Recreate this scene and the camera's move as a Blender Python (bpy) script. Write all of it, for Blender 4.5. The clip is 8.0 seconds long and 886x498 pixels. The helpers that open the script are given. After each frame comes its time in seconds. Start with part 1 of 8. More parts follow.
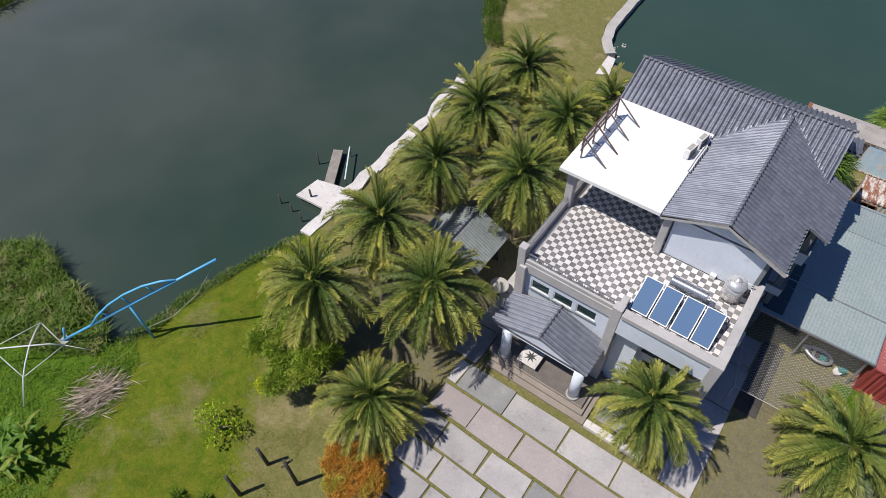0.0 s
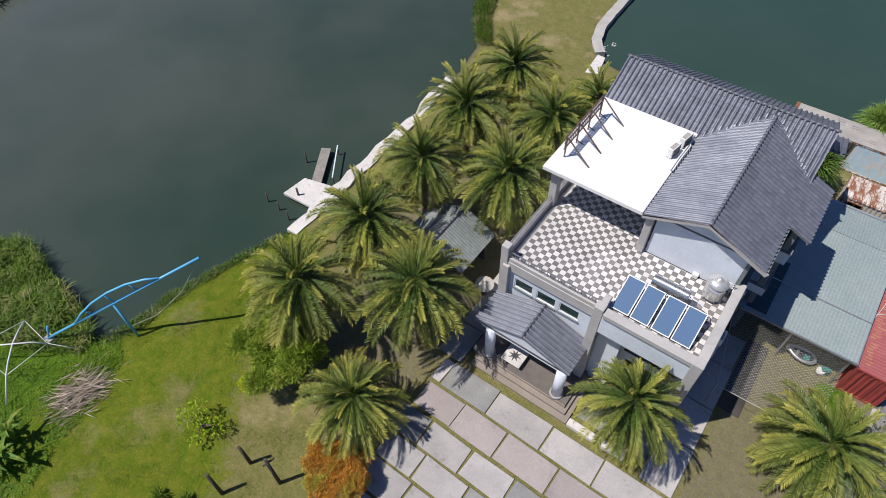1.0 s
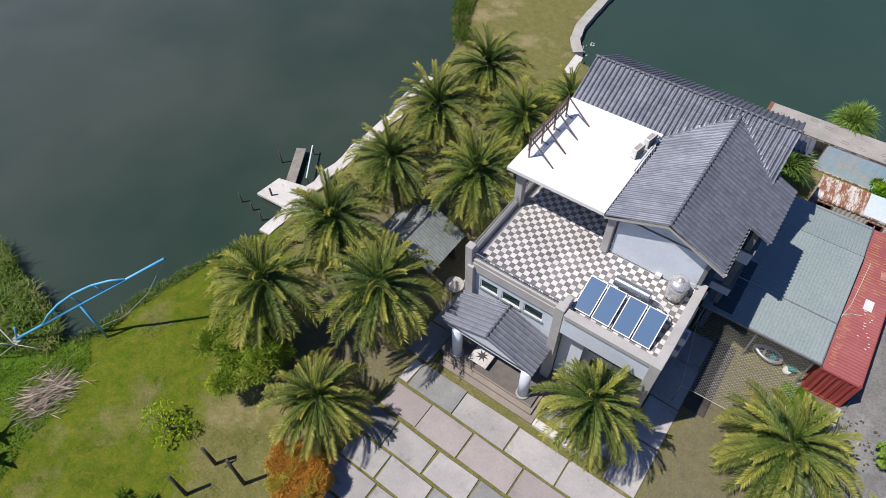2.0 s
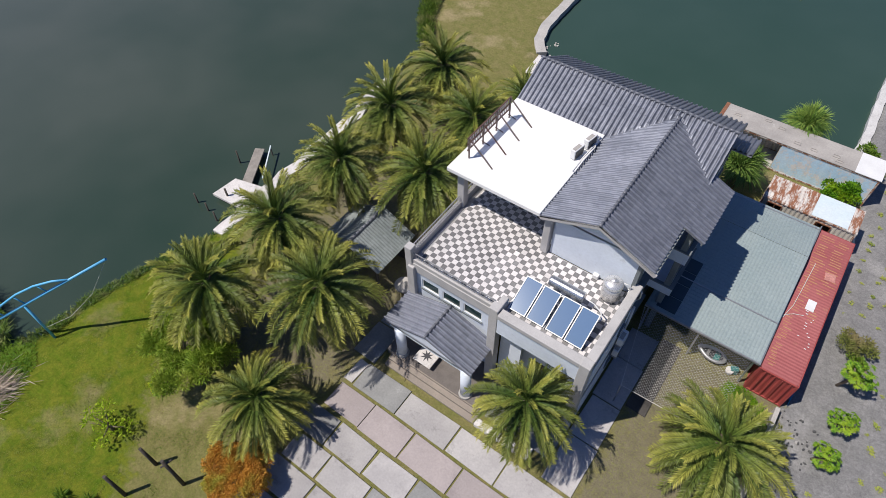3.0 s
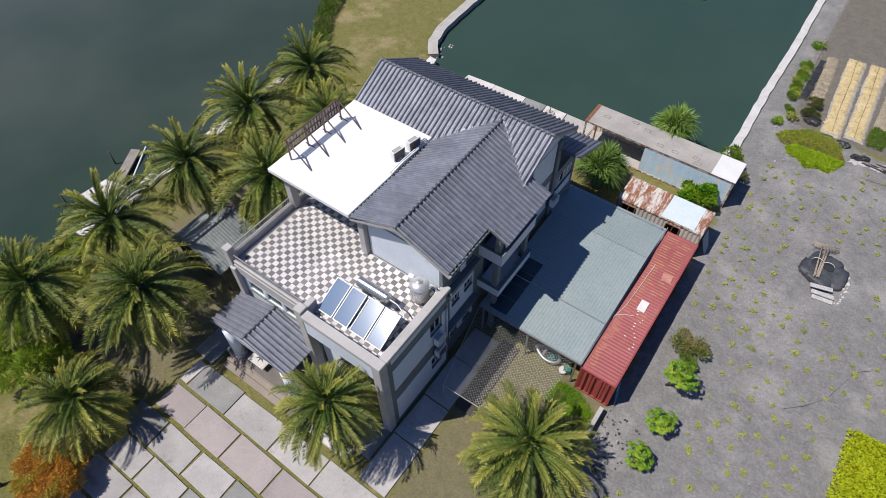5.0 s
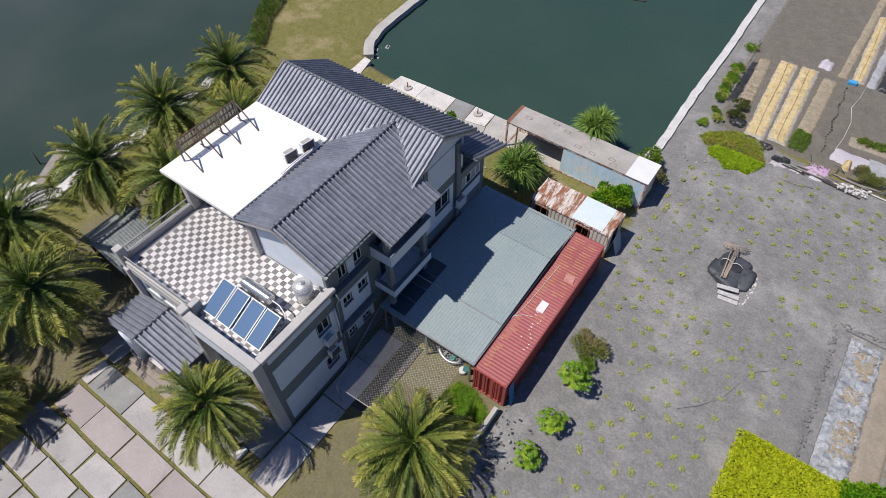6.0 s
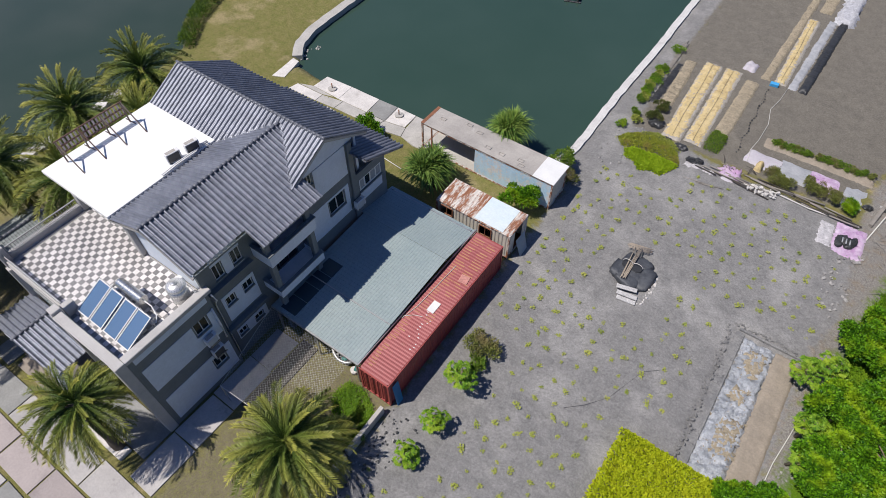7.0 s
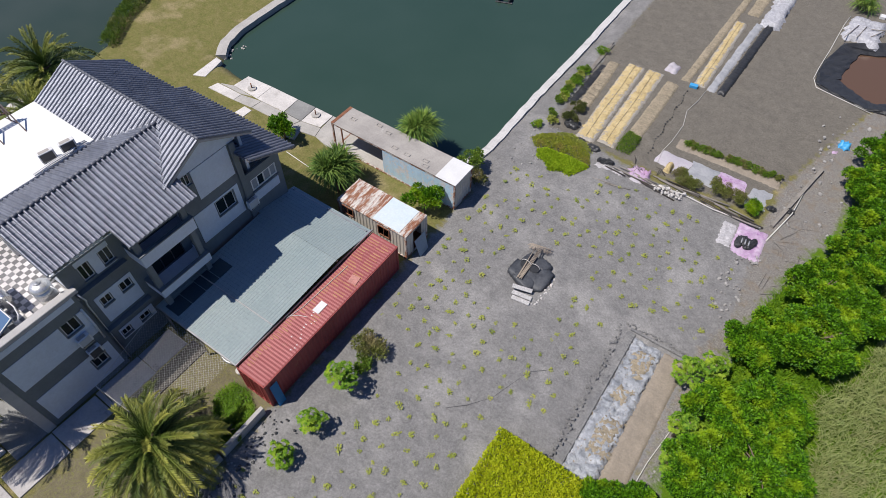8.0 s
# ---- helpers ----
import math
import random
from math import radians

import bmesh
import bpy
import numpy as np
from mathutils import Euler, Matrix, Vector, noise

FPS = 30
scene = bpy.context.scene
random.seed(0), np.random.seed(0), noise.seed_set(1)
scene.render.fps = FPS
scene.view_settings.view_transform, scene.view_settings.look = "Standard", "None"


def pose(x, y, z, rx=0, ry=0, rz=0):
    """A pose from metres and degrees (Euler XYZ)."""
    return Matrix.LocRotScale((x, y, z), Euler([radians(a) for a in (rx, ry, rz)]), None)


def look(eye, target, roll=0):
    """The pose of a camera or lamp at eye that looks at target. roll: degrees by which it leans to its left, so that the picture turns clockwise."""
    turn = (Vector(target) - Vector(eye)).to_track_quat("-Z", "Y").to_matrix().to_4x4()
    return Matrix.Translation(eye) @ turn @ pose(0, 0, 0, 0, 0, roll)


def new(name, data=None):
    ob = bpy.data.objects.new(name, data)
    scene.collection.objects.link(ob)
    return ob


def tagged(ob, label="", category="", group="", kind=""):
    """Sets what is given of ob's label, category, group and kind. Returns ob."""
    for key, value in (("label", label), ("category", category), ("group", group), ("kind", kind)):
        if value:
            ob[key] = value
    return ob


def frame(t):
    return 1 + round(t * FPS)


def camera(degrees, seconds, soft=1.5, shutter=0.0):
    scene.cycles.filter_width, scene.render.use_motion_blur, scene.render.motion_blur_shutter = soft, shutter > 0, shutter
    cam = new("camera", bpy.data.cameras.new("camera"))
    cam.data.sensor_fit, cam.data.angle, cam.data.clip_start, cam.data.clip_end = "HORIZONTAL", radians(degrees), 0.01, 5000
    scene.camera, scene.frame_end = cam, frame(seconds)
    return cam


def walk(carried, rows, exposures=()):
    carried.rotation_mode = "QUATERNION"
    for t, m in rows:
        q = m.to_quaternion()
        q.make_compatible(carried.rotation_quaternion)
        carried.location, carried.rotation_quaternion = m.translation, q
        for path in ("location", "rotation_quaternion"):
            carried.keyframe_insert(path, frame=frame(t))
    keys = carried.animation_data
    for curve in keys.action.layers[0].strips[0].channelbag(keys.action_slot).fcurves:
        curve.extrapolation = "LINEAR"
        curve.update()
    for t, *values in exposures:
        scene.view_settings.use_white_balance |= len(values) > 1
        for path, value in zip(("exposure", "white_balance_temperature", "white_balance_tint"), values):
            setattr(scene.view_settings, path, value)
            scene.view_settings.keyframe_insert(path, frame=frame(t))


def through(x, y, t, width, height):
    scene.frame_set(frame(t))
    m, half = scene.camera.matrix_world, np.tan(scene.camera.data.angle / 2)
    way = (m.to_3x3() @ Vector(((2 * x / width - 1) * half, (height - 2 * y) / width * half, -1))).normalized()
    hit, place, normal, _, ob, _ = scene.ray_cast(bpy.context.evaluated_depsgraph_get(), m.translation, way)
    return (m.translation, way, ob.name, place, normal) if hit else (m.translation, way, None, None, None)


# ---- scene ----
cam = camera(72.7, 8.0, 0.75)
PATH = [
    (0, (-2.342, -17.53, 33.055), (-3.105, -16.555, 31.483), -2.1),
    (0.5, (-2.047, -17.281, 33.058), (-2.808, -16.307, 31.485), -2.1),
    (1, (-1.686, -17.018, 33.016), (-2.442, -16.043, 31.442), -1.8),
    (1.5, (-1.119, -16.541, 33.034), (-1.871, -15.566, 31.458), -1.7),
    (3, (2.258, -14.042, 33.116), (1.518, -13.061, 31.537), -1.3),
    (3.5, (3.894, -12.829, 33.143), (3.158, -11.847, 31.564), -1.1),
    (4, (5.732, -11.497, 33.156), (5.0, -10.512, 31.576), -0.9),
    (4.5, (7.777, -10.081, 33.168), (7.05, -9.091, 31.59), -0.7),
    (6, (14.706, -5.208, 33.422), (13.994, -4.211, 31.842), -0.1),
    (6.5, (17.264, -3.446, 33.558), (16.557, -2.447, 31.977), 0.1),
    (7, (19.924, -1.661, 33.613), (19.223, -0.655, 32.033), 0.4),
    (7.5, (22.509, 0.203, 33.588), (21.818, 1.217, 32.008), 0.9),
    (8, (25.24, 2.064, 33.713), (24.558, 3.083, 32.133), 1.3),
]
walk(cam, [(t, look(eye, target, roll)) for t, eye, target, roll in PATH], [(0.0, 0.0, 6150, 15.5), (8.0, 0.0, 6150, 15.5)])

# ---- light ----
SUN_TO = Vector((0.725, 0.81, -1.96)).normalized()
sun_data = bpy.data.lights.new("sun", "SUN")
sun_data.energy, sun_data.angle, sun_data.color = 4.8, radians(0.55), (1.0, 0.935, 0.80)
sun = new("sun", sun_data)
sun.rotation_mode = "QUATERNION"
sun.rotation_quaternion = SUN_TO.to_track_quat("-Z", "Y")
world = bpy.data.worlds.new("sky")
scene.world = world
world.use_nodes = True
sky = world.node_tree.nodes.new("ShaderNodeTexSky")
sky.sky_type, sky.sun_disc = "NISHITA", False
sky.sun_elevation = math.asin(-SUN_TO.z)
sky.sun_rotation = math.atan2(-SUN_TO.x, -SUN_TO.y)
sky.dust_density, sky.air_density, sky.ozone_density = 0.8, 1.1, 3.5
back = world.node_tree.nodes["Background"]
back.inputs["Strength"].default_value = 0.047
deep_blue = world.node_tree.nodes.new("ShaderNodeMix")
deep_blue.data_type, deep_blue.blend_type = "RGBA", "MULTIPLY"
deep_blue.inputs[0].default_value = 1.0
deep_blue.inputs[7].default_value = (0.75, 0.98, 1.39, 1)
world.node_tree.links.new(sky.outputs[0], deep_blue.inputs[6])
world.node_tree.links.new(deep_blue.outputs[2], back.inputs["Color"])


# ---- materials ----
def shader(name):
    m = bpy.data.materials.new(name)
    m.use_nodes = True
    return m, m.node_tree.nodes, m.node_tree.links, m.node_tree.nodes["Principled BSDF"]


def noise_at(nodes, links, vec, scale, detail=4.0, rough=0.6):
    n = nodes.new("ShaderNodeTexNoise")
    n.inputs["Scale"].default_value, n.inputs["Detail"].default_value, n.inputs["Roughness"].default_value = scale, detail, rough
    links.new(vec, n.inputs["Vector"])
    return n.outputs["Fac"]


def mixed(nodes, links, fac, a, b, blend="MIX"):
    n = nodes.new("ShaderNodeMix")
    n.data_type, n.blend_type = "RGBA", blend
    for value, slot in ((fac, 0), (a, 6), (b, 7)):
        if isinstance(value, (int, float)):
            n.inputs[slot].default_value = value
        elif isinstance(value, tuple):
            n.inputs[slot].default_value = (*value, 1)
        else:
            links.new(value, n.inputs[slot])
    return n.outputs[2]


def span(nodes, links, value, low, high, to_low=0.0, to_high=1.0):
    n = nodes.new("ShaderNodeMapRange")
    n.inputs[1].default_value, n.inputs[2].default_value = low, high
    n.inputs[3].default_value, n.inputs[4].default_value = to_low, to_high
    links.new(value, n.inputs[0])
    return n.outputs[0]


def bumped(nodes, links, p, height, strength, distance):
    b = nodes.new("ShaderNodeBump")
    b.inputs["Strength"].default_value, b.inputs["Distance"].default_value = strength, distance
    links.new(height, b.inputs["Height"])
    links.new(b.outputs[0], p.inputs["Normal"])


def coords(nodes, name="Object"):
    return nodes.new("ShaderNodeTexCoord").outputs[name]


def surface(name, a, b, scale=1.0, fine=12.0, rough=0.8, metal=0.0, bump=0.3, depth=0.02, spots=None, spot_at=(0.6, 0.7), vary=0.0, island=0.0, grain=0.35, stretch=None):
    """A weathered surface: two colours by broad noise, fine grain, spots of a third, and a change of value from piece to piece."""
    m, nodes, links, p = shader(name)
    vec = coords(nodes)
    if vary:
        info = nodes.new("ShaderNodeObjectInfo")
        shift = nodes.new("ShaderNodeVectorMath")
        shift.operation = "MULTIPLY_ADD"
        links.new(info.outputs["Random"], shift.inputs[0])
        shift.inputs[1].default_value = (37, 53, 71)
        links.new(vec, shift.inputs[2])
        vec = shift.outputs[0]
    broad = noise_at(nodes, links, vec, scale)
    small = noise_at(nodes, links, vec, fine, 6, 0.7)
    colour = mixed(nodes, links, span(nodes, links, broad, 0.35, 0.65), a, b)
    if spots:
        drawn = vec
        if stretch:
            mapping = nodes.new("ShaderNodeMapping")
            mapping.inputs["Scale"].default_value = stretch
            links.new(vec, mapping.inputs[0])
            drawn = mapping.outputs[0]
        mask = noise_at(nodes, links, drawn, scale * 2.3, 8, 0.75)
        colour = mixed(nodes, links, span(nodes, links, mask, *spot_at), colour, spots)
    value = span(nodes, links, small, 0.3, 0.7, 1 - grain, 1 + grain)
    colour = mixed(nodes, links, 1.0, colour, value, "MULTIPLY")
    if vary:
        colour = mixed(nodes, links, 1.0, colour, span(nodes, links, info.outputs["Random"], 0, 1, 1 - vary, 1 + vary), "MULTIPLY")
    if island:
        geo = nodes.new("ShaderNodeNewGeometry")
        colour = mixed(nodes, links, 1.0, colour, span(nodes, links, geo.outputs["Random Per Island"], 0, 1, 1 - island, 1 + island), "MULTIPLY")
    links.new(colour, p.inputs["Base Color"])
    p.inputs["Roughness"].default_value, p.inputs["Metallic"].default_value = rough, metal
    links.new(span(nodes, links, small, 0.3, 0.7, max(rough - 0.12, 0.03), min(rough + 0.1, 1)), p.inputs["Roughness"])
    if bump:
        bumped(nodes, links, p, small, bump, depth)
    return m


def leafy(name, dark, light, through=0.35, rough=0.5, tip=None):
    """Leaves: a colour for each leaf between dark and light, patches of a third, and light let through."""
    m, nodes, links, p = shader(name)
    geo = nodes.new("ShaderNodeNewGeometry")
    colour = mixed(nodes, links, geo.outputs["Random Per Island"], dark, light)
    if tip:
        patch = noise_at(nodes, links, geo.outputs["Position"], 0.9, 3)
        colour = mixed(nodes, links, span(nodes, links, patch, 0.5, 0.68), colour, tip)
    links.new(colour, p.inputs["Base Color"])
    p.inputs["Roughness"].default_value = rough
    p.inputs["Specular IOR Level"].default_value = 0.25
    t = nodes.new("ShaderNodeBsdfTranslucent")
    links.new(colour, t.inputs["Color"])
    mix = nodes.new("ShaderNodeMixShader")
    mix.inputs[0].default_value = through
    links.new(p.outputs[0], mix.inputs[1])
    links.new(t.outputs[0], mix.inputs[2])
    links.new(mix.outputs[0], nodes["Material Output"].inputs["Surface"])
    return m


def frond_mat(name, dark, light, tip):
    """Palm fronds: each frond its own green, its outer leaflets turning to the tip's colour."""
    m, nodes, links, p = shader(name)
    info = nodes.new("ShaderNodeObjectInfo")
    geo = nodes.new("ShaderNodeNewGeometry")
    along = nodes.new("ShaderNodeAttribute")
    along.attribute_name = "along"
    colour = mixed(nodes, links, info.outputs["Random"], dark, light)
    age = nodes.new("ShaderNodeMath")
    age.operation = "MULTIPLY"
    links.new(span(nodes, links, along.outputs["Fac"], 0.25, 1.0), age.inputs[0])
    links.new(span(nodes, links, info.outputs["Random"], 0.1, 0.9, 0.25, 0.95), age.inputs[1])
    colour = mixed(nodes, links, age.outputs[0], colour, tip)
    colour = mixed(nodes, links, 1.0, colour, span(nodes, links, geo.outputs["Random Per Island"], 0, 1, 0.7, 1.3), "MULTIPLY")
    links.new(colour, p.inputs["Base Color"])
    p.inputs["Roughness"].default_value, p.inputs["Specular IOR Level"].default_value = 0.5, 0.35
    t = nodes.new("ShaderNodeBsdfTranslucent")
    links.new(colour, t.inputs["Color"])
    mix = nodes.new("ShaderNodeMixShader")
    mix.inputs[0].default_value = 0.03
    links.new(p.outputs[0], mix.inputs[1])
    links.new(t.outputs[0], mix.inputs[2])
    links.new(mix.outputs[0], nodes["Material Output"].inputs["Surface"])
    return m


def plain(name, colour, rough=0.5, metal=0.0):
    m, nodes, links, p = shader(name)
    p.inputs["Base Color"].default_value = (*colour, 1)
    p.inputs["Roughness"].default_value, p.inputs["Metallic"].default_value = rough, metal
    return m


def water_mat(name, deep, pale_tone, patch=0.06, sky_span=None):
    """Still water: two murky tones in broad patches, and small ripples. Where a span of x is given, the paler tone
    paints in reflected sky.
    """
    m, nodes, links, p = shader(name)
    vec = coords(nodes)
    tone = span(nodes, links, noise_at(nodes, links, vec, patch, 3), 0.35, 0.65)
    if sky_span:
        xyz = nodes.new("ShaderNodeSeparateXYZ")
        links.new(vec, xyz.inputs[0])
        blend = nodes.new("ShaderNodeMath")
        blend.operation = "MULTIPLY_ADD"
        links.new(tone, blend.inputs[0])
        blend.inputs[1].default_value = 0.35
        links.new(span(nodes, links, xyz.outputs["X"], *sky_span, 0.0, 0.65), blend.inputs[2])
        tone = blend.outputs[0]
    links.new(mixed(nodes, links, tone, deep, pale_tone), p.inputs["Base Color"])
    p.inputs["Roughness"].default_value, p.inputs["IOR"].default_value = 0.1, 1.4
    stretch = nodes.new("ShaderNodeMapping")
    stretch.inputs["Scale"].default_value = (1.0, 2.2, 1.0)
    stretch.inputs["Rotation"].default_value = (0, 0, 0.9)
    links.new(vec, stretch.inputs[0])
    bumped(nodes, links, p, noise_at(nodes, links, stretch.outputs[0], 1.6, 4), 0.16, 0.05)
    return m


def ground_mat():
    """Lawn, dry turf, ash-grey soil and trodden earth, laid out by the plan's own areas."""
    m, nodes, links, p = shader("ground_cover")
    vec = coords(nodes)
    broad, mid = noise_at(nodes, links, vec, 0.22, 5, 0.65), noise_at(nodes, links, vec, 1.3, 6, 0.7)
    small, tiny = noise_at(nodes, links, vec, 7, 6, 0.75), noise_at(nodes, links, vec, 30, 5, 0.75)

    def area(name, edge=0.16):
        a = nodes.new("ShaderNodeAttribute")
        a.attribute_name = name
        add = nodes.new("ShaderNodeMath")
        add.operation = "ADD"
        links.new(a.outputs["Fac"], add.inputs[0])
        links.new(span(nodes, links, mid, 0.3, 0.7, -0.3, 0.3), add.inputs[1])
        return span(nodes, links, add.outputs[0], 0.5 - edge, 0.5 + edge)

    turf = mixed(nodes, links, span(nodes, links, mid, 0.36, 0.64), (0.215, 0.19, 0.075), (0.15, 0.155, 0.045))
    turf = mixed(nodes, links, span(nodes, links, broad, 0.54, 0.66), turf, (0.3, 0.25, 0.13))
    lawn = mixed(nodes, links, span(nodes, links, mid, 0.35, 0.65), (0.082, 0.138, 0.006), (0.165, 0.178, 0.016))
    lawn = mixed(nodes, links, span(nodes, links, broad, 0.54, 0.7), lawn, (0.225, 0.2, 0.085))
    weed = mixed(nodes, links, mid, (0.055, 0.135, 0.006), (0.13, 0.22, 0.012))
    earth = mixed(nodes, links, span(nodes, links, mid, 0.35, 0.65), (0.165, 0.146, 0.092), (0.215, 0.188, 0.12))
    earth = mixed(nodes, links, span(nodes, links, small, 0.5, 0.62), earth, (0.17, 0.17, 0.06))
    ash = mixed(nodes, links, span(nodes, links, mid, 0.35, 0.65), (0.194, 0.191, 0.187), (0.26, 0.254, 0.247))
    ash = mixed(nodes, links, span(nodes, links, broad, 0.5, 0.66), ash, (0.318, 0.31, 0.299))
    brown = mixed(nodes, links, span(nodes, links, mid, 0.35, 0.65), (0.15, 0.138, 0.117), (0.192, 0.176, 0.148))
    chips = noise_at(nodes, links, vec, 17, 5, 0.8)
    litter = mixed(nodes, links, span(nodes, links, chips, 0.4, 0.6), (0.155, 0.145, 0.13), (0.315, 0.298, 0.275))
    litter = mixed(nodes, links, span(nodes, links, mid, 0.5, 0.66), litter, (0.235, 0.195, 0.15))
    colour = turf
    for name, c in (("lawn", lawn), ("earth", earth), ("ash", ash), ("brown", brown), ("litter", litter), ("weed", weed)):
        colour = mixed(nodes, links, area(name), colour, c)
    silt = nodes.new("ShaderNodeAttribute")
    silt.attribute_name = "silt"
    colour = mixed(nodes, links, silt.outputs["Fac"], colour, (0.075, 0.085, 0.06))
    colour = mixed(nodes, links, 1.0, colour, span(nodes, links, small, 0.3, 0.7, 0.72, 1.28), "MULTIPLY")
    colour = mixed(nodes, links, 1.0, colour, span(nodes, links, tiny, 0.3, 0.7, 0.72, 1.28), "MULTIPLY")
    links.new(colour, p.inputs["Base Color"])
    p.inputs["Roughness"].default_value = 0.95
    p.inputs["Specular IOR Level"].default_value = 0.15
    rise = nodes.new("ShaderNodeMath")
    rise.operation = "ADD"
    links.new(small, rise.inputs[0])
    links.new(tiny, rise.inputs[1])
    swell = nodes.new("ShaderNodeMath")
    swell.operation = "MULTIPLY_ADD"
    links.new(noise_at(nodes, links, vec, 2.6, 3, 0.5), swell.inputs[0])
    swell.inputs[1].default_value = 1.6
    links.new(rise.outputs[0], swell.inputs[2])
    bumped(nodes, links, p, swell.outputs[0], 0.6, 0.08)
    return m


GROUND = ground_mat()
# Paler patches and the x gradient paint reflected sky and cloud into the lake.
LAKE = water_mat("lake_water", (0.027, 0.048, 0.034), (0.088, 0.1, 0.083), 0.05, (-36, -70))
POND = water_mat("pond_water", (0.031, 0.062, 0.047), (0.038, 0.07, 0.055))
PAINT = surface("white_wall_paint", (0.675, 0.73, 0.8), (0.61, 0.662, 0.73), 0.5, 5, 0.75, bump=0.1, spots=(0.4, 0.42, 0.43), spot_at=(0.6, 0.85), grain=0.06)
GREYPAINT = surface("grey_wall_paint", (0.185, 0.205, 0.21), (0.15, 0.168, 0.174), 0.6, 6, 0.8, bump=0.15, spots=(0.2, 0.2, 0.19), spot_at=(0.6, 0.85), grain=0.1)
GRANITE = surface("grey_granite_wash", (0.48, 0.465, 0.45), (0.4, 0.388, 0.376), 0.7, 40, 0.85, bump=0.3, spots=(0.25, 0.24, 0.23), spot_at=(0.58, 0.85), grain=0.16)
WHITEROOF = surface("white_roof_coating", (0.83, 0.83, 0.81), (0.78, 0.78, 0.76), 0.4, 4, 0.6, bump=0.1, spots=(0.55, 0.53, 0.5), spot_at=(0.64, 0.88), grain=0.03)
TILE = surface("glazed_grey_roof_tile", (0.2, 0.214, 0.255), (0.272, 0.285, 0.33), 0.5, 9, 0.56, metal=0.64, bump=0.05, depth=0.003, vary=0.08, island=0.1, grain=0.1, spots=(0.27, 0.275, 0.3), spot_at=(0.6, 0.8))
RIDGE = surface("dark_ridge_tile", (0.13, 0.138, 0.165), (0.18, 0.188, 0.21), 1, 9, 0.4, bump=0.1, depth=0.005, island=0.2, grain=0.15)
SHEDTILE = surface("mossy_shed_tile", (0.185, 0.21, 0.21), (0.23, 0.255, 0.25), 0.6, 9, 0.6, bump=0.2, depth=0.01, island=0.1, grain=0.15)
GREENSHEET = surface("grey_green_sheet_roof", (0.27, 0.33, 0.335), (0.3, 0.355, 0.355), 0.35, 6, 0.5, bump=0.1, depth=0.01, spots=(0.31, 0.34, 0.335), spot_at=(0.58, 0.8), grain=0.1)
CHECKW = surface("white_floor_tile", (0.72, 0.69, 0.68), (0.62, 0.59, 0.58), 0.4, 12, 0.35, bump=0.05, vary=0.06, island=0.06, grain=0.08)
CHECKD = surface("grey_floor_tile", (0.185, 0.182, 0.184), (0.24, 0.232, 0.228), 0.4, 12, 0.35, bump=0.05, vary=0.15, island=0.15, grain=0.12)
GROUT = surface("tile_grout", (0.42, 0.41, 0.4), (0.36, 0.35, 0.34), 1, 15, 0.9)
SLAB = surface("weathered_concrete_slab", (0.45, 0.43, 0.415), (0.35, 0.333, 0.328), 0.45, 9, 0.85, bump=0.25, spots=(0.22, 0.21, 0.205), spot_at=(0.56, 0.72), vary=0.16, grain=0.12)
PINKSLAB = surface("pinkish_concrete_slab", (0.37, 0.322, 0.312), (0.315, 0.275, 0.268), 0.45, 9, 0.85, bump=0.25, spots=(0.26, 0.22, 0.22), spot_at=(0.56, 0.75), vary=0.1, grain=0.12)
DARKSLAB = surface("damp_grey_slab", (0.2, 0.2, 0.195), (0.27, 0.27, 0.26), 0.6, 9, 0.8, bump=0.25, spots=(0.36, 0.36, 0.35), spot_at=(0.58, 0.75), vary=0.12, grain=0.14)
CONCRETE = surface("bare_concrete", (0.46, 0.44, 0.41), (0.37, 0.355, 0.33), 0.7, 10, 0.9, bump=0.35, spots=(0.25, 0.235, 0.21), spot_at=(0.58, 0.78), grain=0.16)
PALECON = surface("pale_concrete", (0.66, 0.63, 0.6), (0.54, 0.515, 0.49), 0.6, 9, 0.9, bump=0.3, spots=(0.36, 0.335, 0.31), spot_at=(0.54, 0.74), grain=0.16)
BANKCON = surface("pond_bank_concrete", (0.6, 0.59, 0.57), (0.5, 0.49, 0.475), 0.5, 9, 0.9, bump=0.3, spots=(0.34, 0.33, 0.32), spot_at=(0.55, 0.75), grain=0.16)
STEP = surface("brown_stone_step", (0.3, 0.255, 0.21), (0.24, 0.205, 0.175), 0.8, 12, 0.75, bump=0.2, spots=(0.17, 0.15, 0.13), spot_at=(0.58, 0.8), grain=0.14)
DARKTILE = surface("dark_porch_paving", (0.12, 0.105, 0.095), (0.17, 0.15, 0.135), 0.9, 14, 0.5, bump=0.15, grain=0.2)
GLASS = plain("tinted_window_glass", (0.012, 0.02, 0.022), 0.06)
GLASS.node_tree.nodes["Principled BSDF"].inputs["Specular IOR Level"].default_value = 0.22
PALEGRILLE = plain("pale_fan_grille", (0.5, 0.51, 0.52), 0.6)
SCREEN = plain("grey_insect_screen", (0.3, 0.32, 0.34), 0.7)
GREENGLASS = plain("green_window_glass", (0.012, 0.036, 0.036), 0.06)
FRAMEW = plain("white_aluminium", (0.72, 0.72, 0.7), 0.45)
FRAMED = plain("dark_aluminium", (0.06, 0.06, 0.065), 0.45)
SHINYSTEEL = surface("polished_stainless_steel", (0.7, 0.7, 0.69), (0.62, 0.62, 0.61), 2, 20, 0.3, 0.9, 0.05, 0.004, grain=0.06)
STEEL = surface("brushed_stainless_steel", (0.76, 0.75, 0.73), (0.68, 0.67, 0.66), 2, 20, 0.32, 0.6, 0.05, 0.004, grain=0.06)
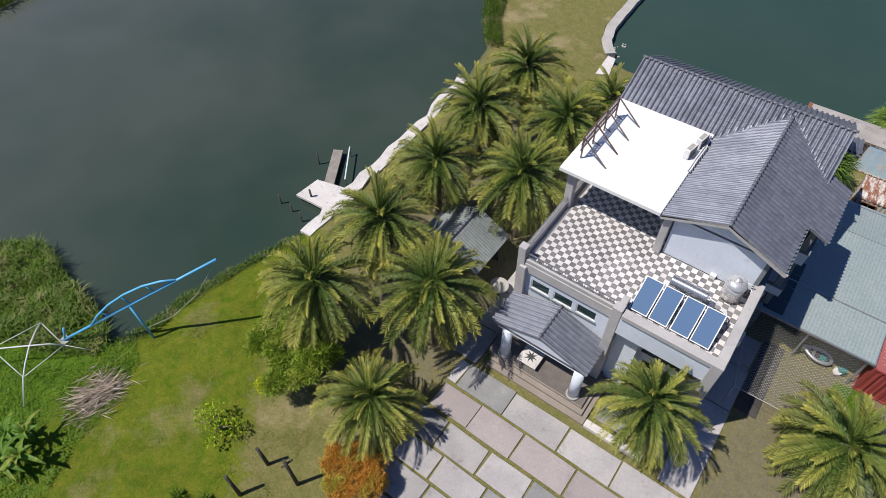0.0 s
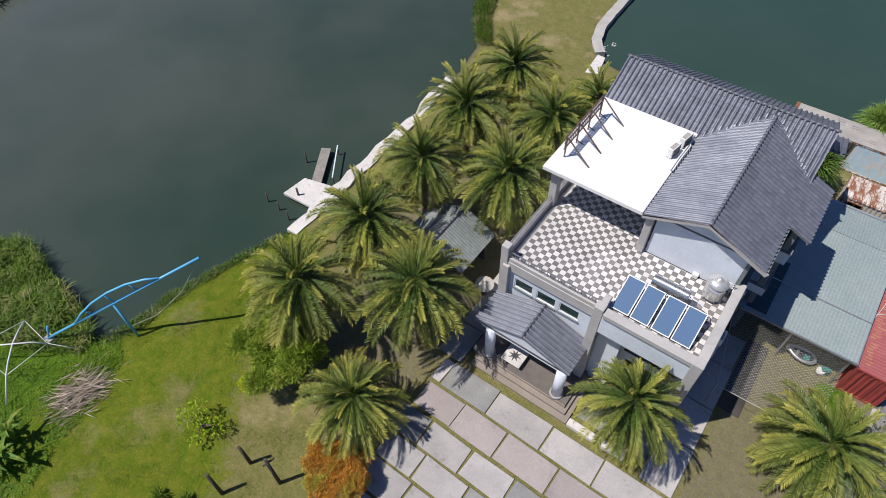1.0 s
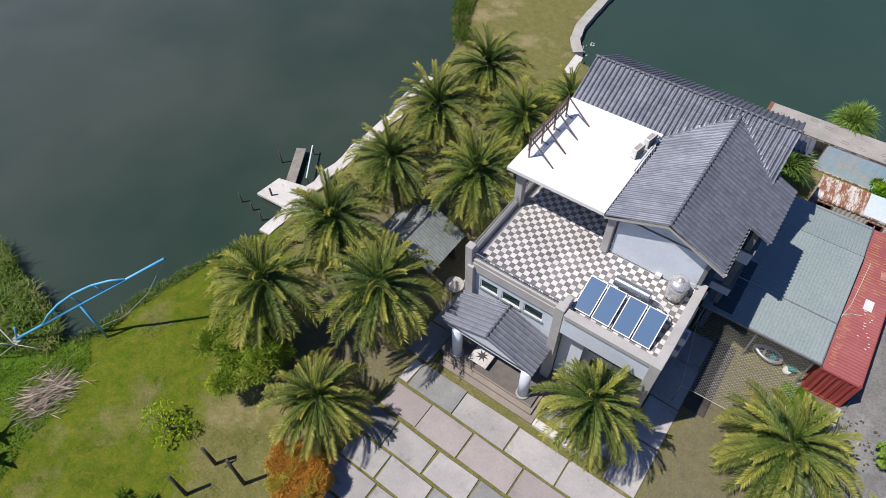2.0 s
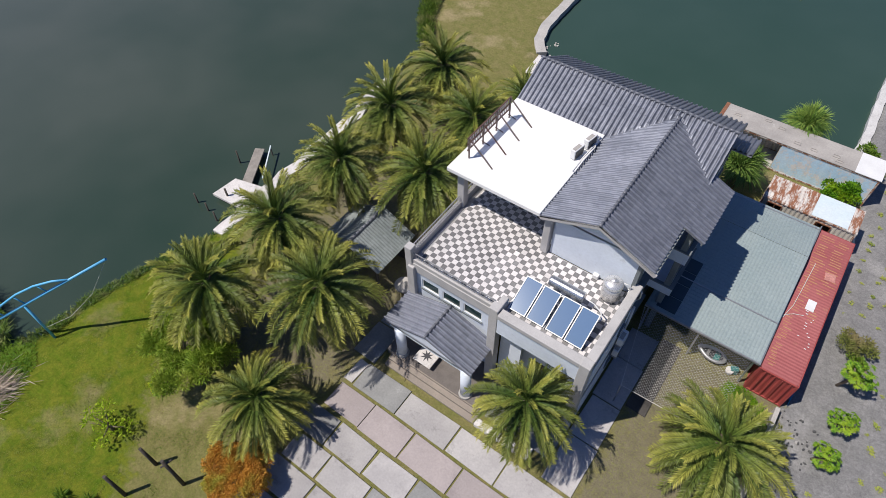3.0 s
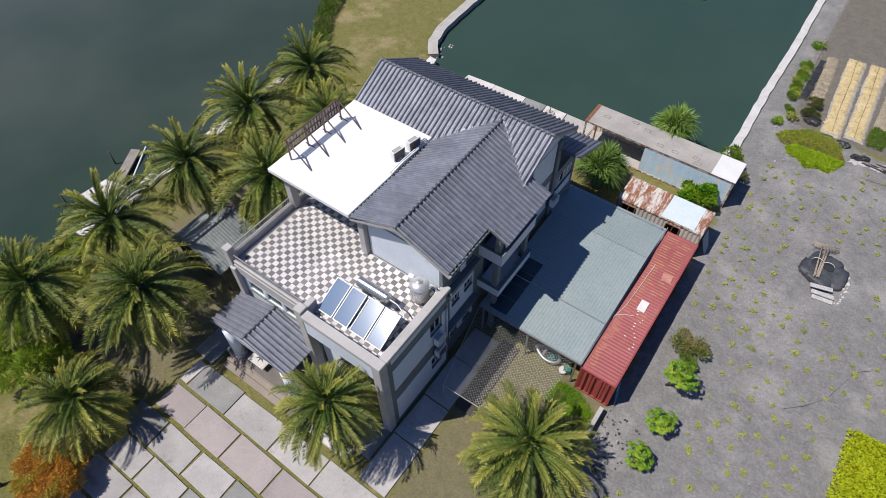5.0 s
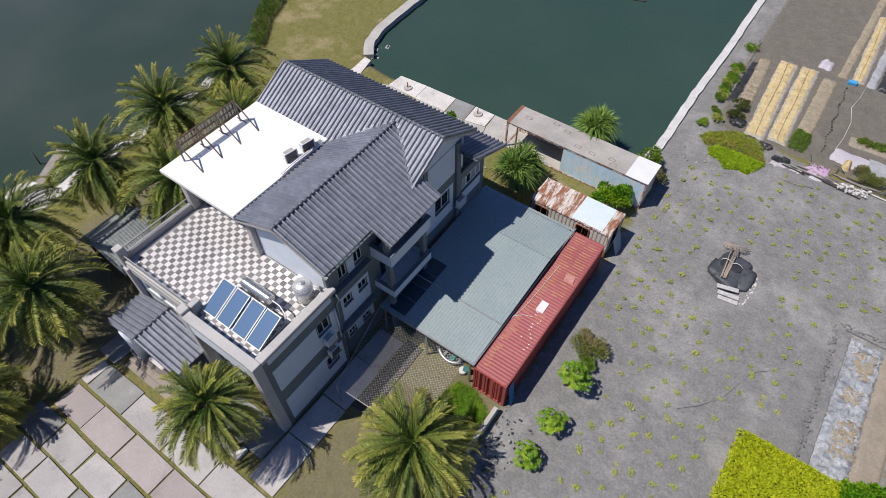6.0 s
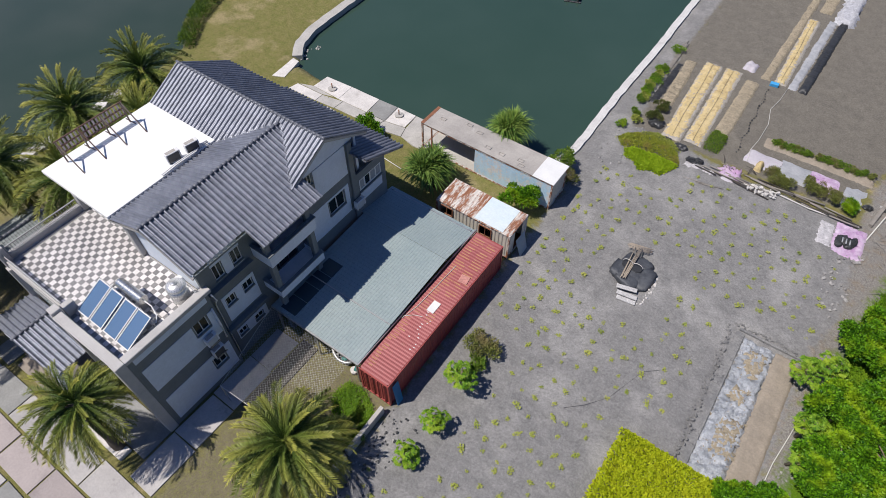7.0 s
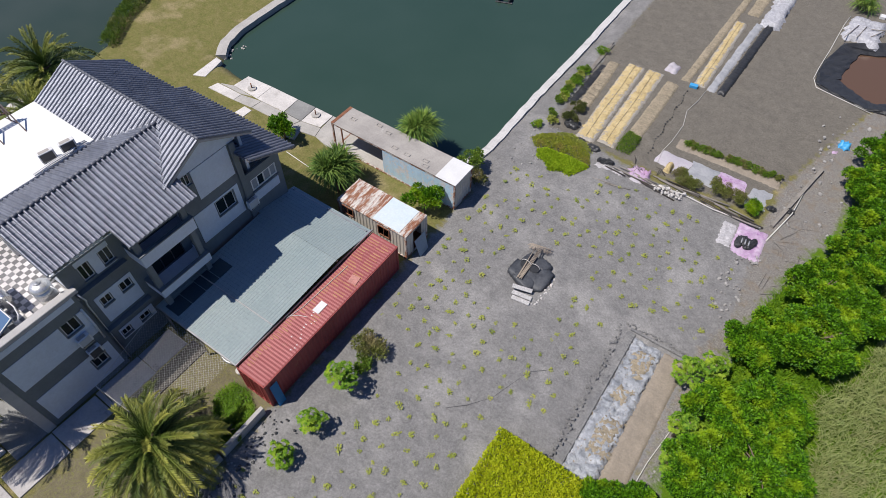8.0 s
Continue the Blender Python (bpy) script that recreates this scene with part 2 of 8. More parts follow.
DULLSTEEL = surface("dull_galvanised_steel", (0.5, 0.5, 0.5), (0.4, 0.4, 0.4), 2, 14, 0.5, 0.8, 0.1, 0.004, grain=0.12)
SOLAR = plain("solar_absorber_glass", (0.10, 0.17, 0.29), 0.14)
RUSTFRAME = surface("rusty_brown_steel", (0.12, 0.065, 0.05), (0.17, 0.1, 0.08), 2, 16, 0.8, 0.2, 0.3, grain=0.25)
RUSTSTRUT = surface("weathered_steel_strut", (0.24, 0.2, 0.18), (0.17, 0.12, 0.1), 2, 16, 0.7, 0.3, 0.2, grain=0.2)
REDBOX = surface("faded_red_container_paint", (0.30, 0.05, 0.045), (0.36, 0.075, 0.065), 0.5, 9, 0.6, 0, 0.15, 0.01, spots=(0.4, 0.2, 0.09), spot_at=(0.62, 0.72), grain=0.12)
REDTOP = surface("sun_bleached_red_roof", (0.37, 0.115, 0.11), (0.31, 0.085, 0.082), 0.5, 9, 0.6, 0, 0.15, 0.01, spots=(0.42, 0.2, 0.13), spot_at=(0.6, 0.75), grain=0.1)
STREAK = surface("yellow_rust_streak", (0.46, 0.255, 0.13), (0.42, 0.18, 0.1), 2, 14, 0.8, grain=0.2)
RUSTTOP = surface("rusted_white_roof_sheet", (0.58, 0.53, 0.48), (0.64, 0.6, 0.55), 0.8, 9, 0.75, 0, 0.25, 0.01, spots=(0.27, 0.115, 0.06), spot_at=(0.44, 0.53), grain=0.2, stretch=(1.6, 0.4, 1))
SKYTOP = surface("pale_blue_roof_sheet", (0.58, 0.67, 0.70), (0.64, 0.7, 0.72), 0.7, 8, 0.65, 0, 0.15, 0.01, spots=(0.5, 0.42, 0.36), spot_at=(0.66, 0.78), grain=0.08)
CREAMSIDE = surface("cream_corrugated_steel", (0.6, 0.57, 0.5), (0.52, 0.49, 0.43), 0.8, 9, 0.65, 0, 0.15, 0.01, spots=(0.25, 0.12, 0.07), spot_at=(0.63, 0.75), grain=0.1)
BLUESIDE = surface("peeling_blue_paint", (0.43, 0.62, 0.77), (0.55, 0.69, 0.79), 0.9, 8, 0.7, 0, 0.2, 0.01, spots=(0.64, 0.63, 0.62), spot_at=(0.5, 0.56), grain=0.1)
GREYTOP = surface("weathered_grey_roof", (0.4, 0.375, 0.345), (0.31, 0.29, 0.27), 0.5, 9, 0.85, 0, 0.25, 0.01, spots=(0.5, 0.48, 0.45), spot_at=(0.6, 0.75), grain=0.14)
RUST = surface("raw_rust", (0.2, 0.08, 0.045), (0.28, 0.13, 0.07), 2, 14, 0.9, 0.1, 0.3, grain=0.25)
BLUESTEEL = surface("sky_blue_painted_steel", (0.1, 0.42, 0.72), (0.14, 0.48, 0.76), 1, 9, 0.45, 0, 0.05, grain=0.05)
DARKWOOD = surface("dark_weathered_wood", (0.05, 0.042, 0.036), (0.085, 0.072, 0.06), 2, 16, 0.9, 0, 0.4, grain=0.25)
GREYWOOD = surface("grey_weathered_wood", (0.3, 0.275, 0.24), (0.22, 0.2, 0.175), 2, 16, 0.9, 0, 0.4, grain=0.2)
BARK = surface("palm_trunk_bark", (0.11, 0.085, 0.06), (0.17, 0.135, 0.1), 2, 14, 0.95, 0, 0.7, 0.05, grain=0.3)
TWIG = surface("tree_bark", (0.16, 0.125, 0.09), (0.22, 0.18, 0.13), 2, 14, 0.95, 0, 0.5, 0.03, grain=0.25)
DRYFROND = surface("dry_palm_litter", (0.33, 0.265, 0.2), (0.46, 0.385, 0.305), 3, 10, 0.9, 0, 0.2, island=0.45, grain=0.2)
STRAW = surface("straw_mulch", (0.50, 0.39, 0.19), (0.59, 0.475, 0.255), 0.8, 14, 0.95, 0, 0.6, 0.05, spots=(0.30, 0.215, 0.10), spot_at=(0.52, 0.68), grain=0.3)
DRYBED = surface("dry_leaf_bed", (0.35, 0.295, 0.21), (0.28, 0.24, 0.17), 1, 9, 0.95, 0, 0.6, 0.05, spots=(0.15, 0.125, 0.085), spot_at=(0.5, 0.66), grain=0.35, stretch=(0.7, 3.2, 1))
FOIL = surface("crumpled_silver_mulch_film", (0.5, 0.52, 0.55), (0.28, 0.3, 0.33), 1.5, 5, 0.42, 0.25, 1.0, 0.12, spots=(0.33, 0.26, 0.17), spot_at=(0.58, 0.64), grain=0.3)
SANDBED = surface("sandy_bed", (0.3, 0.255, 0.2), (0.25, 0.215, 0.17), 0.9, 9, 0.95, 0, 0.4, 0.03, grain=0.18)
BLACKFILM = surface("black_plastic_film", (0.028, 0.029, 0.031), (0.045, 0.046, 0.048), 1.5, 6, 0.45, 0, 0.6, 0.05, grain=0.2)
GREYFILM = surface("grey_ground_sheet", (0.3, 0.31, 0.33), (0.38, 0.385, 0.4), 1.2, 6, 0.6, 0, 0.5, 0.05, grain=0.15)
PURPLE = surface("faded_purple_tarpaulin", (0.42, 0.26, 0.43), (0.55, 0.45, 0.56), 1.1, 5, 0.65, 0, 0.6, 0.06, spots=(0.27, 0.11, 0.3), spot_at=(0.56, 0.66), grain=0.15)
LILAC = surface("pale_lilac_sheet", (0.44, 0.41, 0.45), (0.5, 0.475, 0.5), 0.8, 6, 0.7, 0, 0.4, 0.04, spots=(0.45, 0.33, 0.47), spot_at=(0.57, 0.66), grain=0.1)
WHITEPLASTIC = surface("white_plastic", (0.74, 0.74, 0.73), (0.68, 0.68, 0.67), 1, 9, 0.5, grain=0.05)
BLUEPLASTIC = plain("blue_plastic", (0.06, 0.35, 0.68), 0.45)
ASHCLOD = surface("ashy_clods", (0.17, 0.17, 0.17), (0.25, 0.245, 0.235), 1.2, 8, 0.95, 0, 0.6, 0.05, spots=(0.09, 0.09, 0.09), spot_at=(0.55, 0.65), grain=0.3)
TEALPLASTIC = plain("teal_plastic", (0.05, 0.19, 0.18), 0.5)
YELLOWPLASTIC = plain("yellow_plastic", (0.75, 0.5, 0.03), 0.5)
DARKFLOOR = surface("damp_dark_earth", (0.055, 0.05, 0.045), (0.085, 0.078, 0.07), 0.8, 8, 0.9, 0, 0.4, 0.03, grain=0.25)
SKYLIGHT = plain("dark_green_skylight", (0.03, 0.055, 0.07), 0.35)
ROPE = plain("pale_rope", (0.62, 0.6, 0.56), 0.8)
NETTING = plain("pale_netting", (0.5, 0.5, 0.47), 0.7)
STONE = surface("pale_rubble", (0.3, 0.29, 0.275), (0.24, 0.23, 0.22), 2, 9, 0.95, 0, 0.3, vary=0.25, island=0.25, grain=0.15)
MUDWATER = plain("brown_pit_water", (0.125, 0.075, 0.048), 0.12)
SACK = surface("dark_woven_sack", (0.04, 0.044, 0.052), (0.07, 0.075, 0.085), 1.5, 6, 0.55, 0, 0.6, 0.05, grain=0.2)
POLE = surface("dry_tan_pole", (0.4, 0.34, 0.27), (0.3, 0.25, 0.2), 2, 14, 0.9, grain=0.2)
BEDFILM = surface("pale_dusty_bed_film", (0.4, 0.37, 0.325), (0.31, 0.285, 0.245), 1.2, 8, 0.85, 0, 0.4, 0.04, spots=(0.27, 0.235, 0.19), spot_at=(0.54, 0.66), grain=0.22)
FROND = frond_mat("palm_frond_green", (0.036, 0.08, 0.014), (0.13, 0.19, 0.033), (0.40, 0.37, 0.068))
LEAF = leafy("bright_tree_leaf", (0.012, 0.065, 0.003), (0.15, 0.345, 0.008), 0.18, tip=(0.28, 0.42, 0.010))
LIME = leafy("lime_creeper_leaf", (0.28, 0.44, 0.015), (0.46, 0.58, 0.03), 0.35, tip=(0.34, 0.48, 0.02))
CREEPER = leafy("olive_creeper_leaf", (0.22, 0.27, 0.03), (0.43, 0.46, 0.065), 0.28, tip=(0.36, 0.32, 0.08))
LEAFMID = leafy("mid_green_leaf", (0.075, 0.165, 0.016), (0.235, 0.34, 0.042))
OLIVE = leafy("olive_shrub_leaf", (0.11, 0.14, 0.03), (0.29, 0.31, 0.085), tip=(0.28, 0.24, 0.11))
LEAFDARK = leafy("dark_shrub_leaf", (0.06, 0.09, 0.02), (0.16, 0.18, 0.05), tip=(0.22, 0.19, 0.08))
LEAFYELLOW = leafy("yellow_green_leaf", (0.42, 0.5, 0.015), (0.6, 0.65, 0.02), 0.42, tip=(0.54, 0.57, 0.02))
LEAFORANGE = leafy("orange_shrub_leaf", (0.46, 0.19, 0.03), (0.68, 0.39, 0.06), 0.25, tip=(0.46, 0.46, 0.07))
LEAFSPIKE = leafy("strap_leaf", (0.07, 0.16, 0.025), (0.29, 0.39, 0.075), 0.12)
SPIKEDARK = leafy("dark_strap_leaf", (0.045, 0.11, 0.018), (0.2, 0.29, 0.055), 0.1)
REED = leafy("tall_reed", (0.20, 0.25, 0.07), (0.40, 0.45, 0.17), 0.3, tip=(0.34, 0.35, 0.15))
WEED = leafy("lakeside_weed", (0.045, 0.105, 0.01), (0.18, 0.27, 0.03), 0.25, tip=(0.26, 0.27, 0.09))
TURFBLADE = leafy("mown_grass_blade", (0.085, 0.155, 0.01), (0.2, 0.245, 0.026), 0.3, tip=(0.28, 0.26, 0.07))
LUSH = leafy("lush_grass_blade", (0.062, 0.155, 0.004), (0.165, 0.3, 0.010), 0.25, tip=(0.19, 0.31, 0.014))
BANANA = leafy("banana_leaf", (0.08, 0.2, 0.03), (0.24, 0.36, 0.05), 0.3, tip=(0.42, 0.42, 0.08))
PAPAYA = leafy("papaya_leaf", (0.06, 0.18, 0.01), (0.27, 0.43, 0.03), 0.3, tip=(0.34, 0.46, 0.03))
FEATHER = leafy("feathery_leaf", (0.15, 0.27, 0.02), (0.38, 0.48, 0.06), 0.35, tip=(0.36, 0.42, 0.06))
SEEDLEAF = leafy("seedling_leaf", (0.235, 0.3, 0.05), (0.43, 0.445, 0.1), 0.2)


# ---- mesh helpers ----
def mesh_of(name, bm):
    me = bpy.data.meshes.new(name)
    bm.normal_update()
    bm.to_mesh(me)
    bm.free()
    return me


def part(name, bm, material, parent=None, label=""):
    """Links a bmesh, or a mesh, as one object, under a thing where one is given."""
    me = bm if isinstance(bm, bpy.types.Mesh) else mesh_of(name, bm)
    if material and not me.materials:
        me.materials.append(material)
    ob = new(name, me)
    if parent:
        ob.parent = parent
    return tagged(ob, label)


def thing(name, label, category, at=(0, 0, 0), turn=0, group="", kind=""):
    ob = new(name)
    ob.empty_display_size = 0.2
    ob.matrix_basis = pose(*at, 0, 0, turn)
    return tagged(ob, label, category, group, kind)


def box(bm, x0, x1, y0, y1, z0, z1, bevel=0.0):
    made = bmesh.ops.create_cube(bm, size=1.0, matrix=Matrix.LocRotScale(((x0 + x1) / 2, (y0 + y1) / 2, (z0 + z1) / 2), None, (abs(x1 - x0), abs(y1 - y0), abs(z1 - z0))))
    if bevel:
        edges = {e for v in made["verts"] for e in v.link_edges}
        bmesh.ops.bevel(bm, geom=list(edges), offset=bevel, segments=1, affect="EDGES", profile=0.5)
    return bm


def boxes(*rows, bevel=0.0):
    bm = bmesh.new()
    for row in rows:
        box(bm, *row, bevel=bevel)
    return bm


def tube(bm, points, r, sides=8, end_r=None):
    """A round bar along points, tapering to end_r."""
    points = [Vector(p) for p in points]
    rings = []
    for i, p in enumerate(points):
        d = (points[min(i + 1, len(points) - 1)] - points[max(i - 1, 0)]).normalized()
        side = d.cross(Vector((0, 0, 1)))
        side = (Vector((1, 0, 0)) if side.length < 1e-3 else side).normalized()
        up = side.cross(d)
        rr = r + ((end_r if end_r is not None else r) - r) * i / max(len(points) - 1, 1)
        rings.append([bm.verts.new(p + (side * math.cos(a) + up * math.sin(a)) * rr) for a in (2 * math.pi * k / sides for k in range(sides))])
    for a, b in zip(rings, rings[1:]):
        for k in range(sides):
            bm.faces.new((a[k], a[(k + 1) % sides], b[(k + 1) % sides], b[k])).smooth = sides > 5
    bm.faces.new(rings[0][::-1])
    bm.faces.new(rings[-1])
    return bm


def bar(bm, a, b, w, h=None):
    """A square bar from a to b."""
    a, b = Vector(a), Vector(b)
    d = b - a
    m = Matrix.Translation((a + b) / 2) @ d.to_track_quat("Z", "Y").to_matrix().to_4x4() @ Matrix.Diagonal((w, h or w, d.length, 1))
    bmesh.ops.create_cube(bm, size=1.0, matrix=m)
    return bm


def prism(bm, outline, z0, z1, bevel=0.0):
    low = [bm.verts.new((x, y, z0)) for x, y in outline]
    high = [bm.verts.new((x, y, z1)) for x, y in outline]
    n = len(outline)
    bm.faces.new(low[::-1])
    top = bm.faces.new(high)
    for i in range(n):
        bm.faces.new((low[i], low[(i + 1) % n], high[(i + 1) % n], high[i]))
    if bevel:
        bmesh.ops.bevel(bm, geom=list(top.edges), offset=bevel, segments=1, affect="EDGES", profile=0.5)
    bmesh.ops.recalc_face_normals(bm, faces=bm.faces)
    return bm


def walled(axis, inner, outer, a0, a1, z0, z1, holes=()):
    """A wall of real thickness with its openings cut through. axis: the one along which it is thick; a runs along the other."""
    cuts_a = sorted({a0, a1, *(v for h in holes for v in h[:2])})
    cuts_z = sorted({z0, z1, *(v for h in holes for v in h[2:])})
    solid = {}
    for i, (p, q) in enumerate(zip(cuts_a, cuts_a[1:])):
        for j, (r, s) in enumerate(zip(cuts_z, cuts_z[1:])):
            ca, cz = (p + q) / 2, (r + s) / 2
            solid[i, j] = not any(h[0] < ca < h[1] and h[2] < cz < h[3] for h in holes)
    bm = bmesh.new()

    def spot(t, a, z):
        return bm.verts.new((t, a, z) if axis == "x" else (a, t, z))

    for (i, j), full in solid.items():
        if not full:
            continue
        p, q, r, s = cuts_a[i], cuts_a[i + 1], cuts_z[j], cuts_z[j + 1]
        for t in (inner, outer):
            bm.faces.new([spot(t, *c) for c in ((p, r), (q, r), (q, s), (p, s))])
        for other, edge in (((i - 1, j), ((p, r), (p, s))), ((i + 1, j), ((q, r), (q, s))), ((i, j - 1), ((p, r), (q, r))), ((i, j + 1), ((p, s), (q, s)))):
            if not solid.get(other, False):
                (u, v) = edge
                bm.faces.new([spot(inner, *u), spot(inner, *v), spot(outer, *v), spot(outer, *u)])
    bmesh.ops.remove_doubles(bm, verts=bm.verts, dist=1e-4)
    bmesh.ops.recalc_face_normals(bm, faces=bm.faces)
    return bm


def cloud(name, verts, faces, material, parent=None, label="", smooth=False):
    me = bpy.data.meshes.new(name)
    me.from_pydata(verts.tolist() if isinstance(verts, np.ndarray) else verts, [], faces.tolist() if isinstance(faces, np.ndarray) else faces)
    if smooth:
        me.shade_smooth()
    return part(name, me, material, parent, label)


def leaf_mesh(points, outward, length, width, rng, spread=0.8, fold=0.25):
    """Many small pointed leaves, each of four corners, at points and roughly along outward."""
    n = len(points)
    d = outward + rng.normal(0, spread, (n, 3))
    d /= np.linalg.norm(d, axis=1, keepdims=True) + 1e-9
    r = rng.normal(0, 1, (n, 3))
    s = np.cross(d, r)
    s /= np.linalg.norm(s, axis=1, keepdims=True) + 1e-9
    up = np.cross(s, d)
    ln = (length * rng.uniform(0.65, 1.3, n))[:, None]
    wd = (width * rng.uniform(0.7, 1.3, n))[:, None]
    mid = points + d * ln * 0.5
    v = np.stack([points, mid + s * wd * 0.5 + up * wd * fold, points + d * ln, mid - s * wd * 0.5 + up * wd * fold], 1).reshape(-1, 3)
    f = np.arange(4 * n).reshape(n, 4)
    return v, f


def blob_points(blobs, n, rng, shell=0.35, low=-0.5):
    """Points in the outer shell of several round clumps (x, y, z, rx, ry, rz), with the way outwards."""
    weights = np.array([b[3] * b[4] + b[4] * b[5] + b[3] * b[5] for b in blobs])
    which = rng.choice(len(blobs), n, p=weights / weights.sum())
    b = np.array(blobs)[which]
    d = rng.normal(0, 1, (n, 3))
    d /= np.linalg.norm(d, axis=1, keepdims=True)
    d[:, 2] = np.where(d[:, 2] < low, -d[:, 2], d[:, 2])
    rad = 1 - shell * rng.random(n) ** 1.5 + rng.normal(0, 0.05, n)
    return b[:, :3] + d * b[:, 3:] * rad[:, None], d


def poly_distance(x, y, outline):
    """Signed distance of grid points from an outline: negative inside."""
    pts = np.array(outline, float)
    best = np.full(x.shape, 1e9)
    inside = np.zeros(x.shape, bool)
    for (x0, y0), (x1, y1) in zip(pts, np.roll(pts, -1, 0)):
        ex, ey = x1 - x0, y1 - y0
        t = np.clip(((x - x0) * ex + (y - y0) * ey) / (ex * ex + ey * ey + 1e-12), 0, 1)
        best = np.minimum(best, np.hypot(x - x0 - t * ex, y - y0 - t * ey))
        cross = (y0 > y) != (y1 > y)
        with np.errstate(divide="ignore", invalid="ignore"):
            inside ^= cross & (x < ex * (y - y0) / (ey if ey else 1e-12) + x0)
    return np.where(inside, -best, best)


# ---- ground and water ----
LAKE_EDGE = [(-30.9, -15.3), (-30.2, -12.6), (-30.2, -10.2), (-29.5, -7.4), (-28.6, -4.4), (-28.4, -2.7), (-27.5, -0.3), (-27.4, 1.9), (-27.7, 7.6), (-27.9, 13.9),
             (-28.9, 21.3), (-29.8, 25.3), (-32.5, 28.9), (-34.6, 33.1), (-37, 40), (-40, 60), (-45, 130), (-115, 130), (-92, 40), (-78, 8), (-75.5, 2), (-76, -8), (-70, -20.5), (-52, -17.6), (-45, -15.4), (-43.0, -13.9), (-41.5, -13.4), (-38.6, -13.9), (-35.7, -14.3), (-33, -15.1)]
POND_EDGE = [(-21.4, 44), (-21.3, 41.5), (-21.1, 38.6), (-21.0, 35.8), (-20.5, 33.1), (-19.5, 31.3), (-18.6, 30.0), (-15.6, 29.7), (-11.0, 29.9), (-7.2, 30.0), (-4.4, 30.0), (-2.5, 30.0), (6.4, 30.6), (7.2, 33.0), (7.5, 34.6), (7.4, 39.4), (7.35, 42.8), (7.4, 46.6), (7.4, 53.0), (7.3, 57.7), (7.3, 63.4),
             (7.3, 90), (2, 110), (-15, 110), (-23, 80)]
VERGE = [(29.4, 8), (29.2, 15), (29.8, 24), (30.4, 29), (31.6, 36), (33.5, 42), (33.8, 50), (36, 60), (70, 60), (70, 0), (30, 0)]
AREAS = {
    "lawn": [(-31.5, -14), (-29, -4), (-27.5, 0), (-23, -3), (-22.5, -10), (-19, -15), (-15, -20), (-10, -34), (-60, -34), (-60, -17)],
    "weed": [(-90, -20), (-62, -18), (-45, -15), (-42, -13), (-39, -13), (-32.0, -14.6), (-30.8, -16.5), (-30.5, -20), (-28, -26), (-30, -60), (-90, -60)],
    "earth": [(-15.0, -6.4), (-14.6, -4.4), (-12.9, -3.4), (-12.6, -5.2), (-13.6, -6.6)],
    "ash": [(9.4, -30), (9.3, 8), (9.3, 29.5), (7.0, 31.2), (7.5, 35), (7.5, 39.5), (7.5, 44), (7.4, 52), (7.3, 95), (10, 95), (10.2, 53), (11.4, 46), (12, 40.2), (20, 38.9), (29.5, 39), (29.6, 30), (28.6, 26), (28.6, 16), (24, 12), (32, -30)],
    "brown": [(10.5, 39.7), (9.9, 53), (9.6, 95), (75, 95), (75, 62), (35, 62), (32.5, 58), (28.6, 44), (27, 40)],
    "litter": [(28.6, 39), (28.8, 44), (32.5, 58), (35, 62), (70, 62), (70, 0), (31, 0), (28.4, 12), (28.4, 26.3), (29.4, 30)],
}
GROVE = [(-20.5, -8), (-14, -7), (-12.5, -3.4), (-12.5, 19), (-20.5, 20), (-23, 12), (-22.5, 0)]
YARD = [(2.2, -20), (2.2, 9), (9.3, 9), (9.3, -20)]


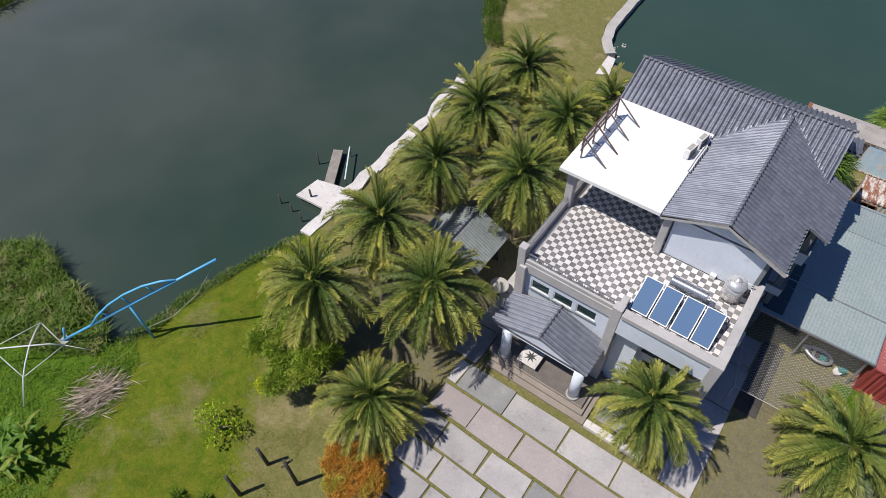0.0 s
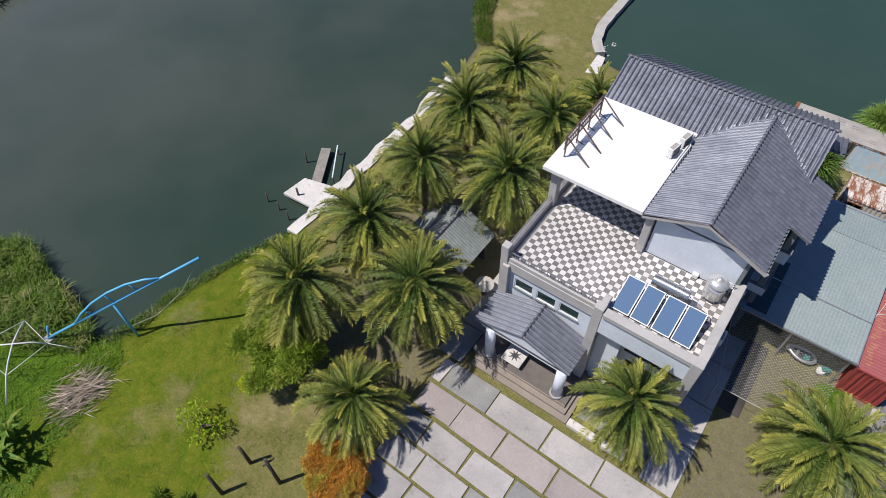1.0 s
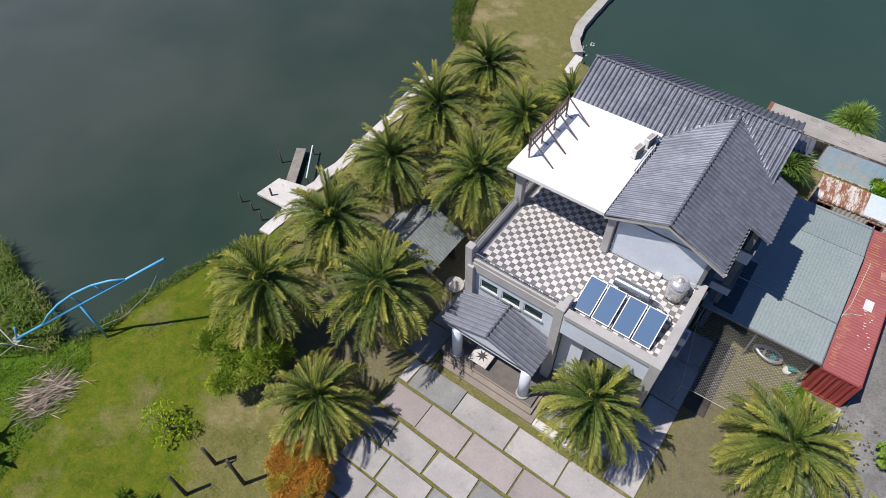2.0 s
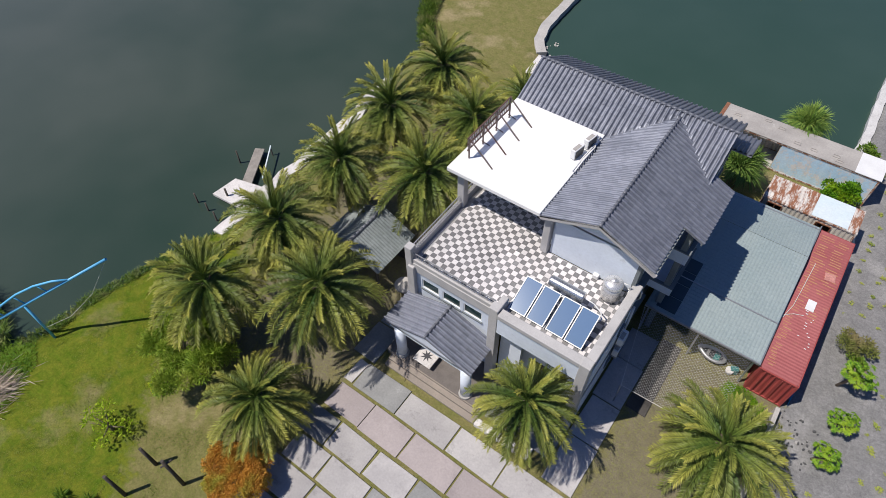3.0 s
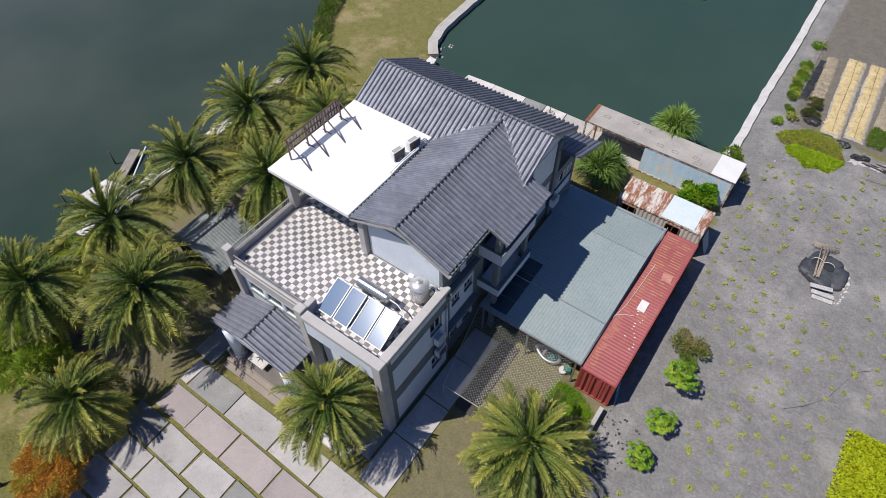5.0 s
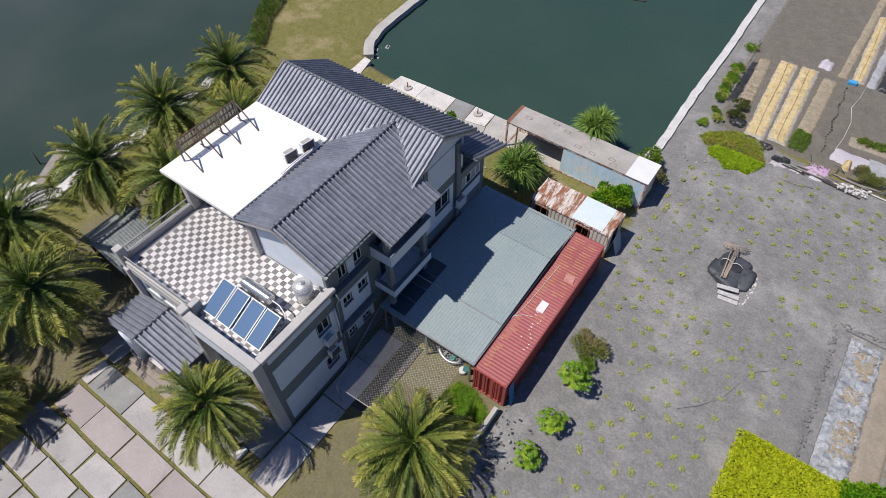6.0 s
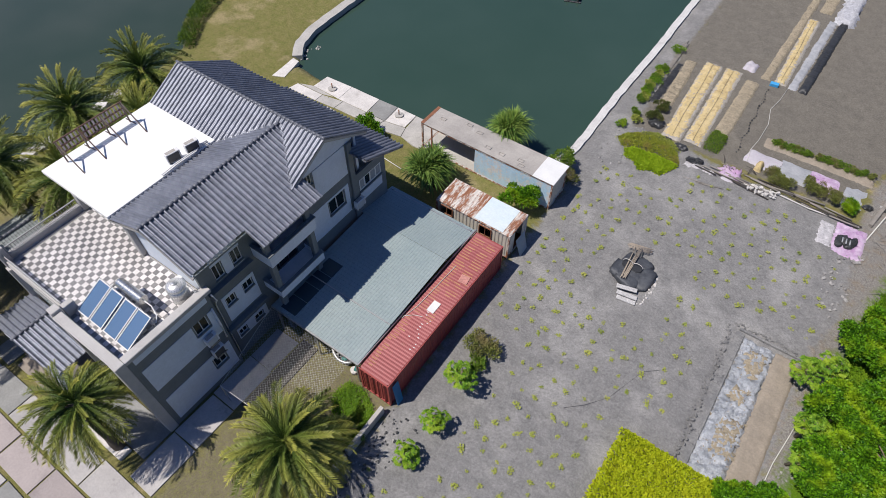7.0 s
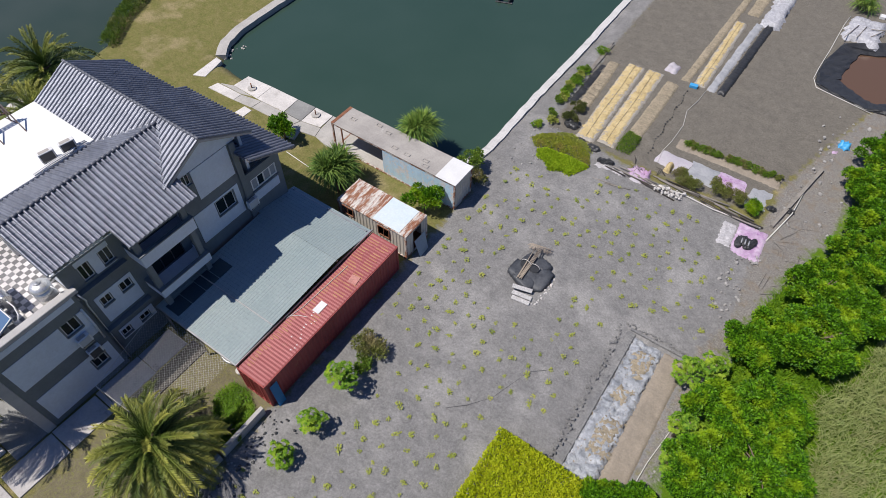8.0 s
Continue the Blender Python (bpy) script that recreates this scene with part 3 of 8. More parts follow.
def ground_sheet():
    fx, fy = np.arange(-62, 62.01, 0.4), np.arange(-42, 92.01, 0.4)
    far_x, far_y = np.array([1500.0, 700, 320, 180, 110, 80, 68]), np.array([1500.0, 800, 420, 260, 160, 120, 100])
    xs = np.concatenate([-far_x, fx, far_x[::-1]])
    ys = np.concatenate([-far_y * 0.8 + 20, fy, far_y[::-1]])
    ys.sort()
    x, y = np.meshgrid(xs, ys)
    lake, pond = poly_distance(x, y, LAKE_EDGE), poly_distance(x, y, POND_EDGE)
    wet = np.minimum(lake, pond)
    z = np.interp(wet, [-4, -1.2, 0.0, 0.5, 1.2], [-2.2, -1.3, -0.62, -0.14, 0.0])
    rng = np.random.default_rng(3)
    rough = rng.normal(0, 1, z.shape)
    for _ in range(2):
        rough = (rough + np.roll(rough, 1, 0) + np.roll(rough, -1, 0) + np.roll(rough, 1, 1) + np.roll(rough, -1, 1)) / 5
    built = np.minimum(poly_distance(x, y, [(-13.5, -14), (-13.5, 21), (9.5, 31), (9.5, 1), (2, -6)]), 0) < 0
    z = z + rough * np.where(built, 0.0, 0.09) - np.where(built, 0.015, 0.0)
    trough = poly_distance(x, y, [(24.2, 13.0), (24.2, 25.5), (28.2, 25.5), (28.6, 13.0)])
    z = z + np.interp(trough, [-0.3, 0.3], [-0.3, 0.0])
    pit = poly_distance(x, y, [(28.2, 59.6), (27.9, 63.6), (28.6, 67.2), (33, 69.8), (40, 70), (40, 59.2), (32, 58.6)])
    z = z + np.interp(pit, [-0.7, 0.1], [-1.4, -0.1])*(pit < 0.1)
    hole = np.hypot((x - 16.95) / 1.25, (y - 25.6) / 1.7)
    z = z + np.interp(hole, [0.5, 1.1], [-0.3, 0.0]) + np.interp(hole, [1.05, 1.3, 1.7], [0.0, 0.1, 0.0])
    me = bpy.data.meshes.new("ground")
    ny, nx = z.shape
    i = np.arange(nx * ny).reshape(ny, nx)
    faces = np.stack([i[:-1, :-1], i[:-1, 1:], i[1:, 1:], i[1:, :-1]], -1).reshape(-1, 4)
    me.from_pydata(np.stack([x, y, z], -1).reshape(-1, 3).tolist(), [], faces.tolist())
    me.shade_smooth()

    def write(name, d, soft):
        a = me.attributes.new(name, "FLOAT", "POINT")
        a.data.foreach_set("value", np.interp(d, [-soft, soft], [1.0, 0.0]).ravel())

    for name, outline in AREAS.items():
        d = poly_distance(x, y, outline)
        if name == "earth":
            d = np.minimum(d, np.minimum(poly_distance(x, y, YARD), poly_distance(x, y, GROVE)))
        if name == "weed":
            d = np.minimum(d, poly_distance(x, y, VERGE))
        write(name, d, 1.6 if name in ("lawn", "weed", "earth") else 0.6)
    write("silt", wet - 0.35, 0.4)
    part("ground", me, GROUND)
    tagged(bpy.data.objects["ground"], "patchy lawn, dry turf and ash-grey garden soil", "ground", kind="structure")


def water_sheet(name, outline, material, label):
    bm = bmesh.new()
    cx, cy = sum(p[0] for p in outline) / len(outline), sum(p[1] for p in outline) / len(outline)
    pts = [(x + 0.9 * (x - cx) / math.hypot(x - cx, y - cy), y + 0.9 * (y - cy) / math.hypot(x - cx, y - cy)) for x, y in outline]
    bmesh.ops.triangle_fill(bm, use_beauty=True, edges=[bm.edges.new(e) for e in (lambda v: [(v[i], v[(i + 1) % len(v)]) for i in range(len(v))])([bm.verts.new((x, y, -0.5)) for x, y in pts])])
    for f in bm.faces:
        if f.normal.z < 0:
            f.normal_flip()
    tagged(part(name, bm, material), label, "water", kind="structure")


ground_sheet()
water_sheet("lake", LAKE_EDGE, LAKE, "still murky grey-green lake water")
water_sheet("pond", POND_EDGE, POND, "still dark green fish pond water")


# ---- the house ----
house = thing("house", "white and grey villa with tiled gables and a checkered roof terrace", "house")
FLOOR = 6.75


def window(name, axis, face, a0, a1, z0, z1, parent, glass=GLASS, frame=FRAMEW, panes=2, sill=True, out=1, w=0.06, screens=()):
    """A sliding window in a wall that faces +x or -y (out: sign of its outward way): frame, panes, insect screens over some and a sill."""
    def b(bm, t0, t1, p, q, r, s):
        lo, hi = sorted((face + out * t0, face + out * t1))
        box(bm, *((lo, hi, p, q) if axis == "x" else (p, q, lo, hi)), r, s)
    lo, hi = sorted((face - out * 0.12, face - out * 0.03))
    cuts = [a0 + (a1 - a0) * k / panes for k in range(panes + 1)]
    bm = walled(axis, lo, hi, a0, a1, z0, z1, [(p + (w if k == 0 else w / 2), q - (w if k == panes - 1 else w / 2), z0 + w, z1 - w) for k, (p, q) in enumerate(zip(cuts, cuts[1:]))])
    win = part(name, bm, frame, parent, "sliding window with pale frame" if frame is FRAMEW else "sliding window with dark frame")
    for k in range(panes):
        p, q = a0 + (a1 - a0) * k / panes, a0 + (a1 - a0) * (k + 1) / panes
        bm = bmesh.new()
        b(bm, -0.085, -0.075, p + 0.03, q - 0.03, z0 + w, z1 - w)
        part("pane", bm, SCREEN if k in screens else glass, win)
    if sill:
        bm = bmesh.new()
        b(bm, -0.02, 0.09, a0 - 0.06, a1 + 0.06, z0 - 0.09, z0 - 0.01)
        part("sill", bm, GREYPAINT, win)
    return win


# front wall of the terrace block, its set-back bay and the side walls
FRONT_WINDOWS = [(-10.42, -9.25, 4.66, 5.45), (-9.0, -7.8, 4.66, 5.45), (-7.58, -6.38, 4.7, 5.5)]
part("wall", walled("y", 0.95, 0.75, -11.1, -5.5, 0.0, FLOOR - 0.2, [*FRONT_WINDOWS, (-8.9, -7.5, 0.6, 2.7)]), PAINT, house, "white front wall with a row of high windows")
for a0, a1, z0, z1 in FRONT_WINDOWS:
    window("window", "y", 0.75, a0, a1, z0, z1, house, GREENGLASS, FRAMEW, 1, True, -1)
door = part("door", boxes((-8.9, -7.5, 0.83, 0.9, 0.6, 2.7)), FRAMED, house, "dark glazed entrance door")
part("pane", boxes((-8.8, -8.25, 0.8, 0.82, 0.7, 2.6), (-8.15, -7.6, 0.8, 0.82, 0.7, 2.6)), GLASS, door)
part("wall", walled("y", 1.75, 1.55, -5.35, -0.25, 0.0, FLOOR - 0.2, [(-3.4, -1.2, 0.1, 2.5), (-3.6, -0.8, 3.4, 5.7)]), PAINT, house, "white wall set back behind the front columns")
part("wall", boxes((-5.1, -3.8, 0.75, 0.92, 0.0, FLOOR - 0.95)), PAINT, house, "white wall bay beside the front column")
window("window", "y", 1.55, -3.6, -0.8, 3.4, 5.7, house, GLASS, FRAMED, 3, True, -1)
window("window", "y", 1.55, -3.4, -1.2, 0.1, 2.5, house, GLASS, FRAMED, 3, False, -1)
part("wall", walled("x", -11.1, -11.3, 0.8, 17.9, 0.0, FLOOR, [(3, 4.2, 4.2, 5.6), (9, 10.2, 4.2, 5.6)]), PAINT, house, "white side wall")
SIDE_HOLES = [(4.0, 4.85, 5.15, 6.12), (3.98, 4.78, 1.55, 2.42)]
part("wall", walled("x", -0.2, 0.0, 0.1, 5.5, 0.0, 7.35, SIDE_HOLES), GREYPAINT, house, "grey side wall with raised white panels")
for a0, a1, z0, z1 in ((0.8, 5.3, 6.92, 7.32), (0.8, 5.3, 3.98, 6.15), (0.8, 5.3, 0.45, 2.85)):
    part("panel", walled("x", 0.003, 0.035, a0, a1, z0, z1, [h for h in ((3.9, 4.95, 5.05, 6.15 if z1 < 6.3 else 0), (3.9, 4.86, 1.45, 2.5)) if z0 < h[2] < z1]), PAINT, house, "smooth white painted panel")
for a0, a1, z0, z1 in SIDE_HOLES:
    window("window", "x", 0.0, a0, a1, z0, z1, house, GLASS, FRAMEW, w=0.04)
# tall side wall beside the terrace block
TALL_HOLES = [(6.4, 7.0, 7.3, 8.42), (7.64, 8.26, 7.38, 8.42), (6.34, 6.95, 4.9, 5.56), (7.57, 8.24, 4.88, 5.55), (6.22, 6.78, 1.8, 2.32), (7.48, 8.1, 1.8, 2.28)]
part("wall", walled("x", -0.5, -0.3, 5.5, 8.7, 0.0, 9.75, TALL_HOLES), GREYPAINT, house, "grey tall side wall with stacked windows")
for a0, a1, z0, z1 in ((7.05, 7.58, 7.25, 9.3), (6.1, 8.45, 3.6, 5.85), (6.1, 8.45, 1.55, 2.55)):
    part("panel", walled("x", -0.297, -0.265, a0, a1, z0, z1, [(h[0] - 0.05, h[1] + 0.05, h[2] - 0.12, h[3] + 0.03) for h in TALL_HOLES if z0 < h[2] < z1]), PAINT, house, "smooth white painted panel")
for a0, a1, z0, z1 in TALL_HOLES:
    window("window", "x", -0.3, a0, a1, z0, z1, house, GLASS, FRAMEW, w=0.04)
part("ledge", boxes((-0.3, 0.05, 5.6, 8.6, 6.85, 7.0)), GREYPAINT, house)
part("ledge", boxes((-0.3, 0.05, 5.6, 8.6, 3.2, 3.35)), GREYPAINT, house)
# balcony tower
BX = 1.2
for z, top in ((3.85, 4.5), (6.8, 7.7)):
    part("balcony_slab", boxes((-0.3, BX - 0.03, 8.9, 12.46, z + 0.02, z + 0.2)), PAINT, house, "white balcony floor slab")
    part("balcony_parapet", boxes((BX - 0.18, BX, 8.88, 12.48, z, top), (-0.3, BX - 0.18, 8.88, 9.04, z, top), (-0.3, BX - 0.18, 12.32, 12.48, z, top), bevel=0.02), PAINT, house, "white solid balcony parapet")
    part("parapet_cap", boxes((BX - 0.21, BX + 0.03, 8.85, 12.51, top, top + 0.07), (-0.3, BX - 0.21, 8.85, 9.07, top, top + 0.07), (-0.3, BX - 0.21, 12.29, 12.51, top, top + 0.07)), GREYPAINT, house)
for y in (9.12, 12.2):
    part("column", boxes((BX - 0.56, BX - 0.22, y - 0.17, y + 0.17, 0.0, 9.25), bevel=0.02), GREYPAINT, house)
part("wall", walled("x", -0.5, -0.3, 8.7, 12.5, 0.0, 9.75, [(9.5, 11.8, 4.1, 6.3), (9.5, 11.8, 7.05, 9.2)]), GREYPAINT, house, "grey wall behind the balconies")
window("balcony_door", "x", -0.3, 9.5, 11.8, 7.05, 9.2, house, GLASS, FRAMED, 3, False)
window("balcony_door", "x", -0.3, 9.5, 11.8, 4.1, 6.3, house, GLASS, FRAMED, 3, False)
# gable end of the main roof and the rear wing
END_HOLES = [(14.67, 16.05, 5.0, 6.12), (13.3, 13.8, 8.62, 9.38)]
part("wall", walled("x", -0.25, -0.05, 12.5, 17.0, 0.0, 9.4, END_HOLES), GREYPAINT, house, "grey gable end wall")
part("panel", walled("x", -0.047, -0.015, 13.05, 16.5, 3.9, 6.35, [(14.57, 16.15, 4.86, 6.22)]), PAINT, house, "smooth white painted panel")
part("panel", walled("x", -0.047, -0.015, 13.95, 16.65, 7.12, 9.38), PAINT, house, "smooth white painted panel")
for a0, a1, z0, z1 in END_HOLES:
    window("window", "x", -0.05, a0, a1, z0, z1, house, GLASS, FRAMEW, w=0.04)
bm = bmesh.new()
for x in (-0.25, -0.05):
    bm.faces.new([bm.verts.new((x, y, z)) for y, z in ((12.5, 9.4), (17.4, 9.4), (17.4, 9.95), (15.0, 11.1), (12.5, 9.9))])
part("gable", bm, PAINT, house, "white gable field under the roof")
part("wall", walled("x", -0.15, 0.05, 17.0, 20.0, 0.0, 6.5, [(17.4, 19.58, 4.88, 5.85)]), GREYPAINT, house, "grey rear wing wall")
part("panel", walled("x", 0.053, 0.085, 17.4, 19.55, 3.95, 4.68), PAINT, house, "smooth white painted panel")
window("window", "x", 0.05, 17.4, 19.58, 4.88, 5.85, house, GLASS, FRAMEW, 4, w=0.1, screens=(0, 2, 3))
part("column", boxes((-0.25, 0.12, 16.75, 17.15, 0.0, 9.4), bevel=0.02), GREYPAINT, house)
part("wall", walled("y", 19.8, 20.0, -9.0, -0.15, 0.0, 6.5, [(-6, -4.5, 4, 5.4)]), PAINT, house, "white rear wall")
part("wall", walled("y", 17.7, 17.9, -11.1, -0.25, 0.0, 9.5), PAINT, house, "white rear wall")
# walls of the top storey
part("wall", walled("y", 5.8, 5.6, -5.2, -0.5, FLOOR, 9.7), PAINT, house, "white gable wall beside the roof terrace")
bm = bmesh.new()
for y in (5.6, 5.8):
    bm.faces.new([bm.verts.new((x, y, z)) for x, z in ((-5.6, 9.6), (0.0, 9.6), (0.0, 9.75), (-2.76, 10.95), (-5.6, 9.8))])
part("gable", bm, PAINT, house, "white gable field under the roof")
part("wall", walled("x", -5.4, -5.6, 6.1, 14.0, FLOOR, 9.7, [(7.0, 8.4, FLOOR + 0.05, 8.9)]), PAINT, house, "white wall under the flat roof")
part("wall", walled("y", 9.2, 9.0, -11.1, -5.6, FLOOR, 9.7, [(-10, -8.6, FLOOR + 0.9, 8.9), (-7.8, -6.8, FLOOR + 0.02, 8.9)]), PAINT, house, "white wall under the flat roof")
part("wall", walled("x", -11.1, -11.3, 9.0, 17.9, FLOOR, 9.7), PAINT, house, "white side wall")
part("gutter_pipe", tube(bmesh.new(), [(0.12, 5.62, 7.3), (0.12, 5.75, 6.6), (-0.18, 5.7, 6.0), (-0.18, 5.7, 0.1)], 0.05), FRAMEW, house)

# columns, parapets and the terrace
for x, y, z0, z1, w in ((-11.15, 0.8, 0, 7.9, 0.36), (-5.35, 0.32, 0, 7.78, 0.42), (-0.22, 0.22, 0, 7.66, 0.44), (-11.15, 5.75, FLOOR, 9.75, 0.36), (-5.5, 5.55, FLOOR, 9.75, 0.32)):
    part("column", boxes((x - w / 2 - 0.05, x + w / 2 + 0.05, y - w / 2 - 0.05, y + w / 2 + 0.05, z0, z1), bevel=0.03), GRANITE, house, "grey square column")
part("column", boxes((-11.15, -10.75, 0.45, 0.72, 0, 6.5), bevel=0.03), GRANITE, house, "grey square column")
part("front_band", boxes((-10.95, -5.65, 0.62, 0.98, FLOOR - 0.75, FLOOR - 0.02), bevel=0.03), GRANITE, house, "grey stone band above the windows")
part("parapet", boxes((-10.9, -5.6, 0.66, 0.88, FLOOR - 0.02, FLOOR + 0.28), bevel=0.03), GRANITE, house, "low grey parapet kerb")
part("beam", boxes((-5.08, -0.45, 0.08, 0.42, FLOOR - 0.95, FLOOR + 0.52), bevel=0.02), PAINT, house, "white front beam")
part("parapet_cap", boxes((-5.06, -0.46, -0.02, 0.5, FLOOR + 0.52, FLOOR + 0.86), bevel=0.03), GRANITE, house, "grey parapet coping")
part("parapet_cap", boxes((-0.42, 0.06, 0.5, 5.75, FLOOR + 0.6, FLOOR + 0.88), bevel=0.03), GRANITE, house, "grey parapet coping")
part("parapet", boxes((-5.5, -5.15, 0.62, 1.25, FLOOR - 0.02, FLOOR + 0.82), bevel=0.03), GRANITE, house)
part("parapet", boxes((-11.32, -11.08, 1.05, 5.5, FLOOR - 0.02, FLOOR + 0.42), (-11.32, -11.08, 6.0, 9.0, FLOOR - 0.02, FLOOR + 0.42), bevel=0.03), GRANITE, house, "low grey side parapet")


def railing(a, b, base, height, step):
    """A low metal railing from a to b in plan: two rails and every baluster."""
    a, b = Vector((*a, base)), Vector((*b, base))
    rail = part("railing", bar(bar(bmesh.new(), a + Vector((0, 0, height)), b + Vector((0, 0, height)), 0.05), a + Vector((0, 0, 0.1)), b + Vector((0, 0, 0.1)), 0.03), DULLSTEEL, house, "low grey metal terrace railing")
    n = int((b - a).length / step)
    me = mesh_of("baluster", tube(bmesh.new(), [(0, 0, 0), (0, 0, height)], 0.018, 5))
    me.materials.append(DULLSTEEL)
    for k in range(n + 1):
        ob = new("baluster", me)
        ob.parent = rail
        ob.location = a.lerp(b, k / n)


railing((-10.9, 0.77), (-5.65, 0.77), FLOOR + 0.28, 0.42, 0.16)
railing((-11.2, 1.1), (-11.2, 5.45), FLOOR + 0.42, 0.45, 0.16)
railing((-11.2, 6.05), (-11.2, 8.9), FLOOR + 0.42, 0.45, 0.16)
terrace = part("terrace_floor", boxes((-11.08, -5.12, 0.96, 8.98, FLOOR - 0.2, FLOOR - 0.03), (-5.12, -0.2, 0.44, 5.58, FLOOR - 0.2, FLOOR - 0.03)), GROUT, house, "roof terrace in a white and grey checkerboard of tiles")

# flat roof
part("flat_roof", boxes((-11.75, -5.9, 5.03, 12.3, 9.72, 9.98), bevel=0.02), WHITEROOF, house, "flat white coated roof slab")


# ---- tiled roofs ----
def tile_data(w, length, hump, lift):
    """One S-shaped roof tile, its top end at the origin, running down along -y: a round roll and a flat pan across, a turned-down lower lip."""
    n = 11
    wave = [(u - 0.5, hump * h) for u, h in ((0.0, 0.0), (0.025, 0.33), (0.08, 0.64), (0.16, 0.88), (0.27, 1.0), (0.38, 0.88), (0.46, 0.64), (0.515, 0.33), (0.56, 0.03), (0.78, -0.08), (1.0, 0.0))]
    v, f = [], []
    for y, rise in ((0.0, 0.0), (-0.5, lift * 0.48), (-1.0, lift), (-1.0, lift), (-1.01, lift - 0.035)):
        v.extend((px * w, y * length, pz + rise) for px, pz in wave)
    for r in (0, 1, 3):
        f.extend((r * n + i, (r + 1) * n + i, (r + 1) * n + i + 1, r * n + i + 1) for i in range(n - 1))
    return v, f


def tiled_slope(parent, name, corner, along, down, width, length, label, keep=None, singles=0, w=0.3, course=0.34, material=TILE, hump=0.094, lift=0.024, under=None):
    """A roof slope: a deck and courses of barrel tiles over it. corner: its top left end seen from outside; keep(a, d): whether a tile lies on the roof; under(x, y): the height of a roof that meets this one in a valley."""
    along, down = Vector(along).normalized(), Vector(down).normalized()
    up = along.cross(-down).normalized()
    base = Matrix.Translation(corner) @ Matrix((along, -down, up)).transposed().to_4x4()
    bm = bmesh.new()
    na, nd = int(round(width / w)), int(round(length / course))
    w, course = width / na, length / nd
    spots = [((i + 0.5) * w, j * course) for j in range(nd) for i in range(na) if keep is None or keep((i + 0.5) * w, (j + 0.5) * course)]
    taken = set(spots)
    for i in range(na):
        rows = [j for j in range(nd) if ((i + 0.5) * w, j * course) in taken]
        if rows:
            box(bm, i * w, (i + 1) * w, -(rows[-1] + 1) * course, -rows[0] * course, -0.09, -0.012)
    bm.transform(base)
    bmesh.ops.remove_doubles(bm, verts=bm.verts, dist=1e-4)
    slope = part(name, bm, RIDGE, parent, label)
    v, f = tile_data(w, course * 1.1, hump, lift)
    me = bpy.data.meshes.new("tile")
    me.from_pydata(v, [], f)
    me.shade_smooth()
    me.materials.append(material)
    shown = spots[:singles] if singles >= len(spots) else spots[len(spots) - singles:] if singles else []
    rest = [s for s in spots if s not in set(shown)]
    for a, d in shown:
        ob = new("tile", me)
        ob.parent = slope
        ob.matrix_basis = base @ Matrix.Translation((a, -d, 0))
    if rest:
        tv = np.array(v)
        off = np.array([(a, -d, 0) for a, d in rest])
        jit = np.random.default_rng(len(rest)).normal(0, 0.004, (len(rest), 1, 3))
        allv = (tv[None] + off[:, None] + jit).reshape(-1, 3)
        m3 = np.array(base)
        allv = allv @ m3[:3, :3].T + m3[:3, 3]
        if under:
            plane = corner[2] - ((allv[:, 0] - corner[0]) * up.x + (allv[:, 1] - corner[1]) * up.y) / up.z
            over = under(allv[:, 0], allv[:, 1])
            allv[:, 2] = np.where(over > plane - 0.02, np.minimum(allv[:, 2], over - 0.03), allv[:, 2])
        ff = [[k + n * len(v) for k in face] for n in range(len(rest)) for face in f]
        tagged(cloud("tiles", allv, ff, material, slope, "", True), kind="stuff")
    return slope


def ridge_cap(parent, a, b, r=0.085, step=0.32):
    """A row of half-round ridge tiles from a to b."""
    a, b = Vector(a), Vector(b)
    n = max(int((b - a).length / step), 1)
    d = (b - a).normalized()
    side = d.cross(Vector((0, 0, 1))).normalized()
    up = side.cross(d)
    bm = bmesh.new()
    rows = [[bm.verts.new((y, math.cos(t) * rr, math.sin(t) * rr)) for t in (math.pi * j / 6 for j in range(7))] for y, rr in ((0.0, r), ((b - a).length / n * 1.08, r * 1.05))]
    for j in range(6):
        bm.faces.new((rows[0][j], rows[0][j + 1], rows[1][j + 1], rows[1][j])).smooth = True
    bm.faces.new(rows[1])
    bm.faces.new(rows[0][::-1])
    me = mesh_of("ridge_tile", bm)
    me.materials.append(RIDGE)
    turn = Matrix((d, side, up)).transposed().to_4x4()
    for k in range(n):
        ob = new("ridge_tile", me)
        ob.parent = parent
        ob.matrix_basis = Matrix.Translation(a.lerp(b, k / n)) @ turn


# front gable: ridge along y; right slope steps out over the balcony
GX, GZ, GS, GR = -2.76, 11.12, 0.415, 0.445
gl, gr = math.hypot(1, GS), math.hypot(1, GR)
reach, wide = 3.22, 4.3
MS = 0.51


def main_z(y):
    return 11.28 - MS * abs(15.0 - y)


def main_over(x, y):
    return np.where(y < 15.0, 11.28 - MS * (15.0 - y), 0.0)


def gable_over(x, y):
    return np.where(x < GX + reach + 0.1, GZ - np.where(x > GX, GR, GS) * np.abs(x - GX), 0.0)


def on_right(a, d):
    y, x = 5.05 + a, GX + d / gr
    if x > GX + reach and not 8.6 < y < 12.95:
        return False
    return main_z(y) < GZ - GR * (x - GX) + 0.16 or (x > 0.4 and y < 12.95)


def on_left(a, d):
    y, x = 14.85 - a, GX - d / gl
    return main_z(y) < GZ - GS * (GX - x) + 0.16


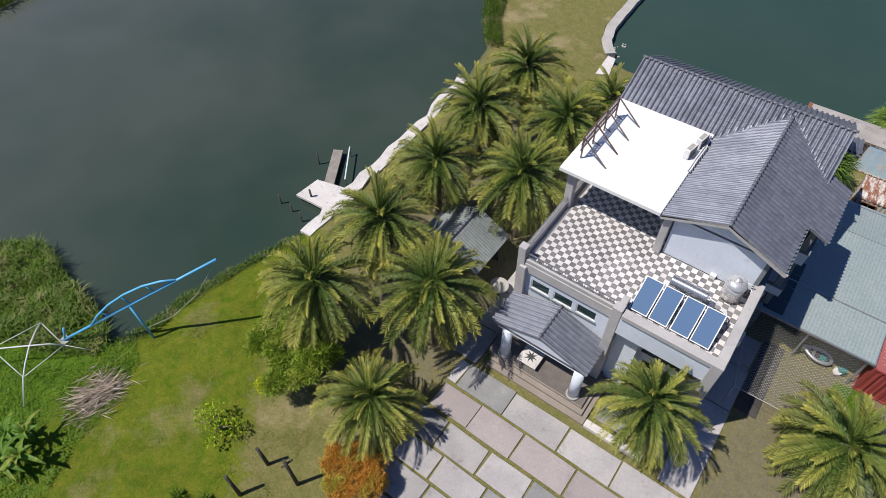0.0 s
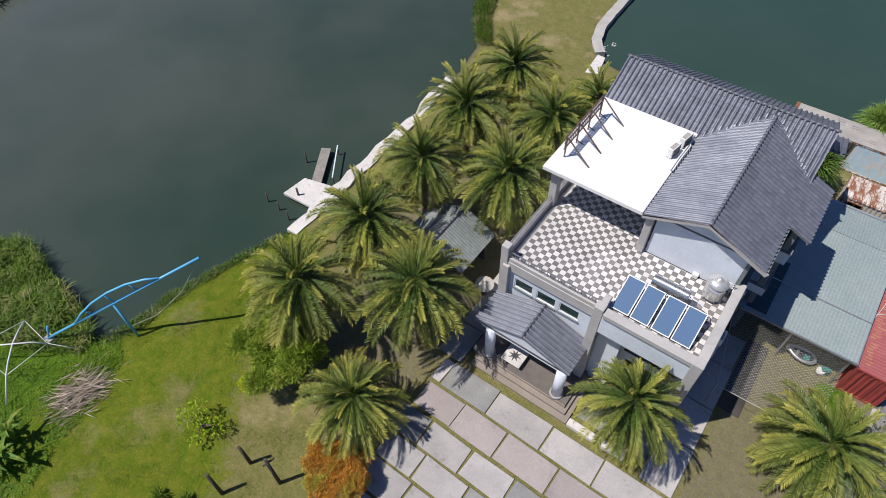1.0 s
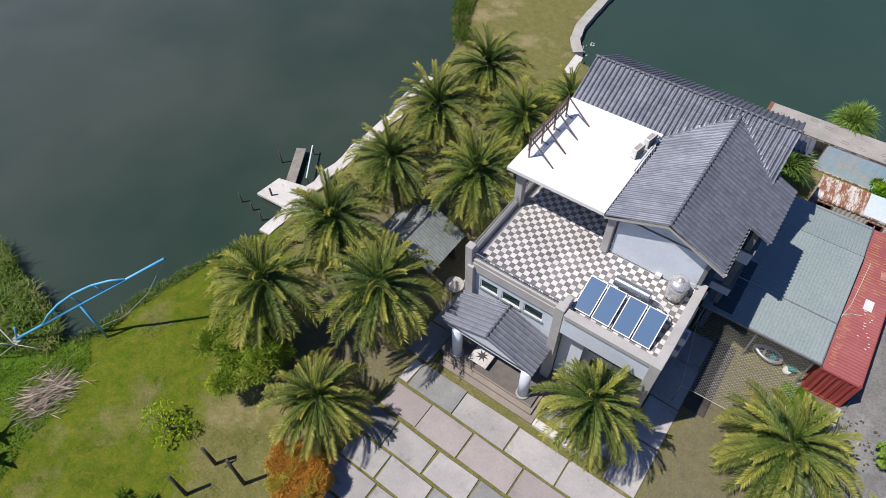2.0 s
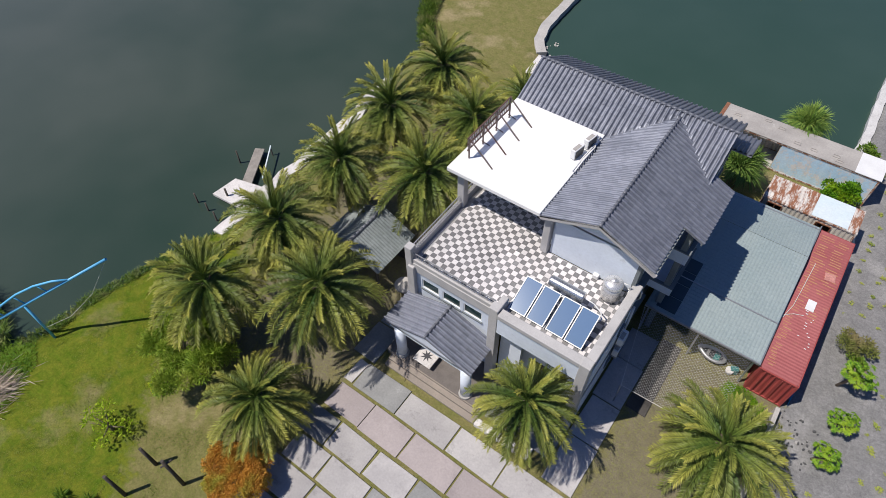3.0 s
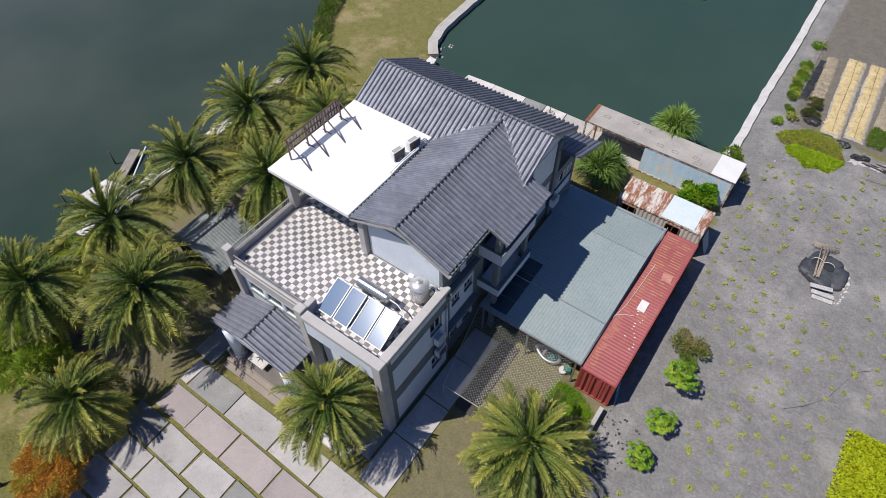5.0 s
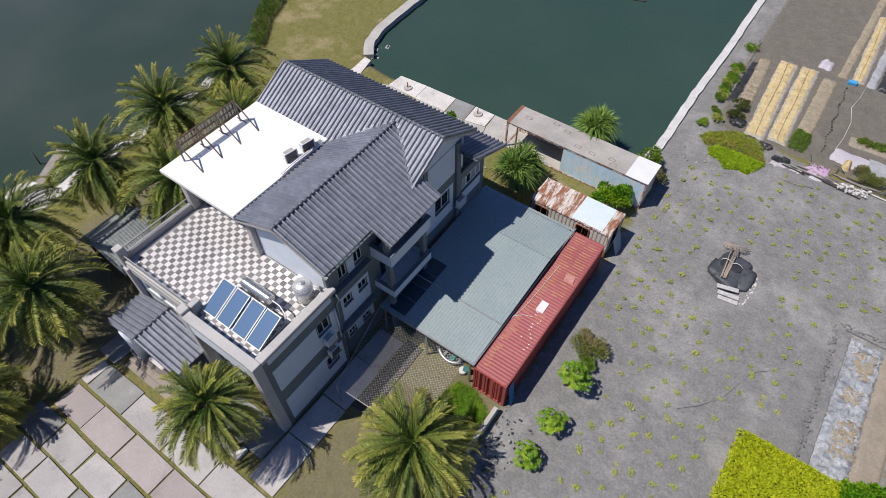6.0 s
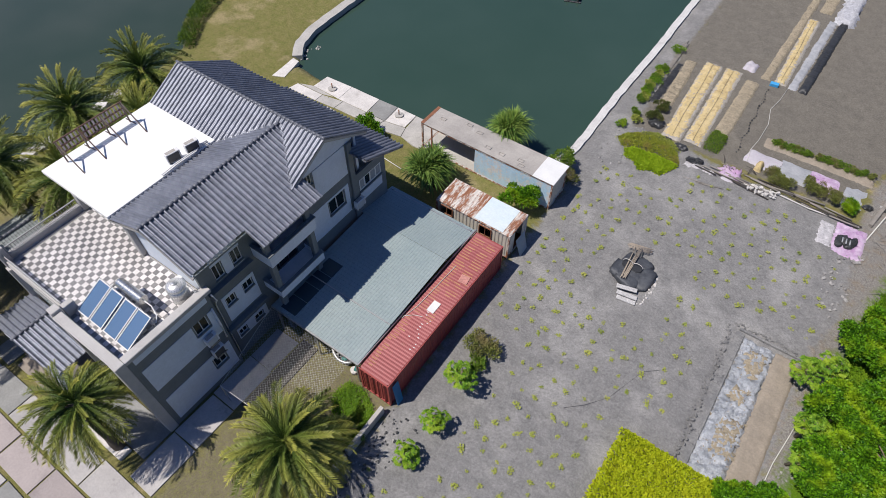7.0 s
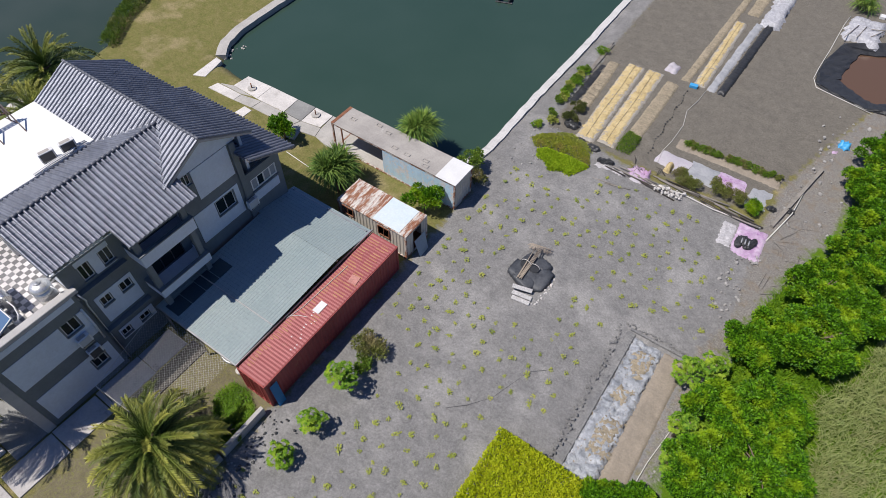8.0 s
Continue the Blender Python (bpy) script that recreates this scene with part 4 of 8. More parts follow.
tiled_slope(house, "roof", (GX, 5.05, GZ), (0, 1, 0), (1, 0, -GR), 9.8, wide * gr, "grey glazed tile roof slope over the side wall", on_right, 300, lift=0.024, under=main_over)
tiled_slope(house, "roof", (GX, 14.85, GZ), (0, -1, 0), (-1, 0, -GS), 9.8, 3.15 * gl, "grey glazed tile roof slope beside the flat roof", on_left, lift=0.024, under=main_over)
ridge_cap(house, (GX, 4.98, GZ + 0.05), (GX, 14.6, GZ + 0.05))
ml = math.hypot(1, MS)


def on_main(a, d):
    x, y = -11.76 + a, 15.0 - d / ml
    if x < -6.05:
        return y > 12.2
    return 11.28 - MS * (15 - y) > GZ - (GR if x > GX else GS) * abs(x - GX) - 0.2 or x > 0.2


tiled_slope(house, "roof", (-11.76, 15.0, 11.28), (1, 0, 0), (0, -1, -MS), 12.1, 2.95 * ml, "grey glazed tile roof slope of the main gable", on_main, lift=0.024, under=gable_over)
tiled_slope(house, "roof", (0.34, 15.0, 11.28), (-1, 0, 0), (0, 1, -0.53), 12.1, 3.4 * math.hypot(1, 0.53), "grey glazed tile rear roof slope")
ridge_cap(house, (-11.8, 15.0, 11.33), (0.4, 15.0, 11.33))
tiled_slope(house, "roof", (1.4, 16.9, 8.72), (-1, 0, 0), (0, 1, -0.405), 10.4, 3.5 * math.hypot(1, 0.405), "grey glazed tile roof of the rear wing")
for sx, edge, fall in ((1, reach, GR), (-1, 3.15, GS)):
    bm = bar(bmesh.new(), (GX, 5.1, GZ - 0.14), (GX + sx * edge, 5.1, GZ - 0.14 - fall * edge), 0.1, 0.24)
    part("bargeboard", bm, GRANITE, house)
for sy, edge in ((-1, 2.95), (1, 3.4)):
    part("bargeboard", bar(bmesh.new(), (0.28, 15.0, 11.13), (0.28, 15.0 + sy * edge, 11.13 - 0.52 * edge), 0.1, 0.22), GRANITE, house)
part("fascia", boxes((0.38, 0.46, 5.1, 8.6, 9.53, 9.66), (1.44, 1.52, 8.6, 12.95, 9.04, 9.17)), GREYPAINT, house)

# ---- porch ----
PZ, PS = 4.72, 0.34
pl = math.hypot(1, PS)
PX = -8.32
for along, down, corner, width in (((0, 1, 0), (1, 0, -PS), (PX, -1.88, PZ), 2.45), ((0, -1, 0), (-1, 0, -PS), (PX, 0.57, PZ), 2.45)):
    tiled_slope(house, "porch_roof", corner, along, down, width, 2.98 * pl, "grey glazed tile porch roof slope", None, 120)
ridge_cap(house, (PX, -1.95, PZ + 0.05), (PX, 0.6, PZ + 0.05))
bm = bmesh.new()
for y in (-1.75, -1.6):
    bm.faces.new([bm.verts.new((x, y, z)) for x, z in ((PX - 2.75, 3.45), (PX + 2.75, 3.45), (PX + 2.75, 3.65), (PX, PZ - 0.12), (PX - 2.75, 3.65))])
part("porch_gable", bm, PAINT, house, "white shallow porch gable")
part("porch_beam", boxes((PX - 2.6, PX + 2.6, -1.75, -1.45, 3.3, 3.6)), PAINT, house)
for x in (-10.35, -5.75):
    col = tube(bmesh.new(), [(x, -1.6, 0.55), (x, -1.6, 3.4)], 0.31, 20)
    part("porch_column", col, PAINT, house, "round white porch column")
    bm = tube(bmesh.new(), [(x, -1.6, 0.5), (x, -1.6, 0.62), (x, -1.6, 0.66)], 0.42, 20, 0.38)
    part("column_base", bm, CONCRETE, house)
steps = thing("porch_steps", "brown stone porch platform with three steps", "steps")
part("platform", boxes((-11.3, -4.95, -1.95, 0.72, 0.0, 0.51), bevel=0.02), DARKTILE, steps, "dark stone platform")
for k, z in ((1, 0.34), (2, 0.17)):
    part("step", boxes((-10.9, -4.95 + 0.3 * k - 0.1, -1.95 - 0.38 * k, -1.95 - 0.38 * (k - 1), 0.0, z), (-4.95 + 0.3 * (k - 1) - (0.1 if k > 1 else 0), -4.95 + 0.3 * k - 0.1, -1.95 - 0.38 * (k - 1), 0.5, 0.0, z), bevel=0.015), STEP, steps)
part("step", boxes((-10.9, -4.95, -2.02, -1.955, 0.0, 0.505)), STEP, steps)
mat_thing = thing("stone_table", "low square pale stone table with a star inlay", "table")
part("tabletop", boxes((-9.48, -8.23, -1.72, -0.52, 0.85, 0.93), bevel=0.02), PALECON, mat_thing)
part("pedestal", boxes((-9.18, -8.53, -1.42, -0.8, 0.51, 0.85)), STEP, mat_thing)
bm = bmesh.new()
star = []
for k in range(16):
    r = 0.42 if k % 2 == 0 else 0.16
    star.append((-8.855 + r * math.cos(k * math.pi / 8), -1.12 + r * math.sin(k * math.pi / 8)))
part("star_inlay", prism(bm, star, 0.925, 0.936), FRAMED, mat_thing, "black eight-pointed star inlay")


# ---- yard: paving, kerbs and banks ----
pavement = thing("pavement", "large weathered concrete slabs with grassy joints", "paving", kind="structure")
SLABS = [
    (-3.22, -4.85, [(-11.6, -8.55, DARKSLAB), (-8.43, -4.95, SLAB), (-4.82, -1.8, SLAB), (-1.68, 1.9, SLAB)]),
    (-5.05, -6.68, [(-12.2, -9.75, PINKSLAB), (-9.6, -6.88, PINKSLAB), (-6.72, -3.6, PINKSLAB), (-3.45, -0.5, PINKSLAB), (-0.35, 2.0, SLAB)]),
    (-6.98, -8.5, [(-13.05, -10.68, DARKSLAB), (-10.52, -7.88, SLAB), (-7.7, -5.15, SLAB), (-5.0, -2.3, DARKSLAB), (-2.2, 0.9, PINKSLAB)]),
    (-8.72, -10.2, [(-12.15, -9.8, SLAB), (-9.65, -6.92, SLAB), (-6.75, -4.1, DARKSLAB), (-3.95, -1.2, PINKSLAB)]),
    (-10.4, -12.0, [(-12.4, -9.5, SLAB), (-9.35, -6.6, SLAB), (-6.45, -3.8, SLAB)]),
    (-12.2, -13.8, [(-12.6, -9.9, SLAB), (-9.75, -7.0, SLAB), (-6.85, -4.0, PINKSLAB)]),
]


def slab(x0, x1, y0, y1, material, top=0.07, rng=random.Random(5)):
    j = lambda: rng.uniform(-0.045, 0.045)
    x0, x1, y0, y1 = x0 - 0.025, x1 + 0.025, min(y0, y1) - 0.025, max(y0, y1) + 0.025
    outline = [(x0 + j(), y0 + j()), (x1 + j(), y0 + j()), (x1 + j(), y1 + j()), (x0 + j(), y1 + j())]
    return part("slab", prism(bmesh.new(), outline, -0.06, top + rng.uniform(-0.012, 0.012), 0.02), material, pavement)


for y1, y0, row in SLABS:
    for x0, x1, material in row:
        slab(x0, x1, y0, y1, material)
for x0, x1, y0, y1, material in ((0.2, 1.95, 2.95, 5.9, SLAB), (0.2, 1.95, 0.12, 2.82, SLAB), (0.15, 1.95, -2.95, -0.02, SLAB), (0.2, 1.9, 6.0, 8.3, SLAB), (-12.35, -11.75, -4.75, -3.3, SLAB), (-13.1, -11.5, -3.0, -0.6, DARKSLAB), (-13.0, -11.5, -0.45, 2.4, DARKSLAB),
                         (-4.2, 0.0, -1.9, 0.0, DARKSLAB), (2.05, 3.2, 3.4, 8.7, DARKFLOOR), (-13.2, -11.5, 2.5, 5.0, SLAB), (-13.1, -11.5, 5.1, 7.6, SLAB), (-13.1, -11.5, 7.7, 10.2, DARKSLAB)):
    slab(x0, x1, y0, y1, material)
kerb = thing("planter_kerb", "pale concrete planter kerb before the villa", "kerb", kind="structure")
part("curb", boxes((-4.4, -1.3, -2.75, -2.3, -0.05, 0.3), (-1.3, -0.95, -2.75, -2.0, -0.05, 0.28), bevel=0.03), PALECON, kerb)


def strip(name, line, width, z0, z1, material, label, category="wall", ragged=0.0):
    """A low concrete band along a line in plan, to its right."""
    if ragged:
        rng, fine = random.Random(len(line)), []
        for a, b in zip(line, line[1:]):
            n = max(int(math.hypot(b[0] - a[0], b[1] - a[1]) / 0.7), 1)
            fine += [(a[0] + (b[0] - a[0]) * k / n + rng.uniform(-ragged, ragged), a[1] + (b[1] - a[1]) * k / n + rng.uniform(-ragged, ragged)) for k in range(n)]
        line = fine + [line[-1]]
    pts = [Vector(p) for p in line]
    side = []
    for i, p in enumerate(pts):
        d = (pts[min(i + 1, len(pts) - 1)] - pts[max(i - 1, 0)]).normalized()
        side.append(p + Vector((d.y, -d.x)) * width)
    bm = bmesh.new()
    rows = [[bm.verts.new((*q, z)) for q in qs] for qs, z in ((pts, z1), (side, z1), (side, z0), (pts, z0))]
    for k in range(4):
        for i in range(len(pts) - 1):
            bm.faces.new((rows[k][i], rows[k][i + 1], rows[(k + 1) % 4][i + 1], rows[(k + 1) % 4][i]))
    bm.faces.new([r[0] for r in rows])
    bm.faces.new([r[-1] for r in rows][::-1])
    bmesh.ops.recalc_face_normals(bm, faces=bm.faces)
    return tagged(part(name, bm, material), label, category, kind="structure")


strip("pond_wall_east", [(6.5, 31.4), (7.25, 33.0), (7.5, 34.6), (7.4, 39.4), (7.35, 42.8), (7.4, 46.6), (7.4, 53.0), (7.3, 57.7), (7.3, 64), (7.3, 90)], 0.66, -0.9, 0.08, BANKCON, "pale concrete pond bank", ragged=0.05)
strip("pond_wall_west", [(-19.75, 30.3), (-20.5, 31.2), (-21.1, 32.2), (-21.65, 33.9), (-21.9, 35.6), (-22.05, 38.6), (-22.15, 41.5), (-22.2, 44), (-22.0, 70)], 0.95, -0.9, 0.04, CONCRETE, "pale curved concrete pond bank", ragged=0.06)
wobble = random.Random(31)
edge_line = []
for (ax, ay), (bx, by) in zip(((-26.6, -1.6), (-27.0, 1.9), (-27.1, 7.6), (-27.3, 13.9)), ((-27.0, 1.9), (-27.1, 7.6), (-27.3, 13.9), (-28.3, 21.3))):
    for k in range(5):
        edge_line.append((ax + (bx - ax) * k / 5 + wobble.uniform(-0.22, 0.22), ay + (by - ay) * k / 5))
strip("lake_kerb", edge_line, -0.95, -0.9, 0.05, PALECON, "pale concrete lake edging")
for outline, material in (([(-19.1, 27.0), (-19.4, 30.1), (-18.6, 30.0), (-18.0, 27.5)], PALECON), ([(-16.6, 26.6), (-16.4, 27.55), (-13.52, 27.6), (-13.52, 26.7)], PALECON),
                          ([(-15.0, 28.12), (-14.9, 29.8), (-12.1, 29.95), (-12.0, 28.0)], PALECON), ([(-11.98, 28.0), (-12.08, 29.95), (-9.02, 30.0), (-8.86, 28.06)], PALECON),
                          ([(-13.48, 26.7), (-13.48, 27.6), (-11.44, 27.95), (-11.5, 26.85)], CONCRETE), ([(-16.2, 27.65), (-15.0, 28.08), (-12.5, 27.96), (-13.6, 27.65)], CONCRETE),
                          ([(-11.46, 26.88), (-11.4, 27.96), (-8.84, 28.02), (-9.2, 26.95)], CONCRETE), ([(-9.16, 26.95), (-8.8, 28.02), (-6.92, 28.0), (-7.24, 26.98)], CONCRETE),
                          ([(-8.8, 28.08), (-8.98, 30.0), (-7.06, 30.1), (-6.88, 28.06)], DARKSLAB), ([(-6.84, 28.06), (-7.0, 30.1), (-5.1, 30.1), (-5.0, 28.4)], PALECON),
                          ([(-7.2, 26.98), (-6.86, 28.0), (-4.9, 28.34), (-4.6, 27.3), (-6.0, 27.05)], CONCRETE), ([(-4.56, 27.3), (-4.86, 28.36), (-5.04, 30.1), (-2.45, 30.1), (-2.45, 27.0), (-3.1, 27.0)], CONCRETE),
                          ([(-12.2, 25.6), (-12.1, 26.65), (-11.2, 26.6), (-11.2, 25.6)], PALECON), ([(-6.8, 25.8), (-7.16, 26.94), (-6.0, 27.0), (-5.7, 26.0)], CONCRETE)):
    ob = part("pond_slab", prism(bmesh.new(), outline, -0.3, 0.07, 0.02), material)
    tagged(ob, "cracked concrete slab beside the fish pond", "paving", "slabs beside the pond", "structure")
for x, y in ((-13.3, 28.7), (-6.3, 29.3)):
    cap = thing("pond_valve", "round concrete valve cap on the pond edge", "valve", (x, y, 0.07))
    part("cap", tube(bmesh.new(), [(0, 0, 0), (0, 0, 0.12)], 0.38, 16), CONCRETE, cap)
    part("stem", tube(bmesh.new(), [(0, 0, 0.12), (0, 0, 0.6)], 0.05, 8), RUST, cap)
pole = thing("bamboo_pole", "pale bamboo pole lying on the turf", "pole")
part("shaft", tube(bmesh.new(), [(-5.2, 24.6, 0.06), (-2.2, 24.3, 0.08)], 0.04, 6), ROPE, pole)
tagged(part("garden_wall", boxes((8.95, 9.2, -12.0, 4.6, -0.1, 0.62), (8.95, 9.2, 4.75, 7.9, -0.1, 0.7), bevel=0.02), CONCRETE), "low bare concrete garden wall", "wall", kind="structure")


# ---- carport ----
carport = thing("carport", "grey-green sheet roof carport between villa and red container", "carport")


def sheet_roof(x0, x1, y0, y1, za, zb, label):
    """A pressed tile-pattern sheet: shallow courses along y, ribs along x."""
    cols, ny = int((x1 - x0) / 0.19), int((y1 - y0) / 0.27)
    across = [(x0 + (x1 - x0) * (c + u) / cols, z) for c in range(cols) for u, z in ((0.0, 0.0), (0.1, 0.0), (0.2, 0.013), (0.55, 0.019), (0.9, 0.013))] + [(x1, 0.0)]
    nx = len(across) - 1
    v, f = [], []
    for j in range(ny):
        for k in (0, 1):
            y = y0 + (y1 - y0) * (j + k * 0.985) / ny
            for x, lift in across:
                v.append((x, y, za + (zb - za) * (j + k) / ny + (0.019 if k == 0 else 0.0) + lift))
    n = nx + 1
    for j in range(2 * ny - 1):
        f += [(j * n + i, j * n + i + 1, (j + 1) * n + i + 1, (j + 1) * n + i) for i in range(nx)]
    return cloud("roof_sheet", np.array(v), f, GREENSHEET, carport, label)


sheet_roof(0.25, 7.02, 8.5, 17.2, 2.7, 3.06, "grey-green pressed sheet roof")
sheet_roof(-0.1, 7.02, 17.2, 20.7, 3.06, 2.5, "grey-green pressed sheet roof, rear fall")
part("roof_edge", boxes((0.25, 7.05, 8.42, 8.5, 2.58, 2.72), (7.02, 7.08, 8.42, 20.7, 2.55, 2.7)), DULLSTEEL, carport)
for i, (x, y) in enumerate(((0.8, 8.75), (0.8, 9.85), (0.8, 10.95), (0.8, 12.05))):
    part("skylight", boxes((x, x + 1.15, y, y + 1.05, 2.72 + 0.046 * i, 2.79 + 0.046 * i)), SKYLIGHT, carport, "dark translucent roof panel")
for x, y in ((0.5, 8.6), (3.6, 8.6), (6.75, 8.6), (6.75, 14), (6.75, 20.4), (0.2, 20.4), (3.4, 20.4)):
    part("post", boxes((x - 0.05, x + 0.05, y - 0.05, y + 0.05, 0, 2.68)), DULLSTEEL, carport)
bm = bmesh.new()
for y in (8.6, 11.5, 14.4, 17.25, 20.4):
    bar(bm, (0.3, y, 2.55 + (0.3 if 10 < y < 19 else 0)), (7.0, y, 2.55 + (0.3 if 10 < y < 19 else 0)), 0.08)
part("rafter", bm, DULLSTEEL, carport)


# ---- containers ----
def ribbed(bm, axis, fixed, a0, a1, z0, z1, pitch=0.28, depth=0.04, out=1, holes=()):
    """A corrugated steel wall panel with its openings, along x ('y' fixed) or along y ('x' fixed)."""
    n = int((a1 - a0) / pitch)
    prof = []
    for i in range(n):
        for u, d in ((0.0, 0.0), (0.32, 0.0), (0.5, 1.0), (0.82, 1.0)):
            prof.append((a0 + (a1 - a0) * (i + u) / n, d))
    prof.append((a1, 0.0))
    zs = sorted({z0, z1, *(z for h in holes for z in h[2:])})
    for (p, dp), (q, dq) in zip(prof, prof[1:]):
        for r, s in zip(zs, zs[1:]):
            if any(h[0] < (p + q) / 2 < h[1] and h[2] < (r + s) / 2 < h[3] for h in holes):
                continue
            c = [(p, dp, r), (q, dq, r), (q, dq, s), (p, dp, s)]
            bm.faces.new([bm.verts.new((fixed - out * d * depth, a, z) if axis == "x" else (a, fixed - out * d * depth, z)) for a, d, z in c])
    return bm


def corrugated_top(bm, x0, x1, y0, y1, z, along, pitch=0.22, depth=0.025):
    """A roof sheet with shallow corrugations that run across its length."""
    lo, hi = (x0, x1) if along == "x" else (y0, y1)
    n = int((hi - lo) / pitch)
    prof = [(lo + (hi - lo) * (i + u) / n, z + d * depth) for i in range(n) for u, d in ((0.0, 0), (0.3, 0), (0.5, 1), (0.8, 1))] + [(hi, z)]
    for (p, zp), (q, zq) in zip(prof, prof[1:]):
        c = [(p, y0, zp), (q, y0, zq), (q, y1, zq), (p, y1, zp)] if along == "x" else [(x0, p, zp), (x1, p, zp), (x1, q, zq), (x0, q, zq)]
        bm.faces.new([bm.verts.new(v) for v in c])
    return bm


def container_frame(x0, x1, y0, y1, h, material, parent, w=0.12):
    for x in (x0, x1 - w):
        for y in (y0, y1 - w):
            part("corner_post", boxes((x, x + w, y, y + w, 0.0, h)), material, parent)
    for z in (0.02, h - w):
        for row in ((x0 + w, x1 - w, y0, y0 + 0.08), (x0 + w, x1 - w, y1 - 0.08, y1), (x0, x0 + 0.08, y0 + w, y1 - w), (x1 - 0.08, x1, y0 + w, y1 - w)):
            part("rail", boxes((*row, z, z + w - 0.02)), material, parent)


red = thing("red_container", "long faded red shipping container with rust-streaked roof", "container")
X0, X1, Y0, Y1, HR = 7.1, 9.24, 8.42, 20.62, 2.5
container_frame(X0, X1, Y0, Y1, HR, REDBOX, red)
part("side_wall", ribbed(bmesh.new(), "x", X1 - 0.03, Y0 + 0.1, Y1 - 0.1, 0.12, HR - 0.1), REDBOX, red)
part("side_wall", ribbed(bmesh.new(), "x", X0 + 0.03, Y0 + 0.1, Y1 - 0.1, 0.12, HR - 0.1, out=-1), REDBOX, red)
part("end_wall", ribbed(bmesh.new(), "y", Y1 - 0.03, X0 + 0.1, X1 - 0.1, 0.12, HR - 0.1), REDBOX, red)
door_r = part("end_door", ribbed(bmesh.new(), "y", Y0 + 0.04, X0 + 0.12, X1 - 0.12, 0.12, HR - 0.1, 0.24, 0.05, -1), REDBOX, red, "ribbed red steel door")
part("door_bar", boxes(*((x, x + 0.05, Y0 - 0.04, Y0, 0.15, HR - 0.15) for x in (7.5, 8.0, 8.4, 8.85))), REDBOX, door_r)
part("roof", corrugated_top(bmesh.new(), X0 + 0.06, X1 - 0.06, Y0 + 0.06, Y1 - 0.06, HR, "y", 0.22, 0.014), REDTOP, red, "sun-bleached red corrugated roof")
part("floor", boxes((X0 + 0.1, X1 - 0.1, Y0 + 0.1, Y1 - 0.1, 0.0, 0.12)), RUST, red)
rs = random.Random(8)
rows = []
for k in range(52):
    y = Y0 + 0.5 + (Y1 - Y0 - 0.8) * k / 52
    if rs.random() < 0.9:
        a = X0 + 0.12 + rs.uniform(0, 0.2)
        rows.append((a, a + rs.uniform(0.3, 0.6) * (1.4 if y > 13 else 0.8), y, y + rs.uniform(0.04, 0.085), HR + 0.012, HR + 0.02))
    if y > 12.5 and rs.random() < (0.92 if y > 16 else 0.55):
        a = X0 + 1.05 + rs.uniform(0, 0.25)
        rows.append((a, a + rs.uniform(0.3, 0.75), y, y + rs.uniform(0.035, 0.08), HR + 0.012, HR + 0.02))
tagged(part("rust", boxes(*rows), STREAK, red, "yellow rust streaks along the roof ribs"), kind="stuff")
tagged(part("paint", boxes(*((x, x + rs.uniform(0.06, 0.14), y, y + 0.05, HR + 0.012, HR + 0.022) for x, y in ((rs.uniform(8.0, 8.9), 11.0 + 0.22 * k) for k in range(14)))), WHITEPLASTIC, red, "pale paint flecks"), kind="stuff")
board = thing("white_board", "small white board lying on the red container", "board", (8.25, 14.15, HR + 0.028), 0)
part("sheet", boxes((-0.24, 0.24, -0.42, 0.42, 0, 0.03)), WHITEPLASTIC, board)
board = thing("faded_board", "faded pink board lying on the red container", "board", (8.62, 16.9, HR + 0.028), 8)
part("sheet", boxes((-0.3, 0.3, -0.32, 0.32, 0, 0.025)), surface("faded_pink_board", (0.5, 0.24, 0.2), (0.46, 0.2, 0.17), 1, 8, 0.7), board)
for pts in (((7.14, 12.4, 2.54), (7.4, 13.6, 2.545), (7.5, 15.4, 2.545), (7.6, 17.5, 2.545)), ((7.14, 12.6, 2.54), (7.6, 13.0, 2.545), (8.1, 13.2, 2.545))):
    rope = thing("tie_rope", "pale slack rope lying over the container roof", "rope", group="tie ropes")
    part("line", tube(bmesh.new(), pts, 0.018, 5), ROPE, rope)
sheet = thing("blue_sheet", "blue plastic sheet leaning on the red container", "sheet", (9.26, 8.75, 0.0))
bm = bmesh.new()
bm.faces.new([bm.verts.new(v) for v in ((0.32, -0.1, 0.0), (0.3, 0.45, 0.0), (0.02, 0.5, 2.05), (0.02, -0.05, 2.05))])
bmesh.ops.solidify(bm, geom=bm.faces, thickness=0.02)
part("sheet", bm, BLUEPLASTIC, sheet)

